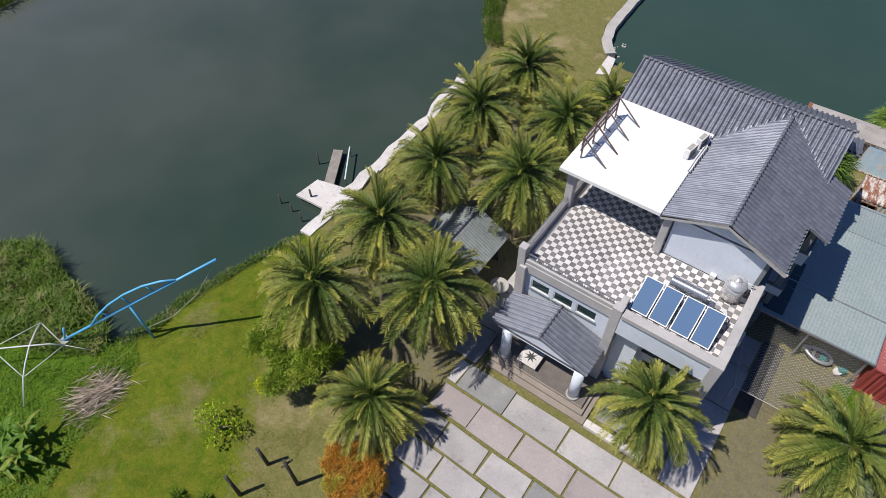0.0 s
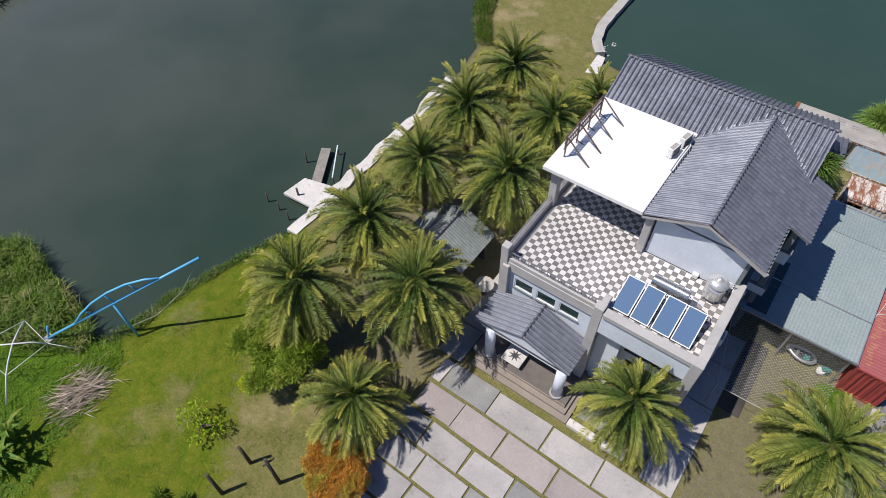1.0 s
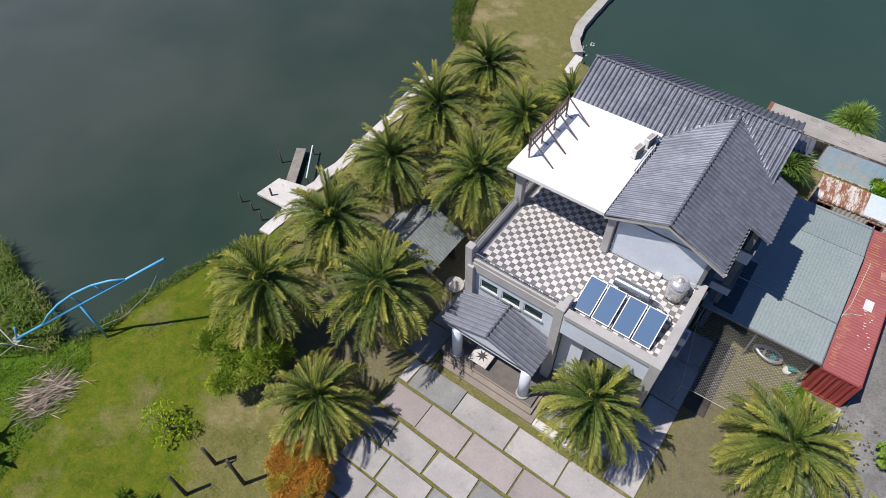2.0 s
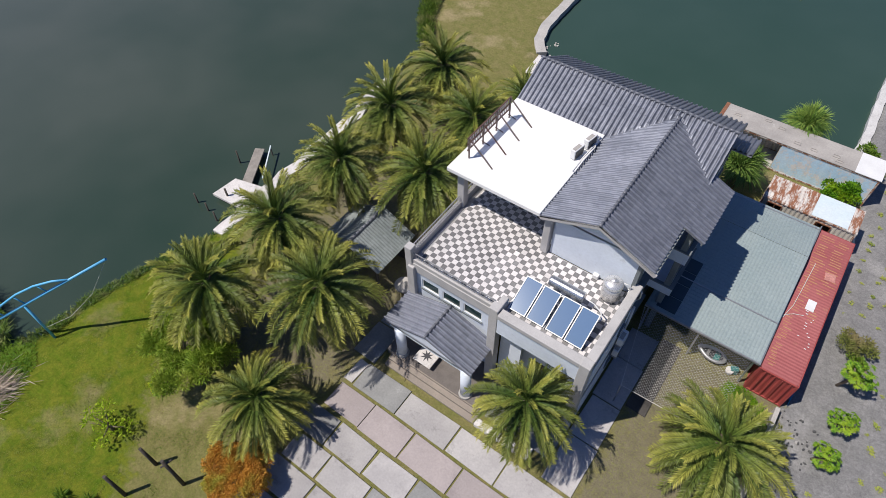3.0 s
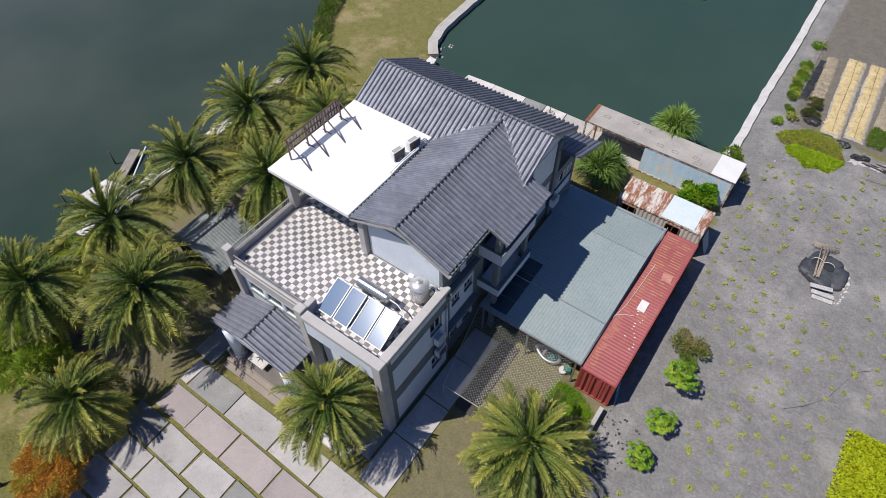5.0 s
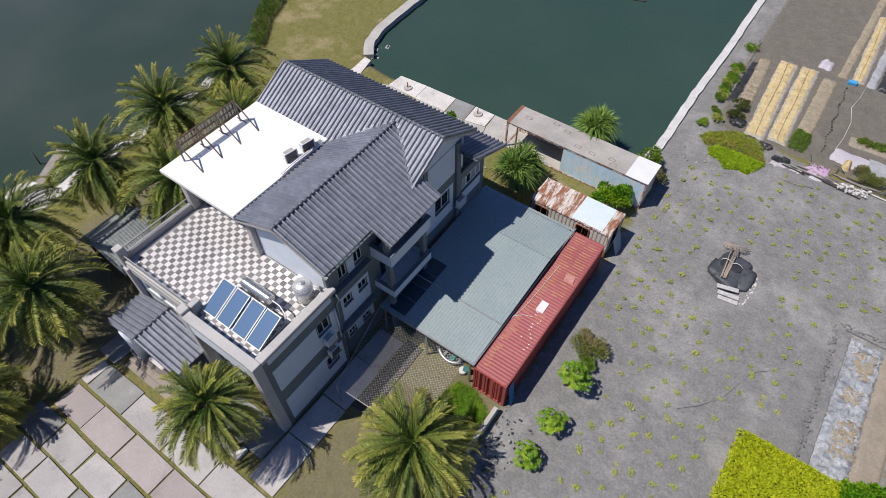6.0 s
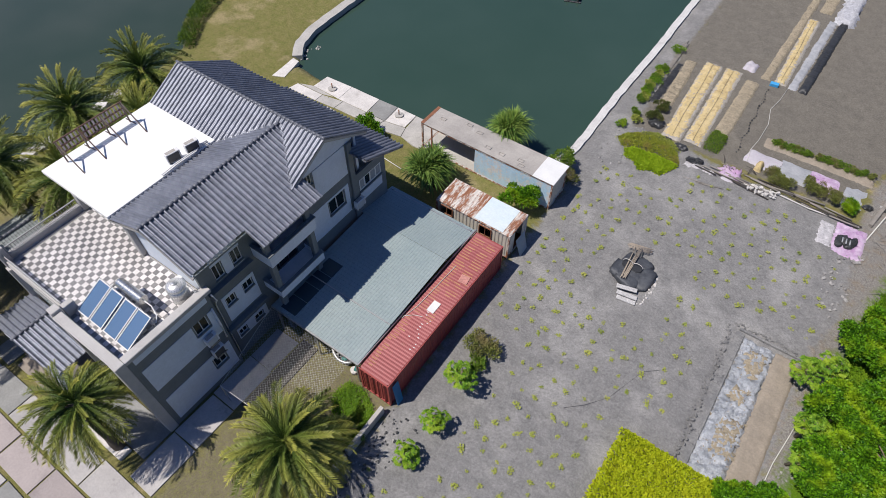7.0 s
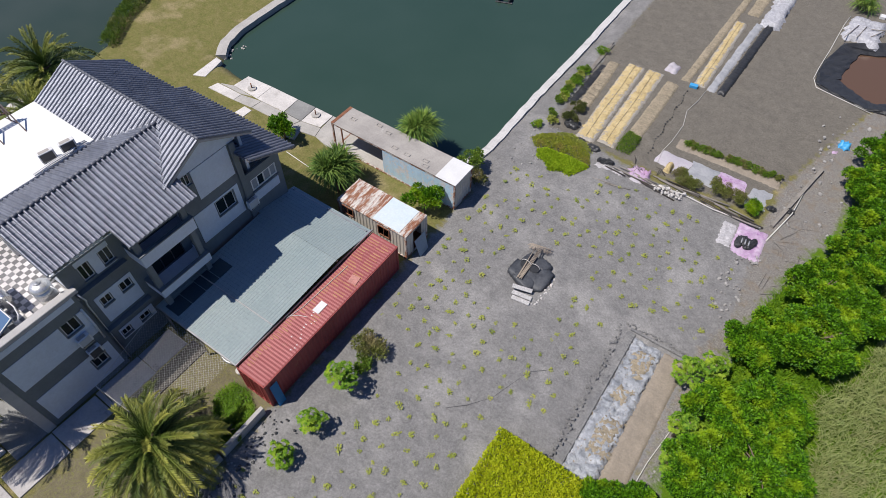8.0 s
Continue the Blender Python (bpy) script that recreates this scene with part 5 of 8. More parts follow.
rusty = thing("rusty_container", "short cream container with rust-eaten and pale blue roof", "container")
X0, X1, Y0, Y1, HC = 3.1, 9.15, 21.6, 24.05, 2.4
container_frame(X0, X1, Y0, Y1, HC, RUSTTOP, rusty)
holes = [(3.55, 4.45, 1.35, 2.05), (6.75, 7.65, 1.2, 2.05)]
part("side_wall", ribbed(bmesh.new(), "y", Y0 + 0.03, X0 + 0.1, X1 - 0.1, 0.12, HC - 0.1, out=-1, holes=holes), CREAMSIDE, rusty, "cream corrugated side wall with window openings")
for a, b, r, s in holes:
    part("window", boxes((a, b, Y0 - 0.02, Y0 + 0.06, r - 0.06, r), (a, b, Y0 - 0.02, Y0 + 0.06, s, s + 0.06), (a - 0.06, a, Y0 - 0.02, Y0 + 0.06, r, s), (b, b + 0.06, Y0 - 0.02, Y0 + 0.06, r, s), ((a + b) / 2 - 0.02, (a + b) / 2 + 0.02, Y0, Y0 + 0.04, r, s)), RUST, rusty)
part("side_wall", ribbed(bmesh.new(), "y", Y1 - 0.03, X0 + 0.1, X1 - 0.1, 0.12, HC - 0.1), CREAMSIDE, rusty)
part("end_wall", ribbed(bmesh.new(), "x", X0 + 0.03, Y0 + 0.1, Y1 - 0.1, 0.12, HC - 0.1, out=-1), CREAMSIDE, rusty)
part("end_wall", ribbed(bmesh.new(), "x", X1 - 0.03, Y0 + 0.1, Y1 - 0.1, 0.12, HC - 0.1, holes=[(22.5, 23.4, 0.12, 2.1)]), CREAMSIDE, rusty, "end wall with open doorway")
part("roof", corrugated_top(bmesh.new(), X0 + 0.05, 6.25, Y0 + 0.05, Y1 - 0.05, HC, "x", 0.26), RUSTTOP, rusty, "white roof sheet eaten by rust")
part("roof", corrugated_top(bmesh.new(), 6.25, X1 - 0.62, Y0 + 0.05, Y1 - 0.05, HC + 0.02, "x", 0.9, 0.01), SKYTOP, rusty, "pale blue roof sheet")
part("roof", corrugated_top(bmesh.new(), X1 - 0.62, X1 - 0.05, Y0 + 0.05, Y1 - 0.05, HC, "x", 0.26), RUSTTOP, rusty, "rusted roof end")
part("floor", boxes((X0 + 0.1, X1 - 0.1, Y0 + 0.1, Y1 - 0.1, 0.0, 0.12)), RUST, rusty)
panel = thing("pale_blue_panel", "pale blue door panel leaning on the rusty container", "panel", (9.2, 22.1, 0.0))
bm = bmesh.new()
bm.faces.new([bm.verts.new(v) for v in ((0.62, 0.16, 0.02), (0.56, 1.2, 0.02), (0.05, 1.5, 1.2), (0.05, 0.3, 1.25))])
bmesh.ops.solidify(bm, geom=bm.faces, thickness=0.04)
part("sheet", bm, SKYTOP, panel)

blue = thing("blue_container", "weathered container shed with peeling blue wall and open bay", "container")
X0, X1, Y0, Y1, HB = -2.4, 9.25, 27.3, 29.6, 2.58
container_frame(X0, X1, Y0, Y1, HB, RUSTTOP, blue)
part("roof", boxes((X0 + 0.02, 7.55, Y0 - 0.02, Y1 + 0.02, HB, HB + 0.06), bevel=0.01), GREYTOP, blue, "weathered grey flat roof")
part("roof", boxes((7.55, X1 + 0.06, Y0 - 0.04, Y1 + 0.04, HB + 0.003, HB + 0.075), bevel=0.01), WHITEPLASTIC, blue, "white sheet roof end")
part("side_wall", ribbed(bmesh.new(), "y", Y0 + 0.03, 2.6, X1 - 0.1, 0.1, HB - 0.1, 0.6, 0.008, -1), BLUESIDE, blue, "peeling pale blue wall")
part("side_wall", ribbed(bmesh.new(), "y", Y1 - 0.03, X0 + 0.1, X1 - 0.1, 0.1, HB - 0.1), CREAMSIDE, blue)
part("end_wall", ribbed(bmesh.new(), "x", X1 - 0.03, Y0 + 0.1, Y1 - 0.1, 0.1, HB - 0.1), CREAMSIDE, blue)
part("partition", boxes((2.55, 2.65, Y0 + 0.1, Y1 - 0.1, 0.1, HB - 0.1)), CREAMSIDE, blue)
part("floor", boxes((X0 + 0.1, X1 - 0.1, Y0 + 0.1, Y1 - 0.1, 0.0, 0.1)), CONCRETE, blue)
part("post", boxes((X0 + 0.9, X0 + 1.0, Y0 + 0.02, Y0 + 0.1, 0, HB)), RUST, blue)
part("rust_edge", boxes((X0 - 0.03, X0 + 0.25, Y0 - 0.03, Y1 + 0.03, HB + 0.063, HB + 0.075)), RUST, blue, "rusted roof end")
for x, y in ((-1.2, 28.6), (0.9, 29.2), (3.4, 27.9), (4.6, 27.85), (6.1, 28.1), (2.0, 28.9), (6.4, 27.65)):
    part("roof_vent", boxes((x - 0.25, x + 0.25, y - 0.15, y - 0.1, HB + 0.062, HB + 0.11), (x - 0.25, x + 0.25, y + 0.1, y + 0.15, HB + 0.062, HB + 0.11), (x - 0.25, x - 0.2, y - 0.1, y + 0.1, HB + 0.062, HB + 0.11), (x + 0.2, x + 0.25, y - 0.1, y + 0.1, HB + 0.062, HB + 0.11)), GREYTOP, blue)

# ---- net run beside the villa ----
run = thing("net_cover", "pale knotted net stretched beside the villa over the yard", "net")
corners = [Vector(v) for v in ((0.3, 8.35, 2.62), (6.6, 8.35, 2.6), (6.3, 3.4, 2.0), (1.35, 3.2, 2.15))]


def net_point(u, v):
    p = corners[0].lerp(corners[1], u).lerp(corners[3].lerp(corners[2], u), v)
    return p - Vector((0, 0, 0.35 * math.sin(math.pi * u) * math.sin(math.pi * v)))


verts, faces = [], []
N, T = 27, 0.0038


def ribbon(path):
    k = len(verts)
    for i, p in enumerate(path):
        d = (path[min(i + 1, len(path) - 1)] - path[max(i - 1, 0)]).normalized()
        s = d.cross(Vector((0, 0, 1))).normalized() * T
        verts.extend((tuple(p + s), tuple(p - s)))
    faces.extend((k + 2 * i, k + 2 * i + 1, k + 2 * i + 3, k + 2 * i + 2) for i in range(len(path) - 1))


for s in range(-N, N):
    for sign in (1, -1):
        path = []
        for i in range(0, N + 1):
            u = s / N + i / N if sign > 0 else (s + N) / N - i / N
            if 0 <= u <= 1:
                path.append(net_point(u, i / N))
        if len(path) > 1:
            ribbon(path)
tagged(cloud("netting", verts, faces, NETTING, run), kind="stuff")
part("edge_rope", tube(bmesh.new(), [corners[3].lerp(corners[2], k / 6) for k in range(7)], 0.014, 5), ROPE, run)
part("edge_rope", tube(bmesh.new(), [corners[0], corners[3]], 0.012, 5), ROPE, run)
for x, y, h in ((1.35, 3.2, 2.15), (6.3, 3.4, 2.0)):
    part("pole", tube(bmesh.new(), [(x, y, 0), (x, y, h)], 0.03, 6), DULLSTEEL, run)
boat = thing("small_boat", "small silver dinghy with teal seats stored under the carport edge", "boat", (4.9, 9.25, 0.0), 178)
ring = []
for k in range(25):
    t = 2 * math.pi * k / 24
    ring.append((0.74 * math.cos(t) + (0.12 if math.cos(t) > 0.9 else 0), 0.42 * math.sin(t) * (1 - 0.18 * max(math.cos(t), 0)), 0.34 + 0.06 * max(math.cos(t), 0)))
part("gunwale", tube(bmesh.new(), ring, 0.11, 8), DULLSTEEL, boat, "fat pale silver tube rim")
part("hull", prism(bmesh.new(), [(p[0] * 0.95, p[1] * 0.95) for p in ring[:-1]], 0.02, 0.26, 0.02), FRAMED, boat, "dark hull floor")
part("seat", boxes((-0.42, -0.1, -0.3, 0.3, 0.36, 0.41), bevel=0.01), TEALPLASTIC, boat, "teal seat board")
part("thwart", boxes((0.2, 0.36, -0.34, 0.34, 0.36, 0.41), bevel=0.01), DULLSTEEL, boat)
for x, y in ((6.1, 8.85),):
    bucket = thing("white_bucket", "round white bucket at the carport corner", "bucket", (x, y, 0))
    part("body", tube(bmesh.new(), [(0, 0, 0), (0, 0, 0.35)], 0.2, 16, 0.24), PALECON, bucket)
crate = thing("green_crate", "green plastic crate beside the red container", "crate", (6.3, 9.0, 0.3), 20)
part("body", boxes((-0.22, 0.22, -0.16, 0.16, -0.3, 0.2), bevel=0.03), TEALPLASTIC, crate)
table = thing("stone_round_table", "round grey stone table beside the villa porch", "table", (-13.25, 2.2, 0))
part("top", tube(bmesh.new(), [(0, 0, 0.7), (0, 0, 0.8)], 0.62, 20), CONCRETE, table)
part("foot", tube(bmesh.new(), [(0, 0, 0), (0, 0, 0.7)], 0.25, 12), CONCRETE, table)

# ---- garden shed ----
shed = thing("garden_shed", "small open shed with mossy grey tiled gable roof", "shed")
SX, SZ, SS = -16.65, 3.75, 0.5
sl = math.hypot(1, SS)
tiled_slope(shed, "roof", (SX, 1.0, SZ), (0, 1, 0), (1, 0, -SS), 3.8, 2.4 * sl, "mossy grey tile roof slope", None, 0, 0.2, 0.3, SHEDTILE, 0.018, 0.018)
tiled_slope(shed, "roof", (SX, 4.8, SZ), (0, -1, 0), (-1, 0, -SS), 3.8, 2.6 * sl, "mossy grey tile roof slope", None, 0, 0.2, 0.3, SHEDTILE, 0.018, 0.018)
ridge_cap(shed, (SX, 0.95, SZ + 0.03), (SX, 4.85, SZ + 0.03), 0.1)
part("wall", walled("y", 4.45, 4.3, -18.8, -14.7, 0.0, 2.5), DARKWOOD, shed)
part("wall", walled("x", -18.9, -18.75, 1.4, 4.3, 0.0, 2.4, [(2.0, 3.4, 1.0, 2.0)]), DARKWOOD, shed)
for x in (-18.8, -16.7, -14.75):
    part("post", boxes((x - 0.08, x + 0.08, 1.3, 1.46, 0, 2.55)), DARKWOOD, shed)

# ---- lakeside dock ----
dock = thing("lake_dock", "white concrete dock slab with a grey plank jetty", "dock")
part("slab", prism(bmesh.new(), [(-30.5, 0.7), (-30.3, 2.8), (-28.2, 3.3), (-26.7, 3.4), (-26.5, 1.2), (-27.6, 0.9)], -0.12, 0.11, 0.02), PALECON, dock)
part("jetty", prism(bmesh.new(), [(-31.7, 6.1), (-31.0, 6.5), (-28.9, 3.1), (-29.6, 2.7)], -0.1, 0.0, 0.02), GREYWOOD, dock, "grey plank jetty")
for x, y, h in ((-29.4, 1.2, 0.9), (-30.9, 5.9, 0.0), (-29.2, 3.3, 0.0), (-28.0, 1.5, 0)):
    part("pile", tube(bmesh.new(), [(x, y, -1.8), (x, y, h - 0.05)], 0.08, 8), DARKWOOD, dock)
rail_x = thing("pale_mooring_rail", "pale blue metal mooring rail on short posts by the jetty", "rail")
part("rail", bar(bmesh.new(), (-30.5, 6.8, 0.35), (-28.4, 3.9, 0.3), 0.09), SKYTOP, rail_x)
for x, y in ((-30.4, 6.65), (-28.5, 4.0)):
    part("post", tube(bmesh.new(), [(x, y, -1.8), (x, y, 0.33)], 0.05, 6), DARKWOOD, rail_x)
for x, y, h in ((-31.9, 4.5, 0.8), (-31.3, -0.3, 0.5), (-30.0, -0.4, 0.35), (-28.7, -0.7, 0.5)):
    stake = thing("mooring_stake", "dark wooden mooring stake standing in the lake", "stake", (x, y, -1.9), group="mooring stakes")
    part("shaft", tube(bmesh.new(), [(0, 0, 0), (0.03, 0.02, 1.9 + h)], 0.075, 8, 0.06), DARKWOOD, stake)

# ---- blue lift-net frame on the lawn edge ----
rig = thing("lift_net_frame", "sky blue steel lever frame leaning over the lake", "frame")
LOW, TIP = Vector((-33.2, -16.9, 0.5)), Vector((-25.1, -9.0, 6.55))
at = lambda t, off=0.0: tuple(LOW.lerp(TIP, t) + Vector((0, 0, 1.35)) * off)
part("main_beam", tube(bmesh.new(), [at(0), at(0.5), at(1)], 0.085, 10), BLUESTEEL, rig)
part("arch", tube(bmesh.new(), [at(0.2, 0.02), at(0.27, 0.38), at(0.36, 0.65), at(0.47, 0.76), at(0.58, 0.68), at(0.68, 0.41), at(0.76, 0.03)], 0.07, 10), BLUESTEEL, rig, "curved upper bar")
for t, up in ((0.3, 0.45), (0.45, 0.73), (0.6, 0.63)):
    part("brace", tube(bmesh.new(), [at(t + 0.02), at(t - 0.005, up)], 0.05, 8), BLUESTEEL, rig)
part("leg", tube(bmesh.new(), [(-29.1, -13.4, -0.1), at(0.455)], 0.08, 10), BLUESTEEL, rig)
part("short_post", tube(bmesh.new(), [at(0.01), tuple(Vector(at(0.03)) + Vector((0, 0.2, 0.9)))], 0.06, 8), BLUESTEEL, rig)
part("anchor", boxes((-33.5, -32.9, -17.2, -16.6, -0.2, 0.45)), CONCRETE, rig)
part("cable", tube(bmesh.new(), [TIP, TIP.lerp(Vector((-29, -13.3, 1.2)), 0.35) - Vector((0, 0, 1.0)), TIP.lerp(Vector((-29, -13.3, 1.2)), 0.7) - Vector((0, 0, 0.9)), (-29.05, -13.35, 1.2)], 0.009, 5), ROPE, rig)
poles = thing("net_hoop_frame", "thin pale metal hoop frame standing in lakeside weeds", "frame")
for pts in (((-36.34, -21.26, 0.9), (-34.68, -19.51, 1.7), (-33.11, -18.36, 2.0), (-32.49, -17.64, 1.8), (-32.11, -17.11, 1.3)), ((-34.76, -17.06, 1.3), (-33.9, -17.64, 1.8), (-33.11, -18.36, 2.0), (-32.46, -19.2, 1.7), (-32.03, -19.74, 1.4), (-31.35, -20.83, 0.2)),
            ((-32.11, -17.11, 1.3), (-34.76, -17.06, 1.3)), ((-32.11, -17.11, 1.3), (-32.03, -19.74, 1.4)), ((-32.03, -19.74, 1.4), (-34.66, -19.83, 1.5)), ((-34.76, -17.06, 1.3), (-35.21, -19.52, 1.5)), ((-32.11, -17.11, 1.3), (-31.01, -16.28, 0.6))):
    part("pole", tube(bmesh.new(), pts, 0.02 if len(pts) == 2 else 0.045, 6), FRAMEW, poles)
for x, y, h, lean, arm in ((-17.3, -16.7, 2.4, (-0.25, 0.1), 0), (-15.2, -14.5, 3.1, (-0.2, 0.12), 1), (-17.25, -14.7, 2.1, (-0.2, 0.05), 0)):
    stake = thing("fence_post", "dark weathered wooden post standing on the lawn", "post", (x, y, -0.05), group="wooden posts")
    part("shaft", tube(bmesh.new(), [(0, 0, 0), (lean[0], lean[1], h)], 0.11, 8, 0.09), DARKWOOD, stake)
    if arm:
        part("arm", tube(bmesh.new(), [(lean[0] * 0.85 - 0.1, lean[1] - 0.25, h * 0.84), (lean[0] * 0.85 + 0.15, lean[1] + 0.35, h * 0.9)], 0.06, 6), DARKWOOD, stake)


# ---- on the roof and terrace ----
sign = thing("sign_frame", "rusty brown billboard frame braced on the white flat roof", "sign")
RZ = 9.98
for k in range(4):
    y = 6.3 + 4.15 * k / 3
    part("post", bar(bmesh.new(), (-11.15, y, RZ), (-11.15, y, 11.42), 0.07), RUSTSTRUT, sign)
    part("strut", bar(bmesh.new(), (-11.1, y, 11.35), (-9.62, y, RZ), 0.06), RUSTFRAME if k == 1 else RUSTSTRUT, sign)
    if k:
        part("brace", bar(bmesh.new(), (-11.15, y - 0.15, 10.35), (-10.75, y + 0.1, RZ), 0.04), RUSTFRAME, sign)
for z in (10.58, 11.0, 11.42):
    part("rail", bar(bmesh.new(), (-11.2, 6.2, z), (-11.2, 10.55, z), 0.06), RUSTFRAME, sign)
slat_me = mesh_of("slat", boxes((-0.012, 0.012, -0.056, 0.056, -0.165, 0.165)))
slat_me.materials.append(surface("dull_mauve_slat", (0.38, 0.32, 0.32), (0.46, 0.4, 0.4), 2, 12, 0.75, vary=0.2))
for z in (10.79, 11.21):
    for k in range(19):
        ob = new("slat", slat_me)
        ob.parent = sign
        ob.location = (-11.22, 6.32 + 0.228 * k, z)
heater = thing("solar_water_heater", "four blue solar collectors with a steel cylinder tank", "solar heater")
for k in range(4):
    x0 = -5.06 + 1.04 * k + (0.08 if k > 1 else 0)
    c = part("collector", bmesh.new(), None, heater, "blue glazed solar collector in a white frame")
    bm = bmesh.new()
    box(bm, 0, 0.97, 0, 1.95, -0.05, 0.03)
    m = pose(x0, 1.08, FLOOR + 0.17, math.degrees(math.atan2(0.82, 1.8)), 0, 0)
    bm.transform(m)
    bm.to_mesh(c.data)
    c.data.materials.append(SOLAR)
    bm = bmesh.new()
    for row in ((0, 0.05, 0, 1.95), (0.92, 0.97, 0, 1.95), (0.05, 0.92, 0, 0.05), (0.05, 0.92, 1.9, 1.95)):
        box(bm, *row, 0.031, 0.06)
    bm.transform(m)
    part("edge_frame", bm, FRAMEW, c)
bm = bmesh.new()
for x in (-5.0, -3.0, -1.0):
    bar(bm, (x, 2.8, FLOOR), (x, 2.8, FLOOR + 0.9), 0.05)
    bar(bm, (x, 1.1, FLOOR + 0.12), (x, 3.2, FLOOR + 0.12), 0.05)
    bar(bm, (x, 1.15, FLOOR), (x, 1.15, FLOOR + 0.16), 0.05)
bar(bm, (-5.0, 2.85, FLOOR + 0.92), (-0.9, 2.85, FLOOR + 0.92), 0.05)
part("stand", bm, FRAMEW, heater)
bm = tube(bmesh.new(), [(-3.95, 3.28, FLOOR + 1.05), (-3.9, 3.28, FLOOR + 1.05), (-2.1, 3.28, FLOOR + 1.05), (-2.05, 3.28, FLOOR + 1.05)], 0.28, 20)
part("cylinder", bm, SHINYSTEEL, heater, "horizontal stainless steel tank")
for x in (-3.6, -2.4):
    part("cradle", boxes((x - 0.04, x + 0.04, 3.05, 3.5, FLOOR, FLOOR + 0.8)), DULLSTEEL, heater)
part("pipe", tube(bmesh.new(), [(-2.02, 3.28, FLOOR + 1.05), (-1.5, 3.3, FLOOR + 0.95), (-1.0, 3.15, FLOOR + 0.8), (-0.8, 2.9, FLOOR + 0.6), (-0.95, 2.75, FLOOR + 0.55)], 0.035, 8), WHITEPLASTIC, heater)
tank = thing("water_tank", "domed stainless steel water tank on a stand", "tank", (-1.2, 4.72, FLOOR))


def turned(profile, sides=32):
    """A smooth body turned about its upright axis from (radius, height) pairs."""
    bm = bmesh.new()
    rows = [[bm.verts.new((r * math.cos(2 * math.pi * k / sides), r * math.sin(2 * math.pi * k / sides), z)) for k in range(sides)] for r, z in profile]
    for lower, upper in zip(rows, rows[1:]):
        for k in range(sides):
            bm.faces.new((lower[k], lower[(k + 1) % sides], upper[(k + 1) % sides], upper[k])).smooth = True
    bm.faces.new(rows[0][::-1])
    bm.faces.new(rows[-1])
    return bm


part("body", turned([(0.46, 0.26), (0.49, 0.3), (0.49, 0.58), (0.5, 0.6), (0.49, 0.62), (0.49, 0.92), (0.5, 0.94), (0.49, 0.96), (0.49, 1.24)]), STEEL, tank, "polished cylinder body")
part("dome", turned([(0.48, 1.235), (0.52, 1.25), (0.52, 1.3), (0.49, 1.38), (0.43, 1.46), (0.31, 1.53), (0.17, 1.57), (0.03, 1.58)]), STEEL, tank, "wide satin steel dome")
part("lid", turned([(0.17, 1.55), (0.17, 1.62), (0.15, 1.64), (0.04, 1.66), (0.04, 1.7)], 16), STEEL, tank)
for k in range(4):
    a = math.pi / 4 + k * math.pi / 2
    part("leg", bar(bmesh.new(), (0.42 * math.cos(a), 0.42 * math.sin(a), 0), (0.36 * math.cos(a), 0.36 * math.sin(a), 0.32), 0.05), DULLSTEEL, tank)
part("pipe", tube(bmesh.new(), [(0.3, 0.3, 1.3), (0.75, 0.4, 1.25), (0.85, 0.45, 0.3), (0.85, 0.6, 0.05)], 0.03, 6), FRAMEW, tank)
valve = thing("pipe_cluster", "pale water pipes and valves beside the steel tank", "pipes", (-0.55, 5.25, FLOOR))
for dx, dy in ((0, 0), (0.14, 0.05), (0.05, 0.16)):
    part("pipe", tube(bmesh.new(), [(dx, dy, 0), (dx, dy, 0.75), (dx + 0.12, dy - 0.1, 0.85), (dx + 0.12, dy - 0.3, 0.8)], 0.025, 6), WHITEPLASTIC, valve)
junction = thing("junction_box", "small white junction box on the terrace wall", "box", (-2.35, 5.45, FLOOR))
part("box", boxes((-0.16, 0.16, -0.1, 0.14, 0.0, 0.3), bevel=0.02), WHITEPLASTIC, junction)


def air_unit(at, turn, label, size=0.85, grille=FRAMED):
    ac = thing("air_conditioner", label, "air conditioner", at, turn, "air conditioners")
    part("case", boxes((-size / 2, size / 2, -0.16, 0.16, 0.05, 0.65), bevel=0.02), WHITEPLASTIC, ac)
    part("fan_grille", boxes((-size / 2 + 0.06, size / 2 - 0.1, -0.185, -0.162, 0.1, 0.6)), grille, ac, "square fan grille")
    part("top_grille", boxes((-size / 2 + 0.08, size / 2 - 0.2, -0.1, 0.12, 0.652, 0.66)), GREYTOP, ac)
    part("feet", boxes((-0.3, -0.22, -0.16, 0.16, 0, 0.05), (0.22, 0.3, -0.16, 0.16, 0, 0.05)), FRAMED, ac)
    return ac


air_unit((-6.42, 9.85, RZ), 80, "white air conditioner on the flat roof")
air_unit((-6.22, 11.0, RZ), 80, "white air conditioner on the flat roof")
part("bracket", boxes((0.03, 0.45, 4.1, 4.78, 4.08, 4.14), (0.03, 0.45, 4.08, 4.86, 2.82, 2.88)), DULLSTEEL, house)
air_unit((0.27, 4.44, 4.14), 90, "white air conditioner bracketed on the side wall", 0.75, PALEGRILLE)
air_unit((0.27, 4.46, 2.88), 90, "white air conditioner bracketed on the side wall", 0.75)
part("bracket", boxes((0.09, 0.5, 16.5, 17.3, 4.06, 4.12)), DULLSTEEL, house)
air_unit((0.36, 16.9, 4.12), 90, "white air conditioner bracketed on the rear wing", 0.8, PALEGRILLE)
part("pipe", tube(bmesh.new(), [(0.1, 5.3, 6.3), (0.12, 5.32, 4.6), (0.12, 5.3, 3.4)], 0.06, 8), WHITEPLASTIC, house)
roof_pipes = thing("roof_pipes", "bent white refrigerant pipes on the flat roof", "pipes")
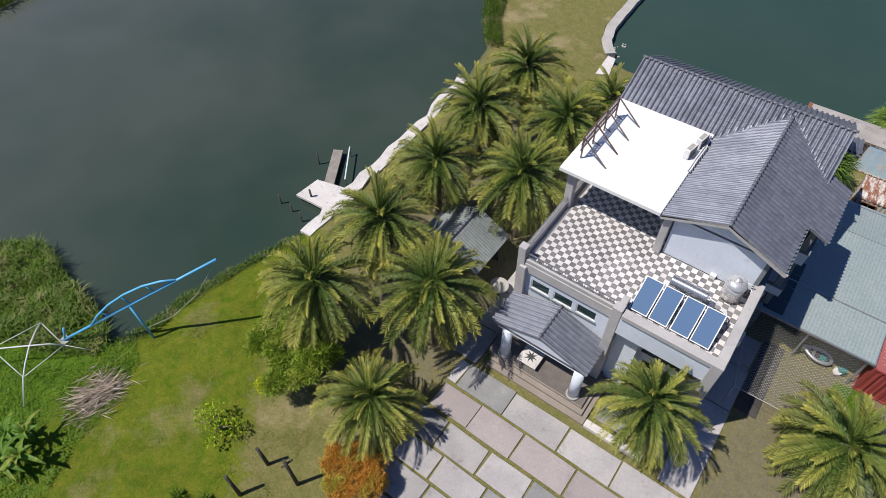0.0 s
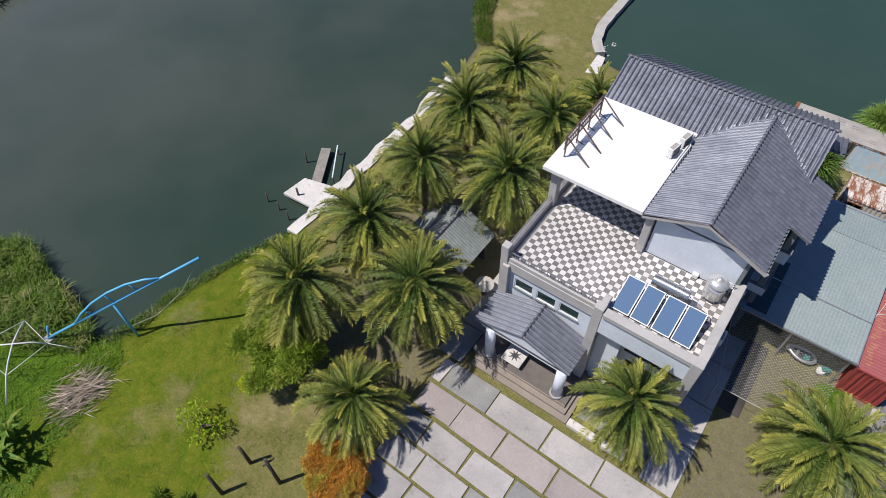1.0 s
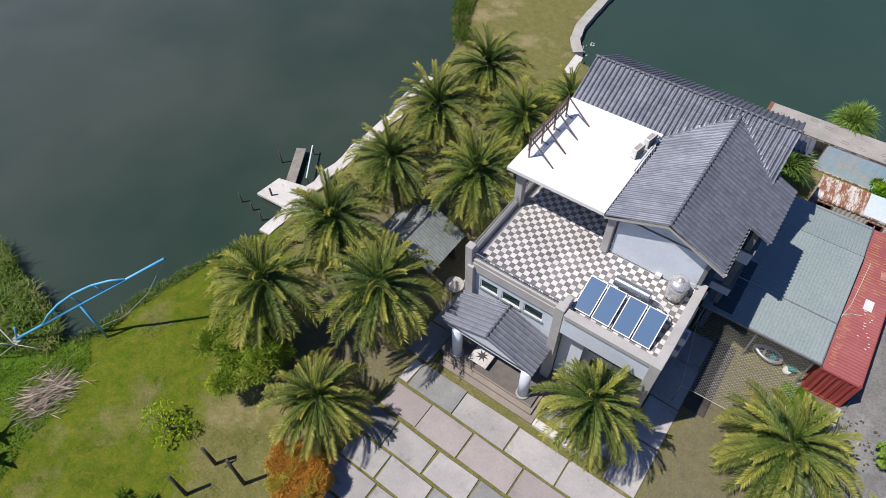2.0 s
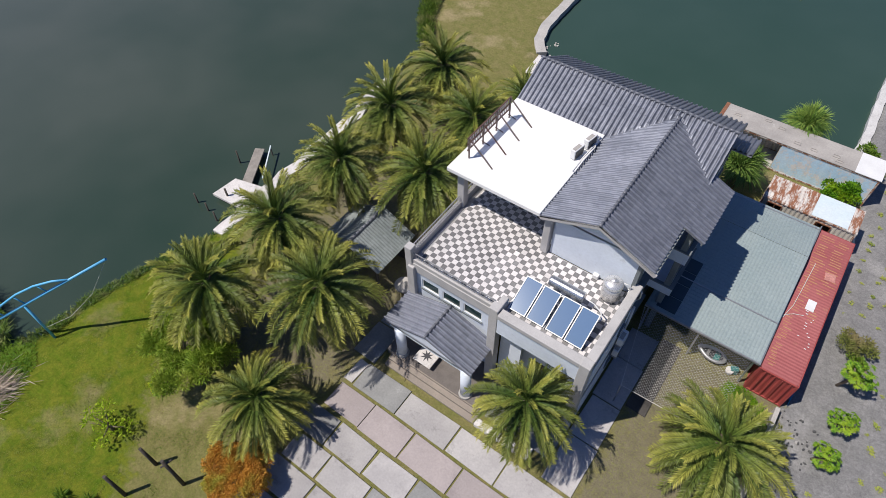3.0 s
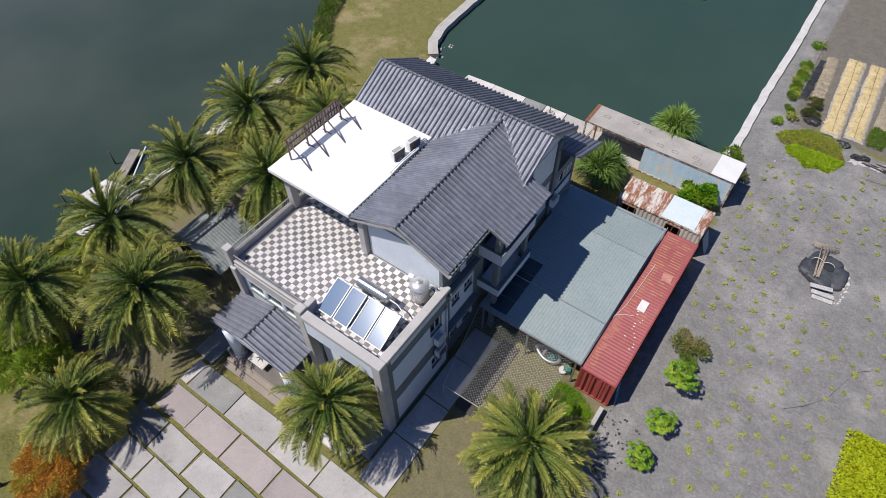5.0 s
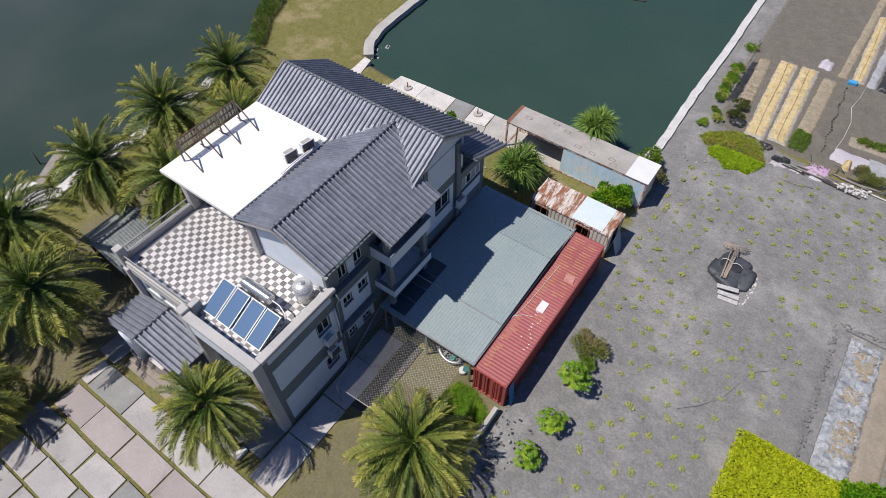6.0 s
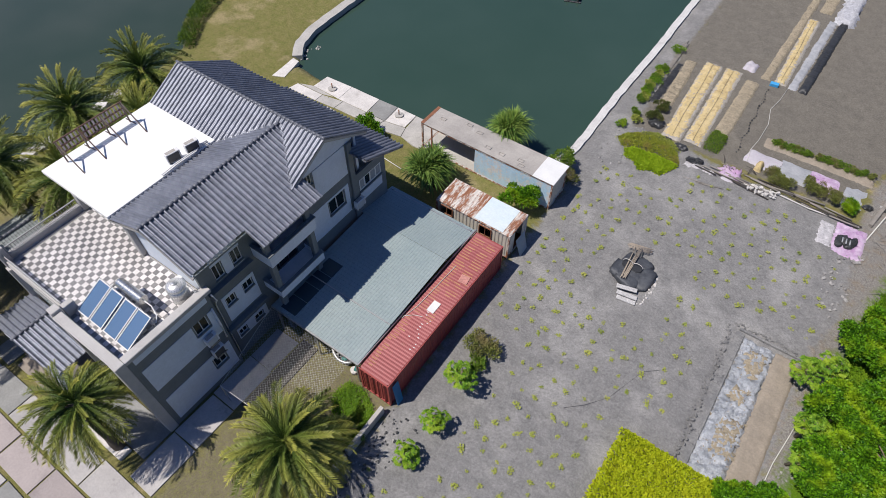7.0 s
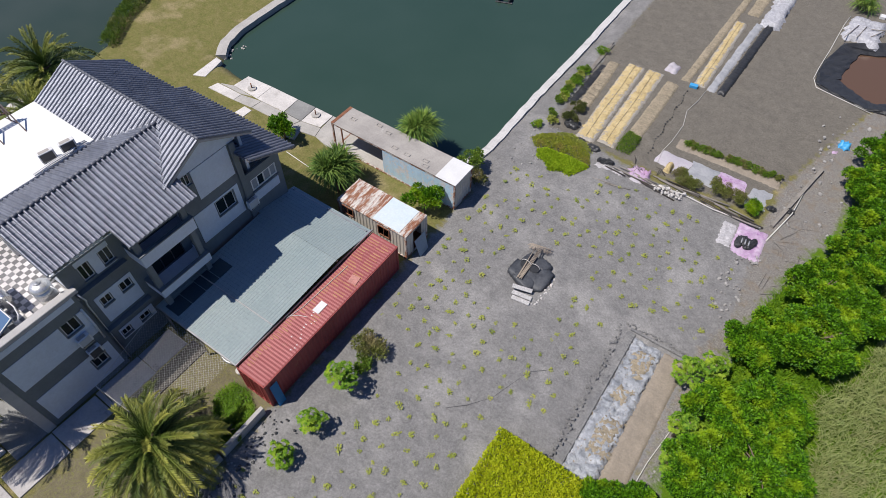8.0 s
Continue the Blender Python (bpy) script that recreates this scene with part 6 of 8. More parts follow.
for dx in (0, 0.12):
    part("pipe", tube(bmesh.new(), [(-6.0 + dx, 8.6, RZ + 0.1), (-6.0 + dx, 9.6, RZ + 0.16), (-5.95 + dx, 10.9, RZ + 0.16), (-6.2 + dx, 11.3, RZ + 0.12), (-6.1 + dx, 11.9, RZ + 0.1)], 0.045, 6), WHITEPLASTIC, roof_pipes)


# ---- garden plots ----
def mound(name, x0, x1, y0, y1, h, material, label, category="bed", seed=1, ragged=0.035, bump=0.035, skew=0.0, kind="", step=0.12, base=0.0, group=""):
    """A low raised bed with a rounded top, ragged sides and an uneven surface."""
    rng = np.random.default_rng(seed)
    nx, ny = max(int((x1 - x0) / step), 4), max(int((y1 - y0) / step), 4)
    u, v = np.meshgrid(np.linspace(0, 1, nx + 1), np.linspace(0, 1, ny + 1))
    edge = np.minimum(np.minimum(u, 1 - u) * (x1 - x0), np.minimum(v, 1 - v) * (y1 - y0))
    z = base + h * np.clip(edge / 0.22, 0, 1) ** 0.6 + rng.normal(0, bump, u.shape) * (edge > 0.01) - 0.05 * (edge < 0.01)
    x = x0 + u * (x1 - x0) + rng.normal(0, ragged, u.shape) * np.where((u < 0.01) | (u > 0.99), 1, 0.2) + skew * (v - 0.5)
    y = y0 + v * (y1 - y0) + rng.normal(0, ragged, u.shape) * np.where((v < 0.01) | (v > 0.99), 1, 0.2)
    i = np.arange(u.size).reshape(u.shape)
    f = np.stack([i[:-1, :-1], i[:-1, 1:], i[1:, 1:], i[1:, :-1]], -1).reshape(-1, 4)
    ob = cloud(name, np.stack([x, y, z], -1).reshape(-1, 3), f, material, None, "", True)
    return tagged(ob, label, category, group, kind)


def hose(name, pts, r, material, label, category="hose"):
    ob = thing(name, label, category)
    part("line", tube(bmesh.new(), pts, r, 6), material, ob)
    return ob


def straw_bed(x0, x1, y0, y1, skew, seed):
    """A bed under pale film with a ribbon of straw down its middle and a drip line on that."""
    mound("film_bed", x0 - 0.12, x1 + 0.24, y0, y1, 0.13, BEDFILM, "raised bed under pale dusty mulch film", seed=seed, skew=skew, group="film beds")
    a, b = x0, x1
    mound("straw_mulch", a, b, y0 + 0.25, y1 - 0.2, 0.07, STRAW, "golden straw mulch spread along a bed", "straw", seed + 40, ragged=0.07, bump=0.03, skew=skew, base=0.12, group="straw mulch")
    hose("drip_line", [((a + b) / 2 + skew * (t - 0.5) + 0.035 * math.sin(9 * t + seed), y0 + 0.3 + (y1 - y0 - 0.6) * t, 0.23) for t in (k / 14 for k in range(15))], 0.013, BLACKFILM, "black drip irrigation line on a straw bed")


straw_bed(12.68, 14.02, 39.95, 52.15, -0.57, 2)
straw_bed(14.47, 15.75, 40.35, 52.3, -0.38, 3)
straw_bed(18.4, 19.25, 52.5, 65.2, -0.15, 4)
mound("dry_bed", 16.25, 17.55, 42.9, 51.6, 0.16, DRYBED, "dry brown leaf-mulched vegetable bed", seed=5, skew=0.0, group="dry beds")
mound("dry_bed", 10.9, 12.02, 43.4, 51.4, 0.14, DRYBED, "dry brown leaf-mulched vegetable bed", seed=6, skew=-0.5, group="dry beds")
mound("dry_bed", 17.4, 18.25, 52.5, 72, 0.14, DRYBED, "dry brown leaf-mulched vegetable bed", seed=7, skew=0.35, group="dry beds")
mound("dry_bed", 18.7, 20.0, 67, 76, 0.14, DRYBED, "dry brown leaf-mulched vegetable bed", seed=8, group="dry beds")
mound("silver_film_strip", 19.8, 20.65, 52.4, 66.0, 0.1, GREYFILM, "pale grey plastic mulch strip", "mulch film", 9, skew=0.4, bump=0.03, ragged=0.06)
mound("black_film_bed", 20.75, 21.6, 52.4, 66.3, 0.3, BLACKFILM, "raised bed under black plastic film", "bed", 10, skew=0.45, bump=0.025, ragged=0.05)
mound("black_film_strip", 10.2, 10.9, 43.5, 50.5, 0.08, BLACKFILM, "black plastic film strip beside weeds", "mulch film", 11)
mound("white_sheet", 20.4, 22.3, 65.6, 73.0, 0.6, surface("white_sheeting", (0.52, 0.52, 0.54), (0.4, 0.4, 0.43), 1.6, 5, 0.6, 0, 1, 0.1), "heap of crumpled white plastic sheeting", "sheeting", 12, bump=0.07, ragged=0.15, step=0.3)
mound("white_sheet", 27.7, 31.0, 68.2, 72.8, 0.5, bpy.data.materials["white_sheeting"], "heap of crumpled white plastic sheeting", "sheeting", 13, bump=0.05, ragged=0.2, step=0.3)
mound("crop_bed", 20.2, 28.6, 43.6, 44.9, 0.1, SANDBED, "low tan soil bed under the leafy crop row", "bed", 19)
mound("lilac_sheet", 19.4, 22.2, 40.9, 42.7, 0.03, LILAC, "pale lilac ground sheet", "ground sheet", 14, bump=0.015, skew=0.3, step=0.3, base=0.03)
mound("grey_sheet", 22.0, 24.3, 40.8, 42.9, 0.03, GREYFILM, "grey plastic ground sheet", "ground sheet", 15, bump=0.015, step=0.3, base=0.05)
mound("purple_sheet", 24.2, 26.6, 41.0, 43.0, 0.03, PURPLE, "faded purple ground sheet", "ground sheet", 16, bump=0.015, step=0.3, base=0.06)
mound("grey_sheet", 26.6, 28.4, 40.7, 42.9, 0.03, GREYFILM, "grey plastic ground sheet", "ground sheet", 17, bump=0.02, step=0.3, base=0.04)
mound("lilac_cover", 15.4, 16.6, 52.9, 54.3, 0.3, LILAC, "crumpled pale lilac cover", "cover", 18, bump=0.08, step=0.2)
lath_bundle = thing("lath_bundle", "bundle of grey wooden laths beside the pond path", "laths")
for k in range(5):
    part("lath", bar(bmesh.new(), (9.75 + 0.07 * k, 48.7 + 0.3 * (k % 2), 0.07 + 0.03 * (k % 2)), (9.5 + 0.1 * k, 53.6 + 0.35 * (k % 3), 0.1), 0.06), GREYWOOD, lath_bundle)
hose("white_hose", [(19.7, 40.9, 0.12), (19.5, 42.5, 0.05), (19.7, 44, 0.05), (19.75, 46.5, 0.05), (19.3, 48.6, 0.05), (19.6, 50.4, 0.05), (19.7, 52.2, 0.05)], 0.022, ROPE, "pale garden hose lying across the plots")
box_b = thing("blue_crate", "bright blue plastic crate at the straw bed end", "crate", (18.55, 52.1, 0), 8)
part("body", boxes((-0.36, 0.36, -0.2, 0.2, 0, 0.3), bevel=0.03), BLUEPLASTIC, box_b)
clods = random.Random(4)
bm = bmesh.new()
for k in range(26):
    y = 41.6 + 9.6 * k / 25
    bmesh.ops.create_icosphere(bm, subdivisions=1, radius=clods.uniform(0.05, 0.1), matrix=pose(18.25 + 0.1 * math.sin(k) - 0.012 * k + 0.4, y, 0.04, clods.uniform(0, 90), clods.uniform(0, 90)))
tagged(part("soil_clods", bm, BLACKFILM), "row of dark soil clods between plots", "soil", kind="stuff")

# far pit with brown water
pit = thing("water_pit", "black-lined pit of brown water in the plots", "pit")
RIM = [(27.6, 59.2), (27.3, 61.2), (27.5, 63.6), (28.3, 67.4), (33.0, 70.5), (40.0, 71.0), (40.0, 58.5), (33.4, 58.4), (32.0, 57.9), (29.4, 58.5)]
SHORE = [(29.3, 61.6), (29.2, 62.6), (29.5, 64.8), (29.9, 67.2), (33.0, 68.7), (38.5, 69.0), (38.5, 60.3), (33.7, 60.4), (32.4, 59.7), (30.9, 60.3)]
bm = bmesh.new()
rows = [[bm.verts.new((x + 0.15 * k * (x - 33) / 7, y + 0.15 * k * (y - 64) / 6, z)) for x, y in line] for line, z, k in ((RIM, 0.0, 1), (RIM, 0.2, 0), (SHORE, -0.3, 0), (SHORE, -0.95, -1))]
for r0, r1 in zip(rows, rows[1:]):
    for k in range(len(RIM)):
        bm.faces.new((r0[k], r0[(k + 1) % len(RIM)], r1[(k + 1) % len(RIM)], r1[k]))
bmesh.ops.subdivide_edges(bm, edges=bm.edges, cuts=3, use_grid_fill=True)
wrinkle = random.Random(12)
for v in bm.verts:
    v.co += Vector((wrinkle.uniform(-0.12, 0.12), wrinkle.uniform(-0.12, 0.12), wrinkle.uniform(-0.04, 0.05)))
part("liner", bm, BLACKFILM, pit, "wrinkled black plastic liner")
part("water", prism(bmesh.new(), [(33 + (x - 33) * 1.06, 64 + (y - 64) * 1.06) for x, y in SHORE], -0.6, -0.42), MUDWATER, pit, "muddy brown water")
hose("pit_hose", [(27.6, 73.0, 0.06), (27.4, 71.0, 0.06), (27.35, 68.0, 0.06), (27.3, 65.2, 0.06), (27.15, 62.0, 0.06), (27.15, 59.9, 0.06), (27.7, 58.6, 0.06), (30.0, 58.15, 0.06), (32.6, 57.6, 0.06)], 0.035, ROPE, "pale hose laid round the water pit")
for k, (x0, y0, x1, y1) in enumerate(((27.9, 67.6, 28.6, 70.6), (28.9, 68.3, 29.3, 70.8), (29.8, 70.6, 31.2, 71.2), (30.0, 69.2, 30.9, 70.9))):
    stake = thing("pit_pole", "grey pole lying on the white sheeting", "pole", group="pit poles")
    part("shaft", tube(bmesh.new(), [(x0, y0, 0.56), (x1, y1, 0.6)], 0.045, 6), GREYWOOD, stake)
for k in range(5):
    block = thing("white_block", "white foam block in a row by the pit", "block", (30.3 + 0.62 * k, 74.6 + 0.12 * k, 0.0), 8, group="white blocks")
    part("block", boxes((-0.26, 0.26, -0.3, 0.3, 0, 0.3), bevel=0.03), WHITEPLASTIC, block)
float_a = thing("pond_aerator", "dark floating paddle aerator on the fish pond", "aerator", (-3.2, 55.2, -0.5), 20)
part("raft", boxes((-0.9, 0.9, -0.45, -0.25, -0.1, 0.12), (-0.9, 0.9, 0.25, 0.45, -0.1, 0.12), bevel=0.03), BLACKFILM, float_a)
for x in (-0.55, 0.55):
    part("paddle_wheel", tube(bmesh.new(), [(x - 0.1, 0, 0.25), (x + 0.1, 0, 0.25)], 0.36, 12), BLACKFILM, float_a)
part("axle", tube(bmesh.new(), [(-0.7, 0, 0.25), (0.7, 0, 0.25)], 0.04, 8), DULLSTEEL, float_a)

# trough with foil bed and sand strip
trough = thing("seed_trough", "sunken seedbed with silver film and sandy strip", "bed")
part("concrete_lip", boxes((24.3, 28.2, 25.45, 25.62, -0.3, 0.03), bevel=0.03), ASHCLOD, trough)
part("soil_ledge", boxes((24.05, 24.75, 13.4, 25.4, -0.4, -0.12), bevel=0.03), ASHCLOD, trough)
foil = mound("foil_bed", 24.75, 26.75, 14.0, 25.2, 0.16, FOIL, "", seed=20, bump=0.075, base=-0.24, ragged=0.1, step=0.13)
foil.parent = trough
del foil["category"]
foil["label"] = "crumpled silver mulch film with straw patches"
for k, (x0, x1, y0, y1) in enumerate(((25.2, 26.5, 22.4, 24.6), (25.2, 26.3, 20.4, 21.6), (25.3, 26.6, 16.6, 19.4))):
    patch = mound("straw_patch", x0, x1, y0, y1, 0.05, DRYBED, "", seed=50 + k, bump=0.05, base=-0.12, ragged=0.2)
    patch.parent = trough
    del patch["category"]
    patch["label"] = "brown straw patch on the film"
sand = mound("sand_strip", 26.75, 28.25, 13.5, 25.3, 0.12, SANDBED, "", seed=21, bump=0.02, base=-0.22)
sand.parent = trough
del sand["category"]
sand["label"] = "bare sandy brown strip"
hose("white_hose", [(29.0, 13.0, 0.06), (28.5, 16.5, 0.05), (28.6, 18.0, 0.05), (28.9, 20.0, 0.05), (29.1, 21.5, 0.05)], 0.028, ROPE, "pale garden hose beside the seedbed")

# black sacks, timber and boards at the pit in the field
pile = thing("sack_heap", "black plastic sacks heaped in a shallow dug pit", "sacks")
rs = random.Random(3)
for k, (x, y, r, w) in enumerate(((15.95, 25.3, 0.55, 0.75), (16.75, 24.75, 0.85, 0.5), (17.75, 25.4, 0.55, 0.95), (16.3, 26.4, 0.5, 0.6), (17.2, 26.5, 0.6, 0.5), (17.0, 25.6, 0.8, 0.8))):
    bm = bmesh.new()
    bmesh.ops.create_cube(bm, size=1.0)
    bmesh.ops.subdivide_edges(bm, edges=bm.edges, cuts=6, use_grid_fill=True)
    for v in bm.verts:
        v.co = v.co.lerp(v.co.normalized() * 0.55, 0.55) + Vector((rs.uniform(-1, 1), rs.uniform(-1, 1), rs.uniform(-1, 1))) * 0.04
    for f in bm.faces:
        f.smooth = True
    bm.transform(Matrix.LocRotScale((x, y, 0.05), Euler((rs.uniform(-0.1, 0.1), rs.uniform(-0.1, 0.1), rs.uniform(-0.3, 0.3))), (2 * r, 2 * w, 0.62)))
    part("sack", bm, SACK, pile)
for k, (x, y) in enumerate(((16.25, 25.75), (16.95, 25.75))):
    tyre = thing("black_tub", "black round rubber tub among the sacks", "tub", (x, y, 0.14), group="rubber tubs")
    bm = tube(bmesh.new(), [(0, 0, 0), (0, 0, 0.34)], 0.33, 20, 0.36)
    part("body", bm, BLACKFILM, tyre)
    bm = bmesh.new()
    arc = [(0.35 * math.cos(t), 0.1, 0.34 + 0.3 * math.sin(t)) for t in (math.pi * i / 12 for i in range(13))]
    part("handle", tube(bm, arc, 0.02, 6), ROPE, tyre, "pale rope handle")
timber = thing("timber_bundle", "bundle of thin grey poles lying on the sacks", "poles")
for k in range(7):
    a = rs.uniform(-0.18, 0.18)
    part("pole", tube(bmesh.new(), [(16.35 + 0.05 * k, 24.5 + rs.uniform(-0.2, 0.2), 0.5 + 0.02 * (k % 3)), (16.1 + 0.1 * k + a, 27.3 + rs.uniform(-0.3, 0.2), 0.5 + 0.03 * (k % 3))], 0.026, 6), POLE, timber)
for k in range(6):
    part("pole", tube(bmesh.new(), [(15.6 + rs.uniform(-0.1, 0.1), 27.2 + 0.09 * k, 0.4 - 0.05 * (k > 3)), (17.1 + rs.uniform(-0.2, 0.2), 27.5 + 0.1 * k, 0.34)], 0.026, 6), POLE, timber)
for k, (x0, y0, x1, y1, z) in enumerate(((16.4, 23.78, 17.72, 24.12, 0.3), (16.6, 23.42, 17.95, 23.62, 0.2), (16.75, 23.1, 18.0, 23.28, 0.1))):
    plank = thing("pale_plank", "pale grey plank beside the sack pit", "plank", group="pale planks")
    part("board", bar(bmesh.new(), (x0, y0, z), (x1, y1, z), 0.32, 0.06), surface("pale_board_%s" % "abc"[k], (0.5, 0.49, 0.48), (0.42, 0.41, 0.4), 2, 9, 0.9), plank)


def rubble(name, spots, material, label, group):
    """Single stones, each its own size and turn."""
    me = []
    for k in range(4):
        bm = bmesh.new()
        bmesh.ops.create_icosphere(bm, subdivisions=1, radius=1)
        q = random.Random(40 + k)
        for v in bm.verts:
            v.co *= q.uniform(0.72, 1.15)
        m = mesh_of("stone", bm)
        m.materials.append(material)
        me.append(m)
    q = random.Random(len(spots))
    for x, y, r, z in spots:
        ob = new(name, me[q.randrange(4)])
        ob.matrix_basis = Matrix.LocRotScale((x, y, z), Euler((q.uniform(0, 3), q.uniform(0, 3), q.uniform(0, 3))), (r, r * 0.8, r * 0.65))
        tagged(ob, label, "stone", group)


q = random.Random(9)
rubble("stone", [(18.45 + q.uniform(-0.15, 0.15) - 0.04 * (k - 8) ** 2 / 8, 23.4 + 0.19 * k + q.uniform(-0.1, 0.1), q.uniform(0.08, 0.17), 0.05) for k in range(16)], PALECON, "pale stone at the sack pit edge", "stones at the sack pit")
rubble("white_stone", [(20.8 + 1.9 * k / 40 + q.uniform(-0.15, 0.15), 38.2 + 0.15 * k / 40 + q.uniform(-0.35, 0.35), q.uniform(0.09, 0.2), q.uniform(0.06, 0.3)) for k in range(44)], PALECON, "white rubble stone in a roadside heap", "white rubble heap")
rubble("stone", [(q.uniform(27.6, 29.6), q.uniform(29.6, 36), q.uniform(0.07, 0.2), 0.05) for _ in range(40)] + [(q.uniform(28.3, 30.5), q.uniform(12.5, 18), q.uniform(0.06, 0.15), 0.04) for _ in range(24)] + [(q.uniform(29.5, 33), q.uniform(40, 56), q.uniform(0.08, 0.25), 0.06) for _ in range(40)]
       + [(q.uniform(9.5, 12), q.uniform(34, 40), q.uniform(0.06, 0.14), 0.04) for _ in range(24)] + [(q.uniform(9.4, 11.2), q.uniform(-3, 7.6), q.uniform(0.05, 0.13), 0.04) for _ in range(60)], STONE, "grey loose stone on bare soil", "loose stones")

rubble("soil_clod", [(23.75 + 0.03 * (25.8 - y) + q.uniform(-0.22, 0.22), y + q.uniform(-0.1, 0.1), q.uniform(0.05, 0.17), 0.0) for y in (14.8 + 0.13 * k for k in range(84))] + [(24.0 + 0.14 * k, 25.75 + q.uniform(-0.12, 0.15), q.uniform(0.05, 0.14), 0.01) for k in range(28)], ASHCLOD, "crumbling grey soil clod along the dug seedbed", "soil clods")
rubble("dark_clod", [(9.5 + 2.0 * q.random() ** 1.5, q.uniform(0.5, 8.3), q.uniform(0.05, 0.14), 0.02) for k in range(110)], surface("black_soil_clod", (0.06, 0.06, 0.06), (0.1, 0.1, 0.1), 1.2, 8, 0.95, bump=0.6, grain=0.3), "black soil clod along the low garden wall", "black soil clods")
rubble("pond_stone", [(-19.6 + q.uniform(-0.5, 0.7) + 0.02 * k, 33.6 - 0.2 * k + q.uniform(-0.4, 0.4), q.uniform(0.08, 0.2), -0.5) for k in range(26)], CONCRETE, "pale stone at the pond waterline", "pond stones")

# border of timber, film and tarps between field and plots
for k in range(22):
    x = 16.5 + 13 * k / 26
    log = thing("border_pole", "grey weathered pole along the field border", "pole", group="border poles")
    y0 = 39.2 - 0.02 * (x - 16) + q.uniform(-0.45, 0.45) + (-0.9 if x < 20 else 0)
    a = q.uniform(-0.12, 0.12)
    ln = q.uniform(1.6, 3.2)
    part("shaft", tube(bmesh.new(), [(x, y0, 0.07 + q.uniform(0, 0.12)), (x + ln, y0 + ln * a, 0.07 + q.uniform(0, 0.12))], q.uniform(0.035, 0.07), 6), GREYWOOD if k % 3 else DARKWOOD, log)
hose("white_pipe", [(20.3, 38.3, 0.1), (22.6, 38.75, 0.1), (25.1, 38.6, 0.1), (27.0, 38.75, 0.1), (28.6, 38.8, 0.12)], 0.05, ROPE, "pale plastic pipe along the field border", "pipe")
for x, y, s in ((13.5, 39.6, 0.6), (14.8, 39.45, 0.75), (16.05, 38.5, 0.6), (16.6, 38.7, 0.5), (12.0, 41.0, 0.9), (28.7, 41.2, 0.5), (29.9, 41.75, 0.45)):
    bag = thing("black_bag", "crumpled black plastic bag at the field border", "bag", group="black bags")
    bm = bmesh.new()
    bmesh.ops.create_icosphere(bm, subdivisions=3, radius=1, matrix=Matrix.LocRotScale((x, y, 0.06), None, (s * 0.75, s * 0.5, 0.26)))
    for v in bm.verts:
        v.co += Vector((q.uniform(-1, 1), q.uniform(-1, 1), q.uniform(-1, 1))) * 0.06
    part("film", bm, BLACKFILM, bag)
for k in range(4):
    lath = thing("field_lath", "thin pale lath lying on the field edge", "lath", group="field laths")
    part("shaft", tube(bmesh.new(), [(16.2 + 0.5 * k, 36.4 + 0.1 * (k % 2), 0.05), (18.0 + 0.4 * k, 36.65 + 0.09 * k, 0.05)], 0.03, 6), GREYWOOD, lath)
mound("purple_tarp", 18.3, 19.9, 38.4, 39.6, 0.25, PURPLE, "crumpled purple tarpaulin on the border heap", "tarpaulin", 30, bump=0.12, ragged=0.15)
mound("lilac_tarp", 18.6, 19.6, 37.9, 38.6, 0.12, LILAC, "crumpled lilac tarpaulin on the border heap", "tarpaulin", 31, bump=0.05, ragged=0.12)
sticks = random.Random(21)
for k in range(10):
    s = thing("dead_branch", "dark dead branch on the border heap", "branch", group="dead branches")
    x, y = sticks.uniform(17.8, 20.8), sticks.uniform(38.8, 40.3)
    a = sticks.uniform(0, math.pi)
    part("stick", tube(bmesh.new(), [(x, y, 0.04), (x + math.cos(a) * 0.5, y + math.sin(a) * 0.35, 0.35), (x + math.cos(a) * 1.0, y + math.sin(a) * 0.7, 0.25)], 0.04, 5, 0.015), GREYWOOD if k % 2 else DARKWOOD, s)
mound("straw_sack", 20.4, 21.0, 40.3, 41.4, 0.5, STRAW, "straw-filled tan sack standing on the border", "sack", 32, bump=0.04)
mound("purple_sheet", 27.25, 29.4, 35.5, 38.7, 0.07, PURPLE, "wrinkled faded purple plastic sheet", "ground sheet", 33, bump=0.035, ragged=0.03, skew=-0.2, step=0.12)
mound("white_film", 26.2, 27.3, 35.7, 38.2, 0.04, surface("dusty_white_film", (0.5, 0.48, 0.49), (0.4, 0.39, 0.4), 1.4, 6, 0.7, 0, 0.5, 0.05), "dusty white film beside the purple sheet", "ground sheet", 34, bump=0.03, ragged=0.06, skew=-0.2)
mound("dusty_film", 15.7, 18.2, 37.75, 38.45, 0.06, bpy.data.materials["dusty_white_film"], "dusty pale film along the field border", "ground sheet", 38, bump=0.04, ragged=0.2, skew=0.2)
heap = thing("black_net_heap", "black plastic net rolls on the purple sheet", "bundle")
for k in range(4):
    bm = bmesh.new()
    bmesh.ops.create_icosphere(bm, subdivisions=3, radius=1, matrix=Matrix.LocRotScale((27.7 + 0.27 * k, 36.75 + q.uniform(-0.15, 0.15), 0.17), Euler((0, 0, q.uniform(-0.35, 0.05))), (q.uniform(0.22, 0.3), q.uniform(0.5, 0.7), q.uniform(0.16, 0.26))))
    for v in bm.verts:
        v.co += Vector((q.uniform(-1, 1), q.uniform(-1, 1), q.uniform(-1, 1))) * 0.05
    part("net_roll", bm, BLACKFILM, heap)
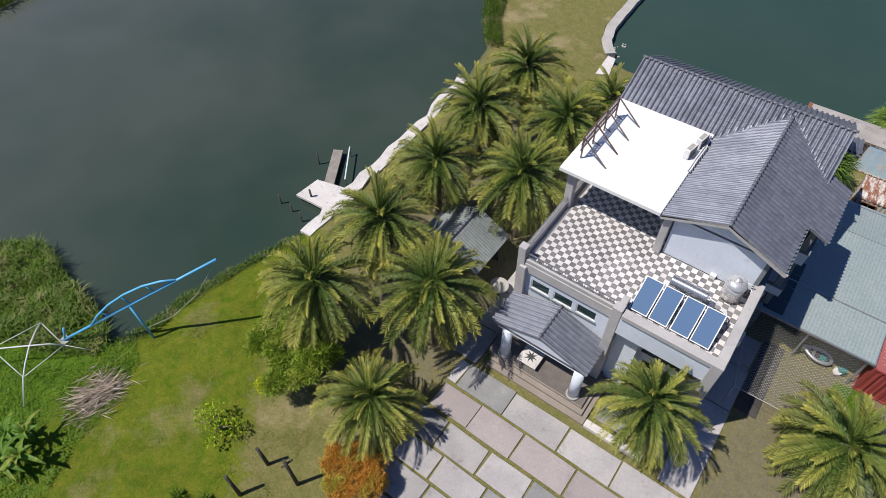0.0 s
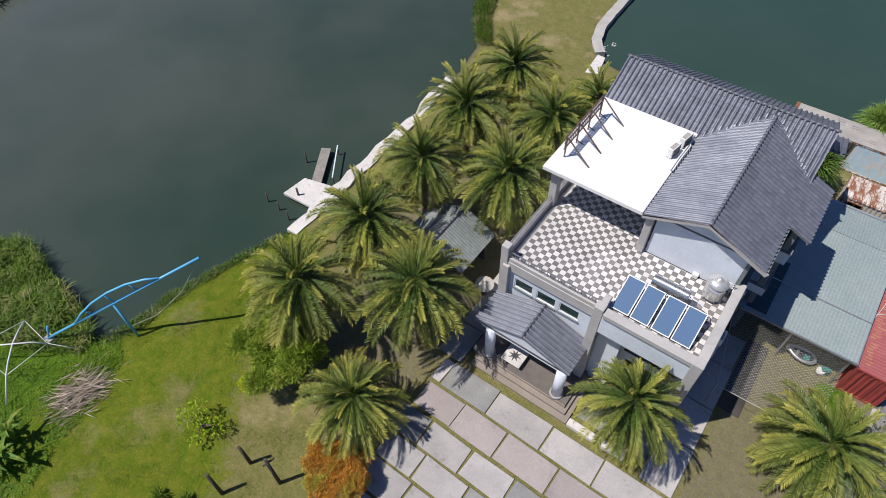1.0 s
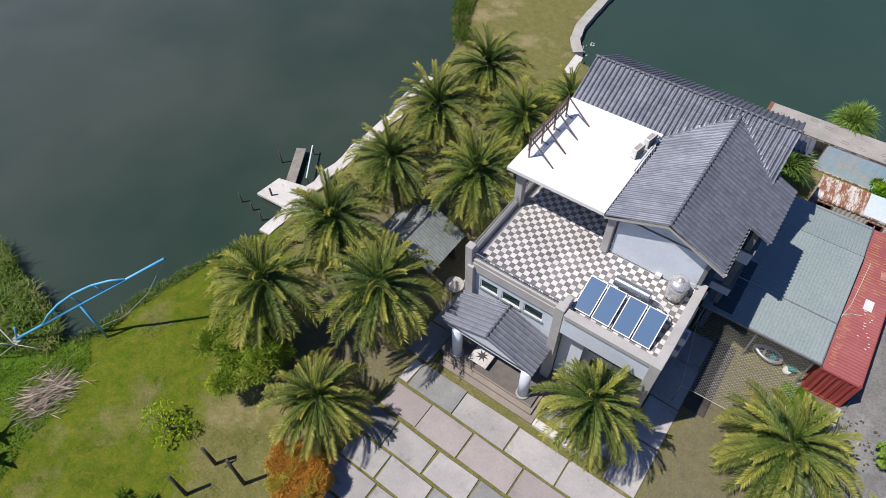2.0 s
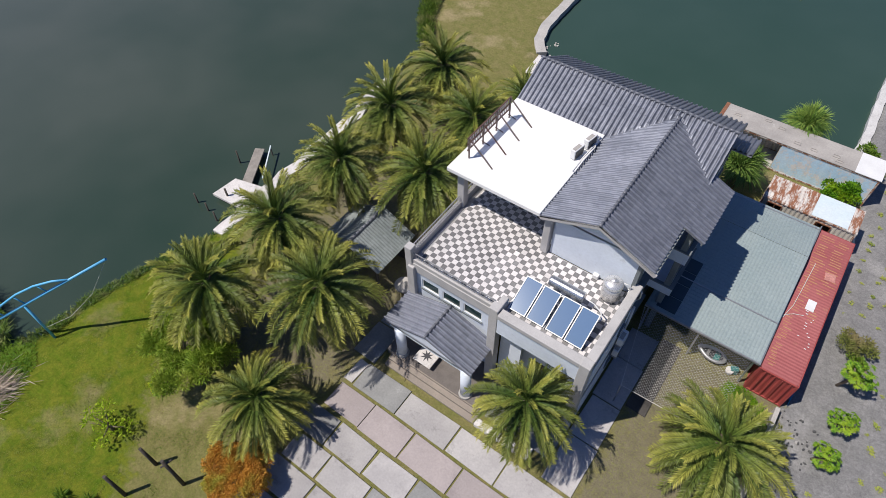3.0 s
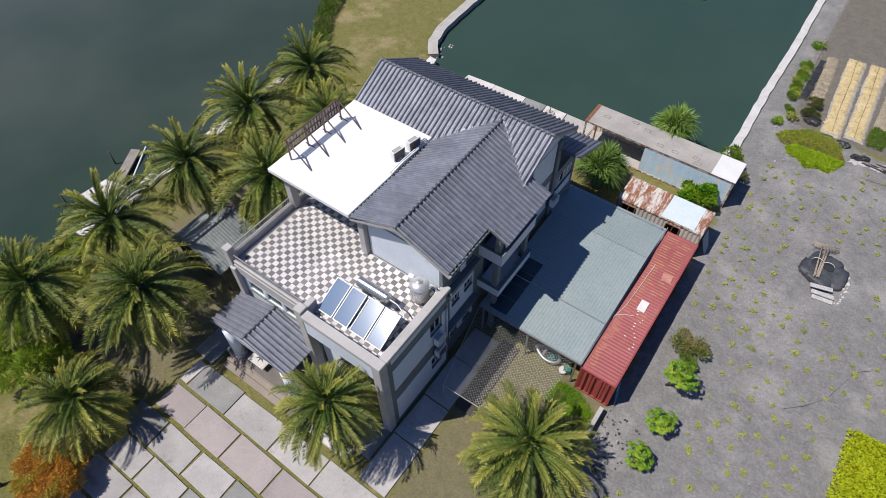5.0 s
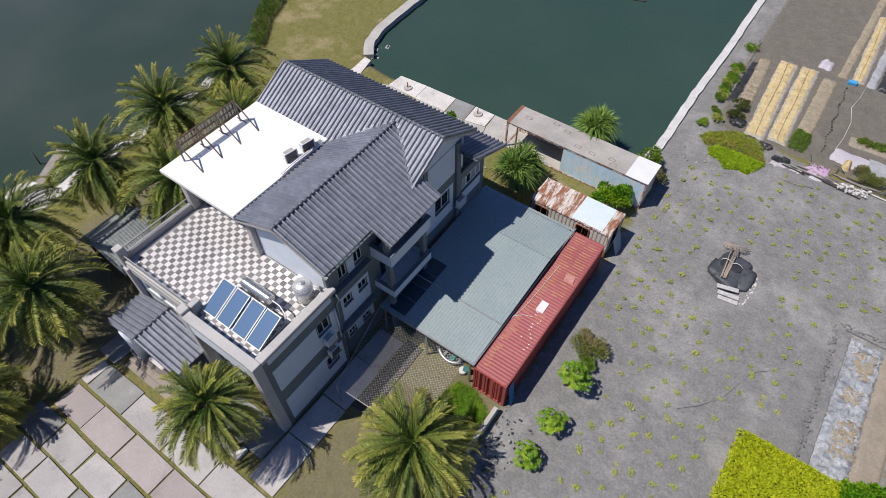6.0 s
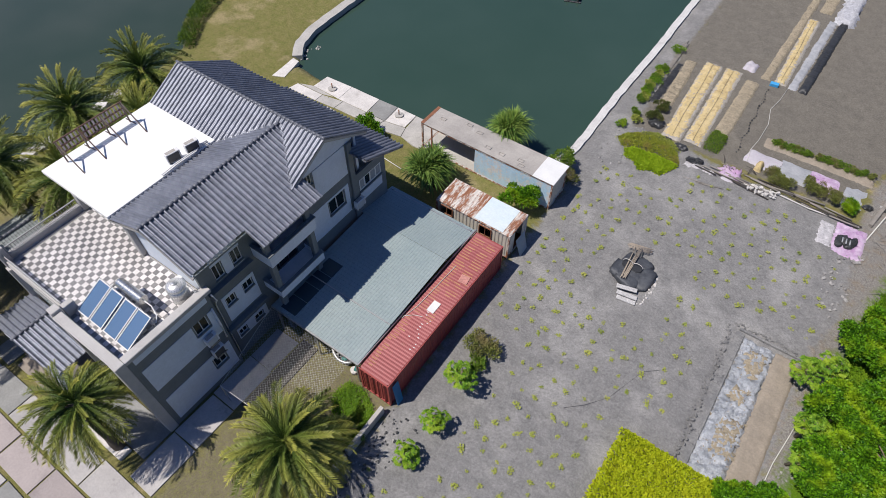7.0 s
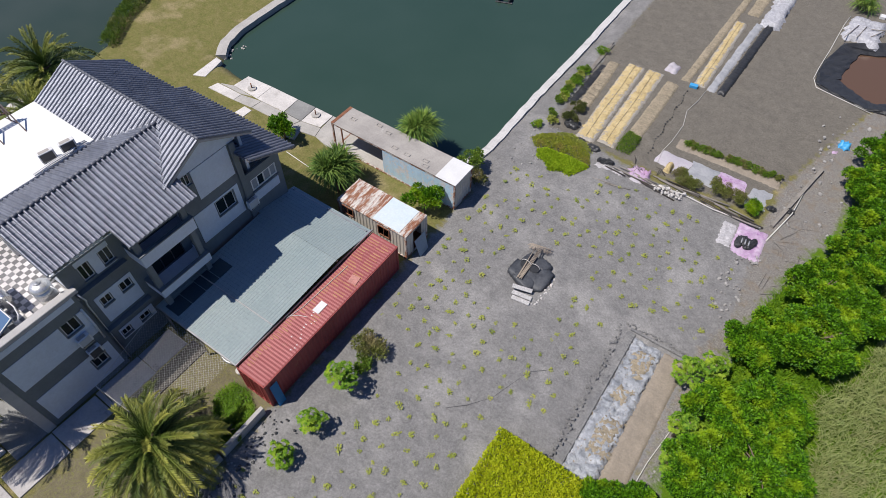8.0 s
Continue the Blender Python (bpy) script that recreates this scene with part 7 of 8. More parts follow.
for k in range(3):
    part("pale_roll", tube(bmesh.new(), [(27.85 + 0.25 * k, 36.35, 0.4), (27.8 + 0.25 * k, 36.8, 0.42)], 0.05, 8), GREYFILM, heap, "pale plastic roll end")
beam = thing("timber_beam", "long grey weathered timber beam on the plot edge", "beam")
part("beam", bar(bmesh.new(), (29.2, 39.4, 0.13), (30.8, 47.8, 0.13), 0.26, 0.26), GREYWOOD, beam)
hose("pale_pole", [(29.3, 37.9, 0.06), (30.1, 41.5, 0.2), (30.3, 45.1, 0.1)], 0.045, ROPE, "pale plastic pole lying on rubble", "pole")
for k in range(30):
    s = thing("brush_stick", "dry thin stick on the rubble verge", "stick", group="dry sticks")
    x, y = q.uniform(29.3, 32.5), q.uniform(33, 41)
    a = q.uniform(0, math.pi)
    ln = q.uniform(0.7, 1.8)
    part("stick", tube(bmesh.new(), [(x, y, 0.05), (x + ln * math.cos(a), y + ln * math.sin(a), q.uniform(0.08, 0.3))], 0.02, 4, 0.01), GREYWOOD, s)
cloth = mound("blue_cloth", 31.1, 32.1, 51.4, 52.4, 0.3, BLUEPLASTIC, "crumpled bright blue cloth on the rubble", "cloth", 35, bump=0.1, ragged=0.12)
mound("purple_rag", 30.9, 31.4, 50.4, 50.9, 0.15, PURPLE, "small purple rag on the rubble", "rag", 36, bump=0.05)
mound("yellow_bag", 8.35, 8.8, 5.4, 5.75, 0.2, YELLOWPLASTIC, "small yellow plastic bag beside the garden wall", "bag", 37, bump=0.04, step=0.08)
hose("field_wire", [(17.6, 14.2, 0.03), (18.49, 15.03, 0.03), (19.47, 16.28, 0.03), (20.0, 17.8, 0.03), (20.43, 19.03, 0.03), (21.26, 19.75, 0.03)], 0.009, BLACKFILM, "thin dark irrigation line on the field", "hose")
litter_rng = np.random.default_rng(6)
"""Dry fronds heaped on the lawn."""
n = 620
c = np.stack([litter_rng.normal(-28.5, 0.55, n), litter_rng.normal(-17.8, 0.75, n), litter_rng.uniform(0.03, 0.4, n)], 1)
turns = litter_rng.normal(1.15, 0.5, n) + np.pi * (litter_rng.random(n) < 0.5)
out = np.stack([np.cos(turns), np.sin(turns), litter_rng.normal(-0.05, 0.08, n)], 1)
v, f = leaf_mesh(c, out, 1.0, 0.055, litter_rng, 0.12)
tagged(cloud("frond_litter", v, f, DRYFROND), "heap of dry brown palm fronds on the lawn", "fronds", kind="stuff")


# ---- palms ----
def frond_mesh(seed, length, rise, droop, pairs=70, dry=False):
    """One feather frond along +x: an arched midrib with leaflets in a shallow V, longest before the middle."""
    q = np.random.default_rng(seed)
    t = np.linspace(0, 1, 12)
    spine = np.stack([length * (t - 0.10 * t ** 3), 0.05 * np.sin(3 * t + seed), length * (rise * t - droop * t ** 2.2)], 1)

    def at(u):
        return np.array([np.interp(u, t, spine[:, k]) for k in range(3)])

    v, f = [], []
    for i in range(len(t)):
        w = 0.045 * (1 - t[i]) + 0.008
        p = spine[i]
        v += [(p[0], p[1] - w, p[2]), (p[0], p[1] + w, p[2]), (p[0], p[1], p[2] + w)]
    for i in range(len(t) - 1):
        for k in range(3):
            f.append((3 * i + k, 3 * i + (k + 1) % 3, 3 * i + 3 + (k + 1) % 3, 3 * i + 3 + k))
    reach = [t[i // 3] for i in range(3 * len(t))]
    for i in range(pairs):
        u = 0.12 + 0.87 * (i + 0.5) / pairs
        p, nxt = at(u), at(min(u + 0.03, 1))
        d = (nxt - p) / (np.linalg.norm(nxt - p) + 1e-9)
        size = length * 0.113 * (0.62 + 0.52 * math.sin(math.pi * min(0.12 + u * 0.72, 1)) ** 0.8)
        for s in (-1, 1):
            side = np.array([0, s, 0.0])
            up = np.array([0, 0, 1.0])
            tilt = 0.85 + q.normal(0, 0.3)
            way = side * (0.8 - 0.25 * u ** 3) + d * (0.5 + 0.35 * u) + up * tilt * (1 - 0.5 * u)
            way /= np.linalg.norm(way)
            ln = size * q.uniform(0.85, 1.12)
            mid = p + way * ln * 0.5
            end = p + way * ln - up * ln * 0.16
            b = len(v)
            across = (d + up * q.normal(0, 0.4)) * 0.024
            v += [tuple(p - d * 0.012), tuple(mid + across), tuple(end), tuple(mid - across), ]
            f.append((b, b + 1, b + 2, b + 3))
            reach += [u * 0.85, u, min(u + 0.1, 1.0), u]
    me = bpy.data.meshes.new("frond")
    me.from_pydata(v, [], f)
    me.attributes.new("along", "FLOAT", "POINT").data.foreach_set("value", reach)
    me.materials.append(FROND if not dry else DRYFROND)
    return me


FRONDS = {
    "up": [frond_mesh(s, 2.6, 0.8, 0.45) for s in (1, 2, 3)],
    "mid": [frond_mesh(s, 3.5, 0.5, 0.52) for s in (4, 5, 6, 7)],
    "low": [frond_mesh(s, 3.5, 0.2, 0.6) for s in (8, 9, 10)],
    "dry": [frond_mesh(s, 2.5, 0.0, 0.9, 20, True) for s in (11, 12)],
}


def palm(at, height, seed, label, scale=1.0, lean=(0, 0), count=86, dry=5, flat=1.0):
    """A date palm: a tapering, ringed trunk and a crown of arching fronds, each a part."""
    q = random.Random(seed)
    p = thing("date_palm", label, "palm", (at[0], at[1], 0), group="date palms")
    bm = bmesh.new()
    n = 14
    pts = [(lean[0] * (k / n) ** 1.5, lean[1] * (k / n) ** 1.5, -0.1 + (height + 0.1) * k / n) for k in range(n + 1)]
    tube(bm, pts, 0.27, 12, 0.2)
    for v in bm.verts:
        a = math.atan2(v.co.y, v.co.x)
        v.co.x += 0.03 * math.sin(v.co.z * 19 + a * 2)
        v.co.y += 0.03 * math.cos(v.co.z * 19 + a * 2)
    part("trunk", bm, BARK, p, "rough brown palm trunk")
    bm = bmesh.new()
    for k in range(40):
        a, z = k * 2.4, height - 0.9 + 0.9 * k / 40
        r = 0.2 + 0.12 * (1 - abs(k - 24) / 24)
        bar(bm, (lean[0] + r * 0.6 * math.cos(a), lean[1] + r * 0.6 * math.sin(a), z), (lean[0] + (r + 0.16) * math.cos(a), lean[1] + (r + 0.16) * math.sin(a), z + 0.26), 0.09, 0.04)
    part("leaf_base", bm, BARK, p, "shaggy cut leaf bases under the crown")
    for k in range(count + dry):
        u = k / count
        kind = "dry" if k >= count else "up" if u < 0.24 else "mid" if u < 0.66 else "low"
        me = q.choice(FRONDS[kind])
        a = k * 137.5 + q.uniform(-14, 14)
        pitch = {"up": -45 + 62 * u / 0.24, "mid": 8 + 10 * (u - 0.24), "low": 24 + 30 * flat * (u - 0.66) / 0.34 - 14 * (1 - flat), "dry": 48}[kind] + q.uniform(-7, 7)
        ob = new("frond", me)
        ob.parent = p
        s = scale * q.uniform(0.86, 1.12)
        z = height + (0.05 if kind == "up" else -0.12 if kind == "mid" else -0.32 if kind == "low" else -0.5)
        ob.matrix_basis = Matrix.Translation((lean[0], lean[1], z)) @ Euler((0, 0, radians(a))).to_matrix().to_4x4() @ Euler((q.uniform(-0.25, 0.25), radians(pitch), 0)).to_matrix().to_4x4() @ Matrix.Diagonal((s, s, s, 1))
        if kind == "dry":
            tagged(ob, "dry hanging brown frond")
    return p


TALL = "tall date palm with a dense drooping green crown"
for k, (x, y, h, s, lean) in enumerate(((-14.4, -3.2, 6.2, 1.02, (0, 0)), (-20.0, -6.6, 5.9, 1.02, (0, 0)), (-19.7, -1.2, 6.4, 1.05, (0.1, 0)), (-20.2, 5.0, 6.2, 0.98, (0.1, -0.2)), (-20.9, 11.0, 6.1, 1.08, (0, 0)), (-20.5, 16.7, 6.2, 1.0, (0, 0)),
                                   (-14.9, 7.0, 6.2, 1.05, (0, 0)), (-15.2, 13.0, 6.4, 0.95, (0, 0)), (-14.0, 17.6, 5.6, 0.8, (0, 0)))):
    palm((x, y), h, 30 + k, TALL, s * 1.08, lean, dry=12 if k == 3 else 4)
palm((-1.55, -2.3), 5.4, 60, "date palm in a planter before the villa facade", 0.86, (-0.35, 0.25), 88, 3, 0.0)
palm((-14.1, -9.3), 3.0, 61, "short date palm with yellowing lower fronds on the lawn", 0.93, (0, 0), 80, 3, 0.35)
palm((6.95, 2.85), 3.0, 62, "broad short date palm with pale yellow-green fronds", 1.06, (0, 0), 94, 2, 0.2)


# ---- trees, shrubs and hedges ----
def tree(name, at, height, blobs, n, leaf, material, label, category="tree", seed=1, trunk=0.09, spread=0.8, shell=0.55, group=""):
    """A trunk that forks into limbs, one to each clump, and a crown of many leaves with gaps."""
    q = np.random.default_rng(seed)
    t = thing(name, label, category, (at[0], at[1], 0), group=group)
    bm = bmesh.new()
    fork = (0, 0, max(height * 0.45, 0.15))
    tube(bm, [(0, 0, -0.1), (0.03, 0.02, fork[2] * 0.6), fork], trunk, 8, trunk * 0.75)
    for b in blobs:
        mid = (fork[0] * 0.5 + b[0] * 0.5 + 0.05, fork[1] * 0.5 + b[1] * 0.5, fork[2] * 0.5 + b[2] * 0.55)
        tube(bm, [fork, mid, (b[0], b[1], b[2] + 0.2 * b[5])], trunk * 0.6, 6, trunk * 0.15)
    part("trunk", bm, TWIG, t, "forked brown trunk")
    pts, d = blob_points(blobs, n, q, shell)
    v, f = leaf_mesh(pts, d, leaf[0], leaf[1], q, spread)
    cloud("crown", v, f, material, t, "leafy crown with gaps")
    return t


def clump(cx, cy, cz, r, count, seed, flat=0.75, small=0.32, big=0.52):
    q = random.Random(seed)
    out = []
    for k in range(count):
        a, d = q.uniform(0, 6.283), r * math.sqrt(q.random())
        s = r * q.uniform(small, big)
        out.append((cx + d * math.cos(a), cy + d * math.sin(a), cz + q.uniform(-0.3, 0.3) * r * flat, s, s, s * flat))
    return out


# papaya saplings along the field edge
def papaya(at, height, r, seed, label, n=60):
    """A thin stem with a rosette of lobed leaves on long stalks."""
    q = random.Random(seed)
    t = thing("papaya_sapling", label, "sapling", (at[0], at[1], 0), group="papaya saplings")
    lean = (q.uniform(-0.5, -0.2), q.uniform(-0.3, 0.1))
    part("stem", tube(bmesh.new(), [(lean[0], lean[1], -0.05), (lean[0] * 0.4, lean[1] * 0.4, height * 0.5), (0, 0, height)], 0.09, 8, 0.06), TWIG, t, "pale leaning stem")
    v, f = [], []
    heads = [(0.0, 0.0, height + 0.15)] + [(r * q.uniform(0.35, 0.75) * math.cos(h * 1.05 + q.uniform(-0.3, 0.3)), r * q.uniform(0.35, 0.75) * math.sin(h * 1.05), height * q.uniform(0.62, 0.95)) for h in range(6)]
    for hx, hy, hz in heads[1:]:
        part("branch", tube(bmesh.new(), [(lean[0] * 0.3, lean[1] * 0.3, height * 0.5), (hx * 0.6, hy * 0.6, hz * 0.85), (hx, hy, hz)], 0.045, 6, 0.03), TWIG, t)
    for hx, hy, hz in heads:
        for k in range(max(n // 3, 12)):
            a = k * 2.4 + q.uniform(-0.4, 0.4)
            d = 0.06 + 0.34 * r * math.sqrt(q.random())
            c = Vector((hx + d * math.cos(a), hy + d * math.sin(a), hz + q.uniform(-0.05, 0.22) - 0.25 * d))
            s = q.uniform(0.12, 0.2) * (0.4 + 0.6 * r)
            ux = Vector((math.cos(a), math.sin(a), q.uniform(-0.7, 0.1))).normalized()
            uy = Vector((-math.sin(a), math.cos(a), q.uniform(-0.4, 0.4))).normalized()
            stalk = uy * 0.008
            b = len(v)
            v += [(hx, hy, hz), tuple(c + stalk), tuple(c - stalk)]
            f.append((b, b + 1, b + 2))
            for lobe in range(7):
                g = (lobe - 3) * 0.62
                w = ux * math.cos(g) + uy * math.sin(g)
                side = (uy * math.cos(g) - ux * math.sin(g)) * s * 0.26
                b = len(v)
                v += [tuple(c), tuple(c + w * s * 0.6 + side), tuple(c + w * s * q.uniform(1.1, 1.5) - Vector((0, 0, s * 0.25))), tuple(c + w * s * 0.6 - side)]
                f.append((b, b + 1, b + 2, b + 3))
    cloud("leaves", v, f, PAPAYA, t, "rosette of lobed bright green leaves")
    return t


papaya((12.0, 11.7), 2.3, 1.0, 1, "young papaya sapling with lobed bright leaves on the field", 40)
papaya((12.1, 8.8), 1.5, 0.85, 2, "young papaya sapling with lobed bright leaves on the field", 34)
papaya((12.0, 6.5), 1.2, 0.8, 3, "young papaya sapling with lobed bright leaves on the field", 32)
tree("shrub", (11.6, 14.9), 0.8, clump(0, 0, 0.75, 1.0, 7, 5, 0.4), 1500, (0.2, 0.09), OLIVE, "low olive brown-green shrub beside the container", "shrub", 5)
tree("shrub", (11.9, 13.4), 0.7, clump(0, 0, 0.5, 0.5, 5, 6), 700, (0.2, 0.09), LEAFMID, "small bright green shrub on the field edge", "shrub", 6)
tree("shrub", (7.6, 25.9), 2.0, clump(0, 0, 1.6, 1.25, 9, 7), 3200, (0.2, 0.11), LEAF, "bright green bushy tree between two containers", "shrub", 7)
tree("shrub", (7.9, 31.4), 1.6, clump(0, 0, 1.2, 1.0, 6, 8), 1100, (0.22, 0.1), LEAFMID, "loose green shrub at the pond corner", "shrub", 8)
tree("shrub", (9.0, 30.8), 0.9, clump(0, 0, 0.6, 0.7, 5, 9), 650, (0.2, 0.09), LEAFDARK, "loose olive shrub at the pond corner", "shrub", 9)
tree("shrub", (-6.4, 25.7), 1.9, clump(0, 0, 1.5, 1.05, 14, 10, 0.75, 0.26, 0.42), 3400, (0.18, 0.1), LEAF, "rounded bright green shrub by the pond slabs", "shrub", 10)
tree("shrub", (8.3, 5.9), 0.5, clump(0, 0, 0.35, 0.75, 12, 74, 0.45, 0.22, 0.38), 1900, (0.14, 0.07), LEAFMID, "tangled green shrub at the container end", "shrub", 29)
tree("orange_shrub", (-12.75, -12.5), 2.0, clump(0, 0, 1.4, 1.5, 40, 12, 0.8, 0.26, 0.4), 30000, (0.11, 0.06), LEAFORANGE, "rounded orange-leaved shrub beside the paving", "shrub", 12)
tree("willowy_tree", (-20.6, -9.5), 2.4, clump(0.2, 0.3, 1.8, 2.7, 42, 13, 0.5, 0.16, 0.28), 19000, (0.3, 0.065), FEATHER, "feathery light green tree beside the palms", "tree", 13)
tree("lawn_shrub", (-20.9, -14.9), 1.3, [(-0.6, 0.5, 1.2, 0.5, 0.5, 0.4), (-0.4, -0.5, 1.4, 0.45, 0.4, 0.35), (0.3, -0.1, 0.9, 0.5, 0.5, 0.35), (0.9, 0.5, 0.7, 0.5, 0.45, 0.35), (-1.1, -0.2, 1.1, 0.4, 0.35, 0.3), (0.5, -0.8, 0.7, 0.4, 0.4, 0.3)], 400, (0.2, 0.1), LIME, "sparse yellow-green shrub standing on the lawn", "shrub", 14)
tree("yellow_shrub", (-20.9, -11.6), 0.9, clump(0, 0, 0.7, 0.5, 4, 15), 320, (0.16, 0.08), LEAFYELLOW, "small yellow-leaved sapling on the lawn", "sapling", 15, 0.03)
for x, y, s in ((-19.5, -19.0, 0.55), (-18.2, -18.2, 0.4), (-3.0, -9.8, 0.5), (3.0, -3.4, 0.5)):
    tree("low_plant", (x, y), 0.4, clump(0, 0, 0.25, s, 4, 16), 260, (0.34, 0.07), LEAFMID, "small leafy plant at the lawn edge", "plant", 16, 0.03)
for k, (x, y, s) in enumerate([(9.5, 52.0, 0.8), (10.0, 41.3, 0.75), (10.4, 40.4, 0.6), (9.7, 39.2, 0.6)] + [(9.65 - 0.03 * n + 0.12 * (n % 2), 43.1 + 0.62 * n, 0.62 + 0.1 * (n % 3)) for n in range(10)]):
    tree("weed_clump", (x, y), 0.5, clump(0, 0, 0.3, s * 0.62, 7, int(x * 7 + y), 0.5), 480, (0.17, 0.07), (PAPAYA, LEAFMID, SEEDLEAF)[k % 3], "green weed clump along the pond path", "weeds", int(y), 0.03, group="weed clumps")
for x, y in ((11.66, 41.4), (11.5, 43.2)):
    tree("shrub", (x, y), 0.7, clump(0, 0, 0.5, 0.62, 9, int(y * 3), 0.7, 0.3, 0.45), 1100, (0.14, 0.08), LEAFDARK, "rounded dark green shrub at the bed's end", "shrub", int(y), 0.03)
for x, y, s, m in ((22.3, 40.3, 1.25, OLIVE), (25.1, 40.9, 1.05, OLIVE), (26.4, 40.5, 0.6, OLIVE), (27.65, 40.2, 0.75, LEAF)):
    tree("border_shrub", (x, y), 0.6, clump(0, 0, 0.5, s * 0.85, 12, int(x * 5), 0.45, 0.22, 0.38), int(2600 * s), (0.2, 0.04), m, "low scrubby shrub on the field border", "shrub", int(x), 0.03, group="border shrubs")
for k in range(17):
    x, y = 20.9 + 7.2 * k / 16, 44.4 + 0.3 * k / 16
    tree("crop_plant", (x, y), 0.5, clump(0, 0, 0.26, 0.38, 6, 70 + k, 0.45, 0.3, 0.45), 420, (0.15, 0.06), OLIVE if k % 3 == 1 else LEAFMID, "leafy green crop row plant", "crop", 70 + k, 0.03, group="crop row")
for x, y in ((13.3, 71), (14.6, 70), (13.9, 68.5)):
    tree("crop_plant", (x, y), 0.4, clump(0, 0, 0.3, 0.9, 5, 90), 500, (0.18, 0.07), LEAFYELLOW, "leafy green crop row plant", "crop", 90, 0.03, group="crop row")


def leaf_bed(name, outline, height, n, leaf, material, label, category, seed, bump=0.12, kind="stuff"):
    """A low mass of leaves over an area of the plan, thick to its edges."""
    q = np.random.default_rng(seed)
    pts = np.array(outline)
    lo, hi = pts.min(0), pts.max(0)
    c = q.uniform(lo, hi, (n * 3, 2))
    d = poly_distance(c[:, 0], c[:, 1], outline)
    c, d = c[d < 0][:n], -d[d < 0][:n]
    top = height * np.clip(d / 0.25, 0.1, 1) ** 0.5 * (1 + bump * np.sin(c[:, 0] * 5 + np.sin(c[:, 1] * 3)) * np.cos(c[:, 1] * 4.1))
    z = top - height * 0.4 * q.random(len(c)) ** 2.5
    v, f = leaf_mesh(np.stack([c[:, 0], c[:, 1], z], 1), np.tile((0, 0, 0.8), (len(c), 1)), leaf[0], leaf[1], q, 0.8)
    return tagged(cloud(name, v, f, material), label, category, kind=kind)


leaf_bed("hedge_block", [(20.9, -2), (20.9, 14.9), (26.2, 14.9), (28.5, 8), (28.5, -2)], 0.85, 60000, (0.17, 0.13), LEAFYELLOW, "dense bright yellow-green clipped hedge block", "hedge", 1, 0.06)
leaf_bed("sweet_potato_patch", [(11.6, 37.2), (13.4, 37.4), (15.4, 37.3), (15.1, 36.5), (14.6, 35.5), (13.8, 35.6), (13.0, 35.0), (12.3, 35.8), (11.5, 35.9), (11.1, 36.7)], 0.16, 5600, (0.17, 0.13), LIME, "lush lime-green sweet potato patch", "crop", 2, 0.25)
leaf_bed("olive_creeper", [(10.0, 37.6), (10.5, 38.5), (11.3, 39.1), (12.3, 39.3), (13.6, 39.4), (14.8, 38.6), (15.4, 37.45), (13.4, 37.5), (11.6, 37.3), (10.8, 36.9)], 0.22, 5200, (0.15, 0.08), CREEPER, "dull olive creeper above the lime patch", "creeper", 5, 0.3)
leaf_bed("leaf_crop", [(16.3, 40.3), (16.15, 41.6), (16.3, 43.0), (17.5, 42.9), (17.6, 41.5), (17.4, 40.4)], 0.32, 1500, (0.16, 0.07), LEAFMID, "patch of green leaf crop at the dry bed's end", "crop", 6, 0.3)
leaf_bed("creeper_edge", [(11.4, 39.3), (12.6, 39.9), (14.0, 39.6), (15.0, 38.8), (14.2, 38.7), (13.0, 38.9)], 0.3, 1500, (0.15, 0.06), SEEDLEAF, "dull olive creeper patch by black bags", "creeper", 3, 0.2)
leaf_bed("lakeside_grass", [(-29.6, 25.0), (-28.2, 25.6), (-31.0, 29.5), (-33.2, 34.5), (-35.4, 34), (-32.6, 29.0)], 0.6, 5200, (0.4, 0.06), WEED, "bright green fringe of lakeside grass", "grass", 4)


def blades(name, outline, n, length, width, material, label, seed, height=0.0, tilt=0.5, clumpy=0.3):
    """Tall grass: many bent blades rising from an area of the plan."""
    q = np.random.default_rng(seed)
    pts = np.array(outline, float)
    lo, hi = pts.min(0), pts.max(0)
    c = q.uniform(lo, hi, (n * 4, 2))
    c = c[poly_distance(c[:, 0], c[:, 1], outline) < 0][:n]
    m = len(c)
    tuft = np.sin(c[:, 0] * 1.7 + 2 * np.sin(c[:, 1] * 0.9)) * np.cos(c[:, 1] * 1.3 + 1.5 * np.sin(c[:, 0] * 0.7))
    ln = length * q.uniform(0.6, 1.25, m) * (1 + clumpy * tuft)
    a = q.uniform(0, 2 * np.pi, m)
    way = np.stack([np.cos(a), np.sin(a)], 1)
    lean = tilt * q.uniform(0.4, 1.4, m)
    p0 = np.column_stack([c, np.full(m, height)])
    p1 = p0 + np.column_stack([way * (ln * lean * 0.35)[:, None], ln * 0.6])
    p2 = p1 + np.column_stack([way * (ln * lean * 0.75)[:, None], ln * 0.3 * (1.1 - lean)])
    s = np.column_stack([-way[:, 1], way[:, 0], np.zeros(m)]) * width / 2
    v = np.stack([p0 - s, p0 + s, p1 + s, p1 - s, p2], 1).reshape(-1, 3)
    b = 5 * np.arange(m)[:, None]
    f = np.concatenate([b + np.array([[0, 1, 2, 3]])]).tolist() + (b + np.array([[3, 2, 4]])).tolist()
    return tagged(cloud(name, v, f, material), label, "grass", kind="stuff")


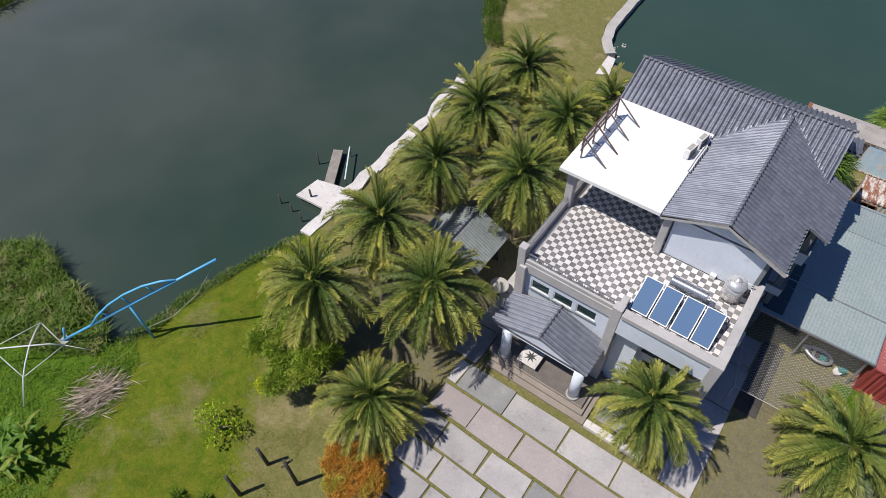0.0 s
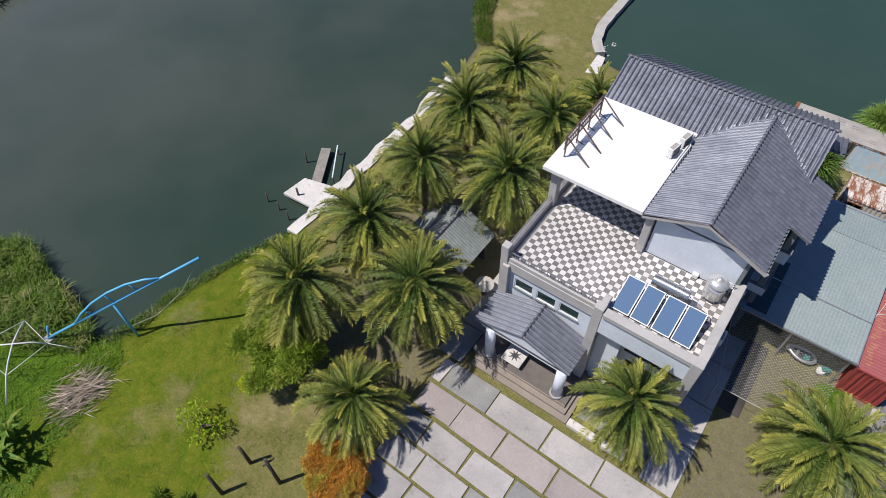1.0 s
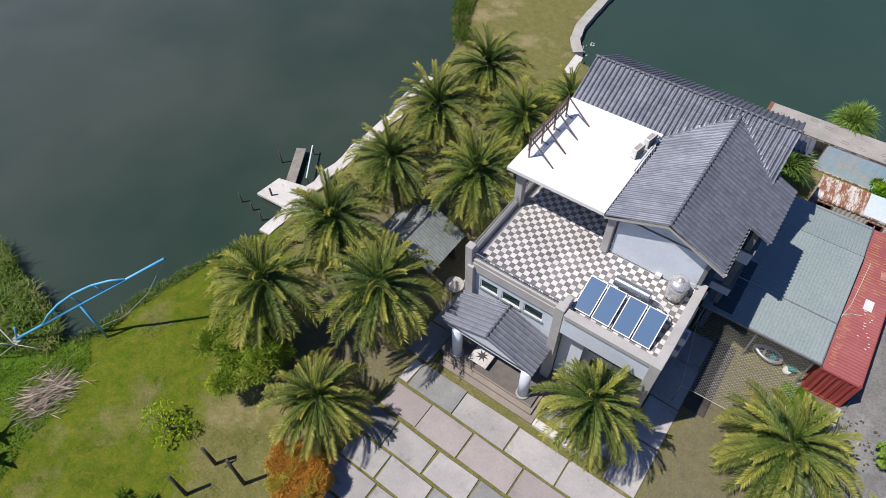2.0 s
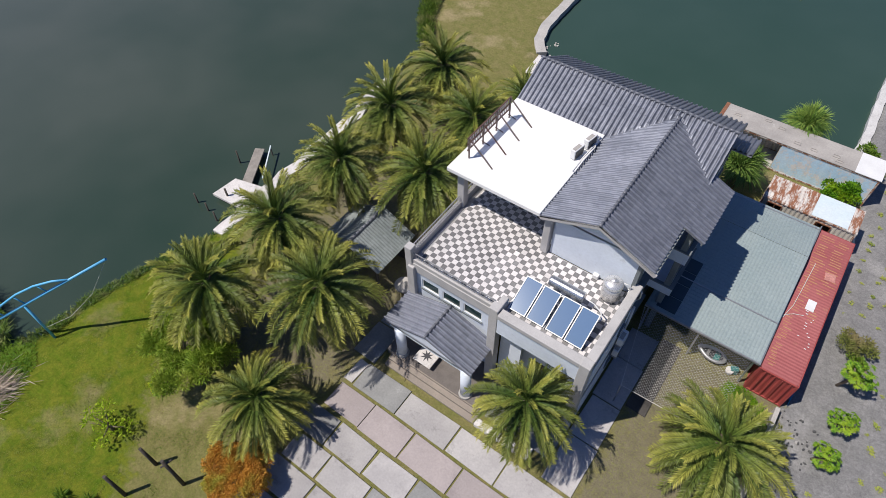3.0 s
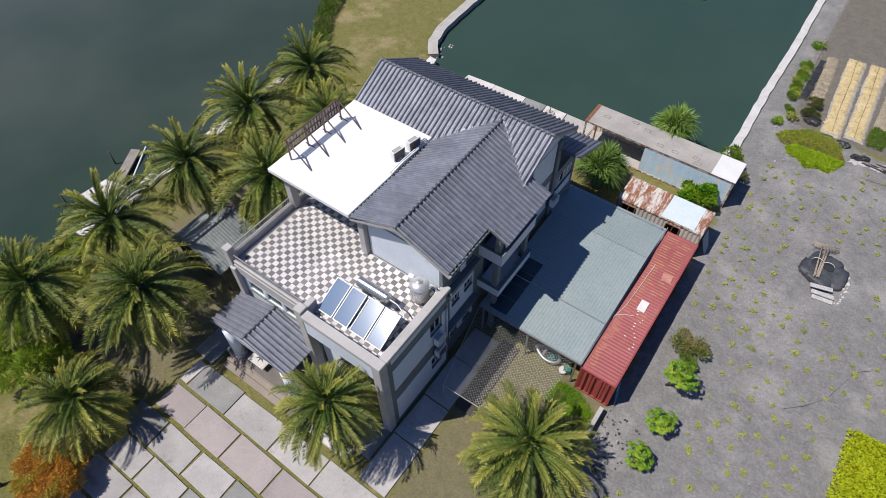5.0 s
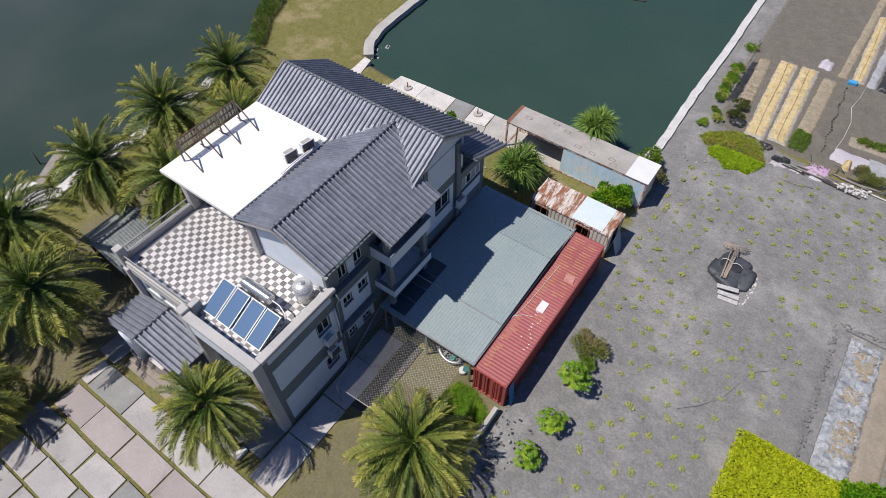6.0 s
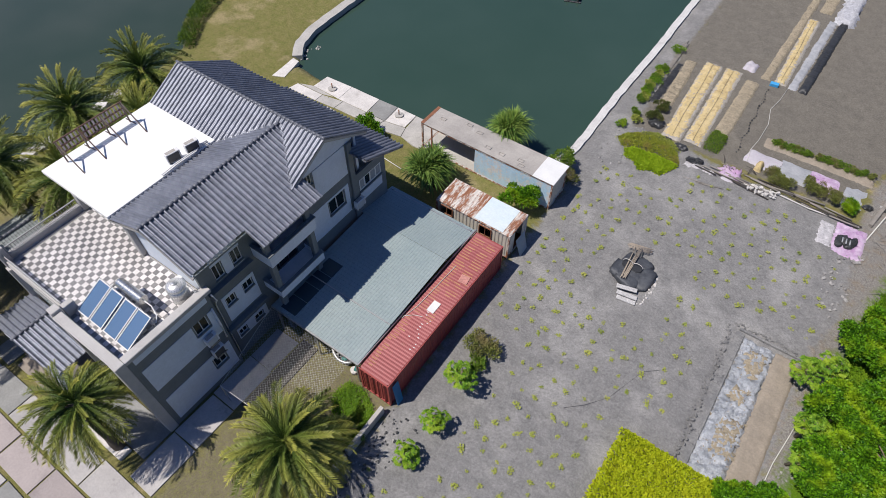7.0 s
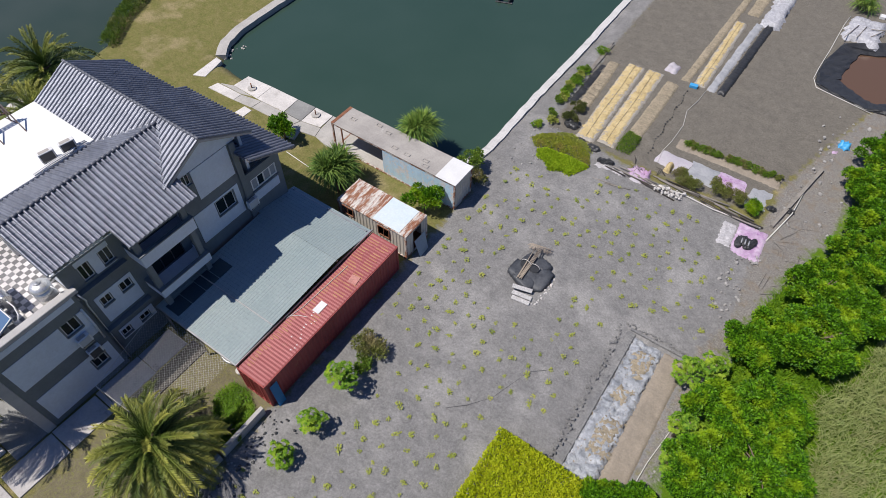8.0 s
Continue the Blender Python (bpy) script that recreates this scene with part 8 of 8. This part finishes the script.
blades("lakeside_weeds", [(-62, -19), (-52, -17.2), (-45, -15.1), (-43.2, -13.8), (-41.5, -13.2), (-38.6, -13.8), (-36.5, -14.0), (-33.8, -14.3), (-31.4, -15.0), (-30.9, -16.4), (-33.4, -17.9), (-37, -19.3), (-45, -23), (-62, -28)], 26000, 0.8, 0.055, WEED, "dense tall lakeside weeds and reeds", 11, -0.15, 0.65, 0.42)
blades("lawn_edge_grass", [(-31.0, -15.0), (-30.3, -12.4), (-30.2, -10.0), (-29.4, -7.0), (-28.4, -4.0), (-27.6, -1.6), (-27.0, -1.8), (-28.2, -5), (-29.2, -9.5), (-29.4, -13), (-30.2, -15)], 3500, 0.45, 0.04, WEED, "rough grass fringe on the lawn edge", 12, -0.25)
blades("reed_field", [(34.5, 4), (35.8, 20.0), (36.2, 24), (35.2, 27), (37.2, 30), (37.6, 35), (36.5, 40), (60, 58), (60, 4)], 85000, 0.95, 0.045, REED, "pale olive field of tall bent reeds", 13, 0, 0.75)
blades("container_end_grass", [(6.0, 6.9), (6.3, 8.2), (7.4, 8.3), (8.75, 7.5), (8.8, 5.2), (8.0, 4.8), (7.0, 5.8)], 3000, 0.32, 0.035, LUSH, "rough green grass at the red container's end", 15, 0.0, 0.8)
blades("far_bank_reeds", [(-75.6, 1.0), (-76.2, 4.5), (-79, 8.5), (-88, 8), (-88, -8), (-77, -6)], 5000, 1.3, 0.09, WEED, "dark reeds on the far lake bank", 16, -0.3, 0.6)
blades("lush_grass", [(-31.4, -15.6), (-29.6, -14.3), (-28.2, -15.2), (-27.3, -17.2), (-26.9, -20.5), (-25.8, -23), (-25, -30), (-38, -30), (-45, -23), (-37, -19.3), (-33.4, -17.9)], 42000, 0.24, 0.04, LUSH, "lush bright green rough grass beside the lakeside weeds", 15, -0.05, 0.8)
blades("verge_weeds", [(31.2, 17), (30.6, 26), (30.5, 31), (33, 38), (36.5, 40), (37.6, 35), (37.2, 30), (35.2, 27), (36.2, 24), (35.8, 20), (34.5, 12), (33, 11)], 26000, 0.6, 0.06, LUSH, "rough green weeds between the verge trees", 16, 0, 0.7)
blades("lawn_grass", [(-30.2, -14.5), (-29, -8), (-27.5, -2.5), (-22.5, -5), (-18, -10), (-14.5, -12), (-13.5, -22), (-30, -26)], 42000, 0.055, 0.03, TURFBLADE, "short mown lawn grass", 14, -0.02, 0.7)

# trees on the right verge, each with its own crown
for k, (x, y, r, h, m, n) in enumerate(((31.6, 14.8, 1.5, 1.6, LEAF, 5200), (31.2, 18.6, 2.1, 2.2, LEAF, 9500), (33.3, 16.0, 2.0, 2.0, LEAF, 8000), (33.6, 20.6, 2.0, 2.3, LEAF, 9000), (30.6, 22.4, 1.7, 2.2, LEAF, 7500), (33.2, 24.4, 1.7, 2.2, LEAF, 6500), (31.2, 28.4, 1.9, 2.4, LEAF, 8500),
                                        (33.8, 30.4, 2.2, 2.6, LEAF, 10500), (33.2, 34.2, 2.0, 2.5, LEAF, 8500), (35.6, 33.6, 1.7, 2.4, LEAF, 5500), (34.8, 38.2, 2.0, 2.5, LEAF, 8500), (35.6, 42.4, 2.0, 2.5, LEAF, 8000), (34.2, 46.2, 1.9, 2.3, LEAF, 7000), (37.6, 46.8, 2.2, 2.5, LEAF, 8000),
                                        (34.6, 50.4, 2.0, 2.2, LEAF, 7000), (38.0, 52, 2.2, 2.4, LEAF, 7000), (36.4, 56, 2.0, 2.2, LEAF, 6000), (26.2, 12.2, 0.7, 1.1, LEAF, 1500), (32.2, 11.8, 1.6, 1.7, LEAF, 6500), (34.6, 11.6, 2.0, 1.9, LEAF, 6500), (26.7, 14.5, 0.6, 1.0, LEAF, 1100), (27.6, 14.9, 0.7, 1.0, LEAF, 1400), (29.0, 15.6, 0.75, 1.1, LEAF, 1500))):
    tree("verge_tree", (x, y), h, clump(0, 0, h * 0.72, r * 1.02, 40, 100 + k, 0.75, 0.17, 0.28), int(n * 2.2), (0.19, 0.125), m, "broad bright green leafy tree on the verge", "tree", 100 + k, 0.1, 0.65, 0.6, "verge trees")
for k, (x, y) in enumerate(((28.4, 24.0), (29.5, 24.9), (29.5, 20.6), (29.7, 18.4))):
    papaya((x, y), 1.8, 1.0, 40 + k, "papaya sapling with lobed leaves before the verge trees", 55)


def rosette(at, n, length, width, material, label, seed, name="screw_pine", base=0.4, r0=0.6, group="", up=1.0):
    """A spiky clump of long strap leaves that arch outwards from several heads."""
    q = np.random.default_rng(seed)
    t = thing(name, label, "plant", (at[0], at[1], 0), group=group)
    bm = bmesh.new()
    v, f = [], []
    for h in range(7):
        a = h * 0.9
        c = np.array([r0 * math.cos(a), r0 * math.sin(a), base + 0.25 * (h % 3)]) if h else np.array([0, 0, base + 0.55])
        tube(bm, [(c[0] * 0.4, c[1] * 0.4, -0.05), tuple(c)], 0.07, 6)
        for k in range(n):
            g, e = q.uniform(0, 6.283), q.uniform(0.1, 1.35) * up
            d = np.array([math.cos(g) * math.cos(e), math.sin(g) * math.cos(e), math.sin(e)])
            s = np.array([-math.sin(g), math.cos(g), 0]) * width / 2
            ln = length * q.uniform(0.75, 1.2)
            p1 = c + d * ln * 0.55
            p2 = c + d * ln + np.array([0, 0, -0.42 * ln * math.cos(e)])
            b = len(v)
            v += [tuple(c - s * 0.6), tuple(c + s * 0.6), tuple(p1 + s), tuple(p1 - s), tuple(p2)]
            f += [(b, b + 1, b + 2, b + 3), (b + 3, b + 2, b + 4)]
    part("stem", bm, TWIG, t)
    cloud("leaves", v, f, material, t, "long arching strap leaves")
    return t


rosette((0.8, 24.0), 250, 1.75, 0.075, SPIKEDARK, "spiky dark green screw pine beside the carport", 1, base=1.75, r0=0.7)
rosette((3.5, 30.95), 230, 1.6, 0.075, LEAFSPIKE, "spiky bright screw pine on the pond bank", 2, base=2.0, r0=0.6)

rosette((28.4, 75.3), 60, 1.3, 0.07, LEAFSPIKE, "yellow-green strap-leaved clump at the plot edge", 3, base=0.3, r0=0.8)


def banana(at, seed, n=12):
    q = random.Random(seed)
    t = thing("banana_plant", "banana plant clump with broad arching leaves", "plant", (at[0], at[1], 0), group="banana plants")
    part("stem", tube(bmesh.new(), [(0, 0, -0.1), (0.05, 0, 0.7), (0.05, 0.05, 1.3)], 0.14, 8, 0.08), LEAFMID, t)
    for k in range(n):
        a = k * 2.4
        e = radians(q.uniform(30, 82))
        ln = q.uniform(1.4, 2.1)
        bm = bmesh.new()
        rows = []
        for i in range(8):
            u = i / 7
            w = 0.12 * math.sin(math.pi * min(u * 0.9 + 0.08, 1)) ** 0.7 if u < 1 else 0.02
            p = Vector((ln * u * math.cos(e), 0, ln * u * math.sin(e) - 0.6 * ln * u * u))
            rows.append([bm.verts.new(p + Vector((0, s * w, 0.35 * abs(s) * w))) for s in (-1, 0, 1)])
        for r0, r1 in zip(rows, rows[1:]):
            for j in range(2):
                bm.faces.new((r0[j], r0[j + 1], r1[j + 1], r1[j]))
        bm.transform(Matrix.Translation((0.05, 0.05, q.uniform(0.9, 1.3))) @ Euler((0, 0, a)).to_matrix().to_4x4())
        part("leaf", bm, BANANA, t, "broad ribbed banana leaf")


for k, p in enumerate(((-29.0, -21.6), (-28.0, -22.4), (-29.9, -22.2), (-28.6, -23.3), (-29.8, -23.4))):
    banana(p, 5 + k)

# seedlings set out over the field, each plant its own
SEEDLINGS = []
for k in range(6):
    q = np.random.default_rng(200 + k)
    v, f = [(0.0, 0.0, 0.02)], []
    for n in range(34):
        a, d = q.uniform(0, 6.283), 0.23 * q.random() + 0.01
        p = np.array([d * math.cos(a), d * math.sin(a) * 0.8, q.uniform(0.05, 0.16)])
        g, w = a + q.uniform(-0.8, 0.8), q.uniform(0.035, 0.06)
        u, s = np.array([math.cos(g), math.sin(g), q.uniform(-0.3, 0.3)]), np.array([-math.sin(g), math.cos(g), q.uniform(-0.4, 0.4)])
        b = len(v)
        v += [tuple(p - s * 0.006), tuple(p + s * 0.006), tuple(p + u * w + s * w), tuple(p + u * 2.2 * w), tuple(p + u * w - s * w)]
        f += [(0, b, b + 1), (b, b + 1, b + 2, b + 3, b + 4)]
    me = bpy.data.meshes.new("seedling")
    me.from_pydata(v, [], f)
    me.materials.append(SEEDLEAF)
    SEEDLINGS.append(me)
q = random.Random(77)
made = 0
more_v, more_f = [], []
for i in range(18):
    for j in range(36):
        x = 10.7 + 1.08 * i + q.uniform(-0.28, 0.28)
        y = 2.0 + 1.0 * j + (0.5 if i % 2 else 0) + q.uniform(-0.3, 0.3)
        inside = x < 28.3 and y < 37.3 and not (x > 22.6 and y < 27.0) and not (x > 20.0 and y < 16.5) and not (14.2 < x < 19.6 and 21.9 < y < 28.9) and not (x < 13.2 and 5.0 < y < 17) and not (x < 16.8 and y > 34.2) and not (y > 35 and x > 24.8)
        if not inside or q.random() < 0.06 + (0.12 if y > 30 else 0):
            continue
        s = q.uniform(0.48, 0.9)
        place = Matrix.LocRotScale((x, y, 0.0), Euler((0, 0, q.uniform(0, 6.28))), (s * q.uniform(0.7, 1.3), s, s))
        plant = q.choice(SEEDLINGS)
        if made >= 298 or q.random() < 0.25:
            b = len(more_v)
            more_v.extend(tuple(place @ v.co) for v in plant.vertices)
            more_f.extend(tuple(b + k for k in p.vertices) for p in plant.polygons)
            continue
        ob = new("seedling", plant)
        ob.matrix_basis = place
        tagged(ob, "small yellow-green sweet potato seedling in grey soil", "seedling", "field seedlings")
        made += 1
tagged(cloud("seedling_bed", more_v, more_f, SEEDLEAF), "scattered yellow-green seedlings among the planted rows", "seedlings", kind="stuff")


# ---- terrace tiles, last of all ----
def floor_tiles(size):
    flats = {}
    for key, material in ((0, CHECKW), (1, CHECKD)):
        bm = boxes((-size / 2 + 0.004, size / 2 - 0.004, -size / 2 + 0.004, size / 2 - 0.004, -0.03, 0.0))
        flats[key] = mesh_of("floor_tile", bm)
        flats[key].materials.append(material)
    shown, rest = 0, {0: [], 1: []}
    for j in range(40):
        for i in range(60):
            x, y = -0.35 - size * (i + 0.5), 0.62 + size * (j + 0.5)
            if not (-11.0 < x - size / 2 and ((x < -5.2 and 1.0 < y < 8.9) or (x >= -5.2 and 0.5 < y < 5.5))):
                continue
            if shown < 300 and -7.4 < x and y < 4.6:
                ob = new("floor_tile", flats[(i + j) % 2])
                ob.parent = terrace
                ob.location = (x, y, FLOOR)
                shown += 1
            else:
                rest[(i + j) % 2].append((x, y))
    h = size / 2 - 0.004
    for key, spots in rest.items():
        c = np.array(spots)
        corner = np.array([(-h, -h), (h, -h), (h, h), (-h, h)])
        v = np.zeros((len(c), 8, 3))
        v[:, :4, :2] = v[:, 4:, :2] = c[:, None] + corner[None]
        v[:, :4, 2], v[:, 4:, 2] = FLOOR, FLOOR - 0.03
        quads = np.array([(0, 1, 2, 3), (0, 4, 5, 1), (1, 5, 6, 2), (2, 6, 7, 3), (3, 7, 4, 0)])
        f = (quads[None] + 8 * np.arange(len(c))[:, None, None]).reshape(-1, 4)
        tagged(cloud("floor_tiles", v.reshape(-1, 3), f, CHECKW if key == 0 else CHECKD, terrace), kind="stuff")


floor_tiles(0.305)
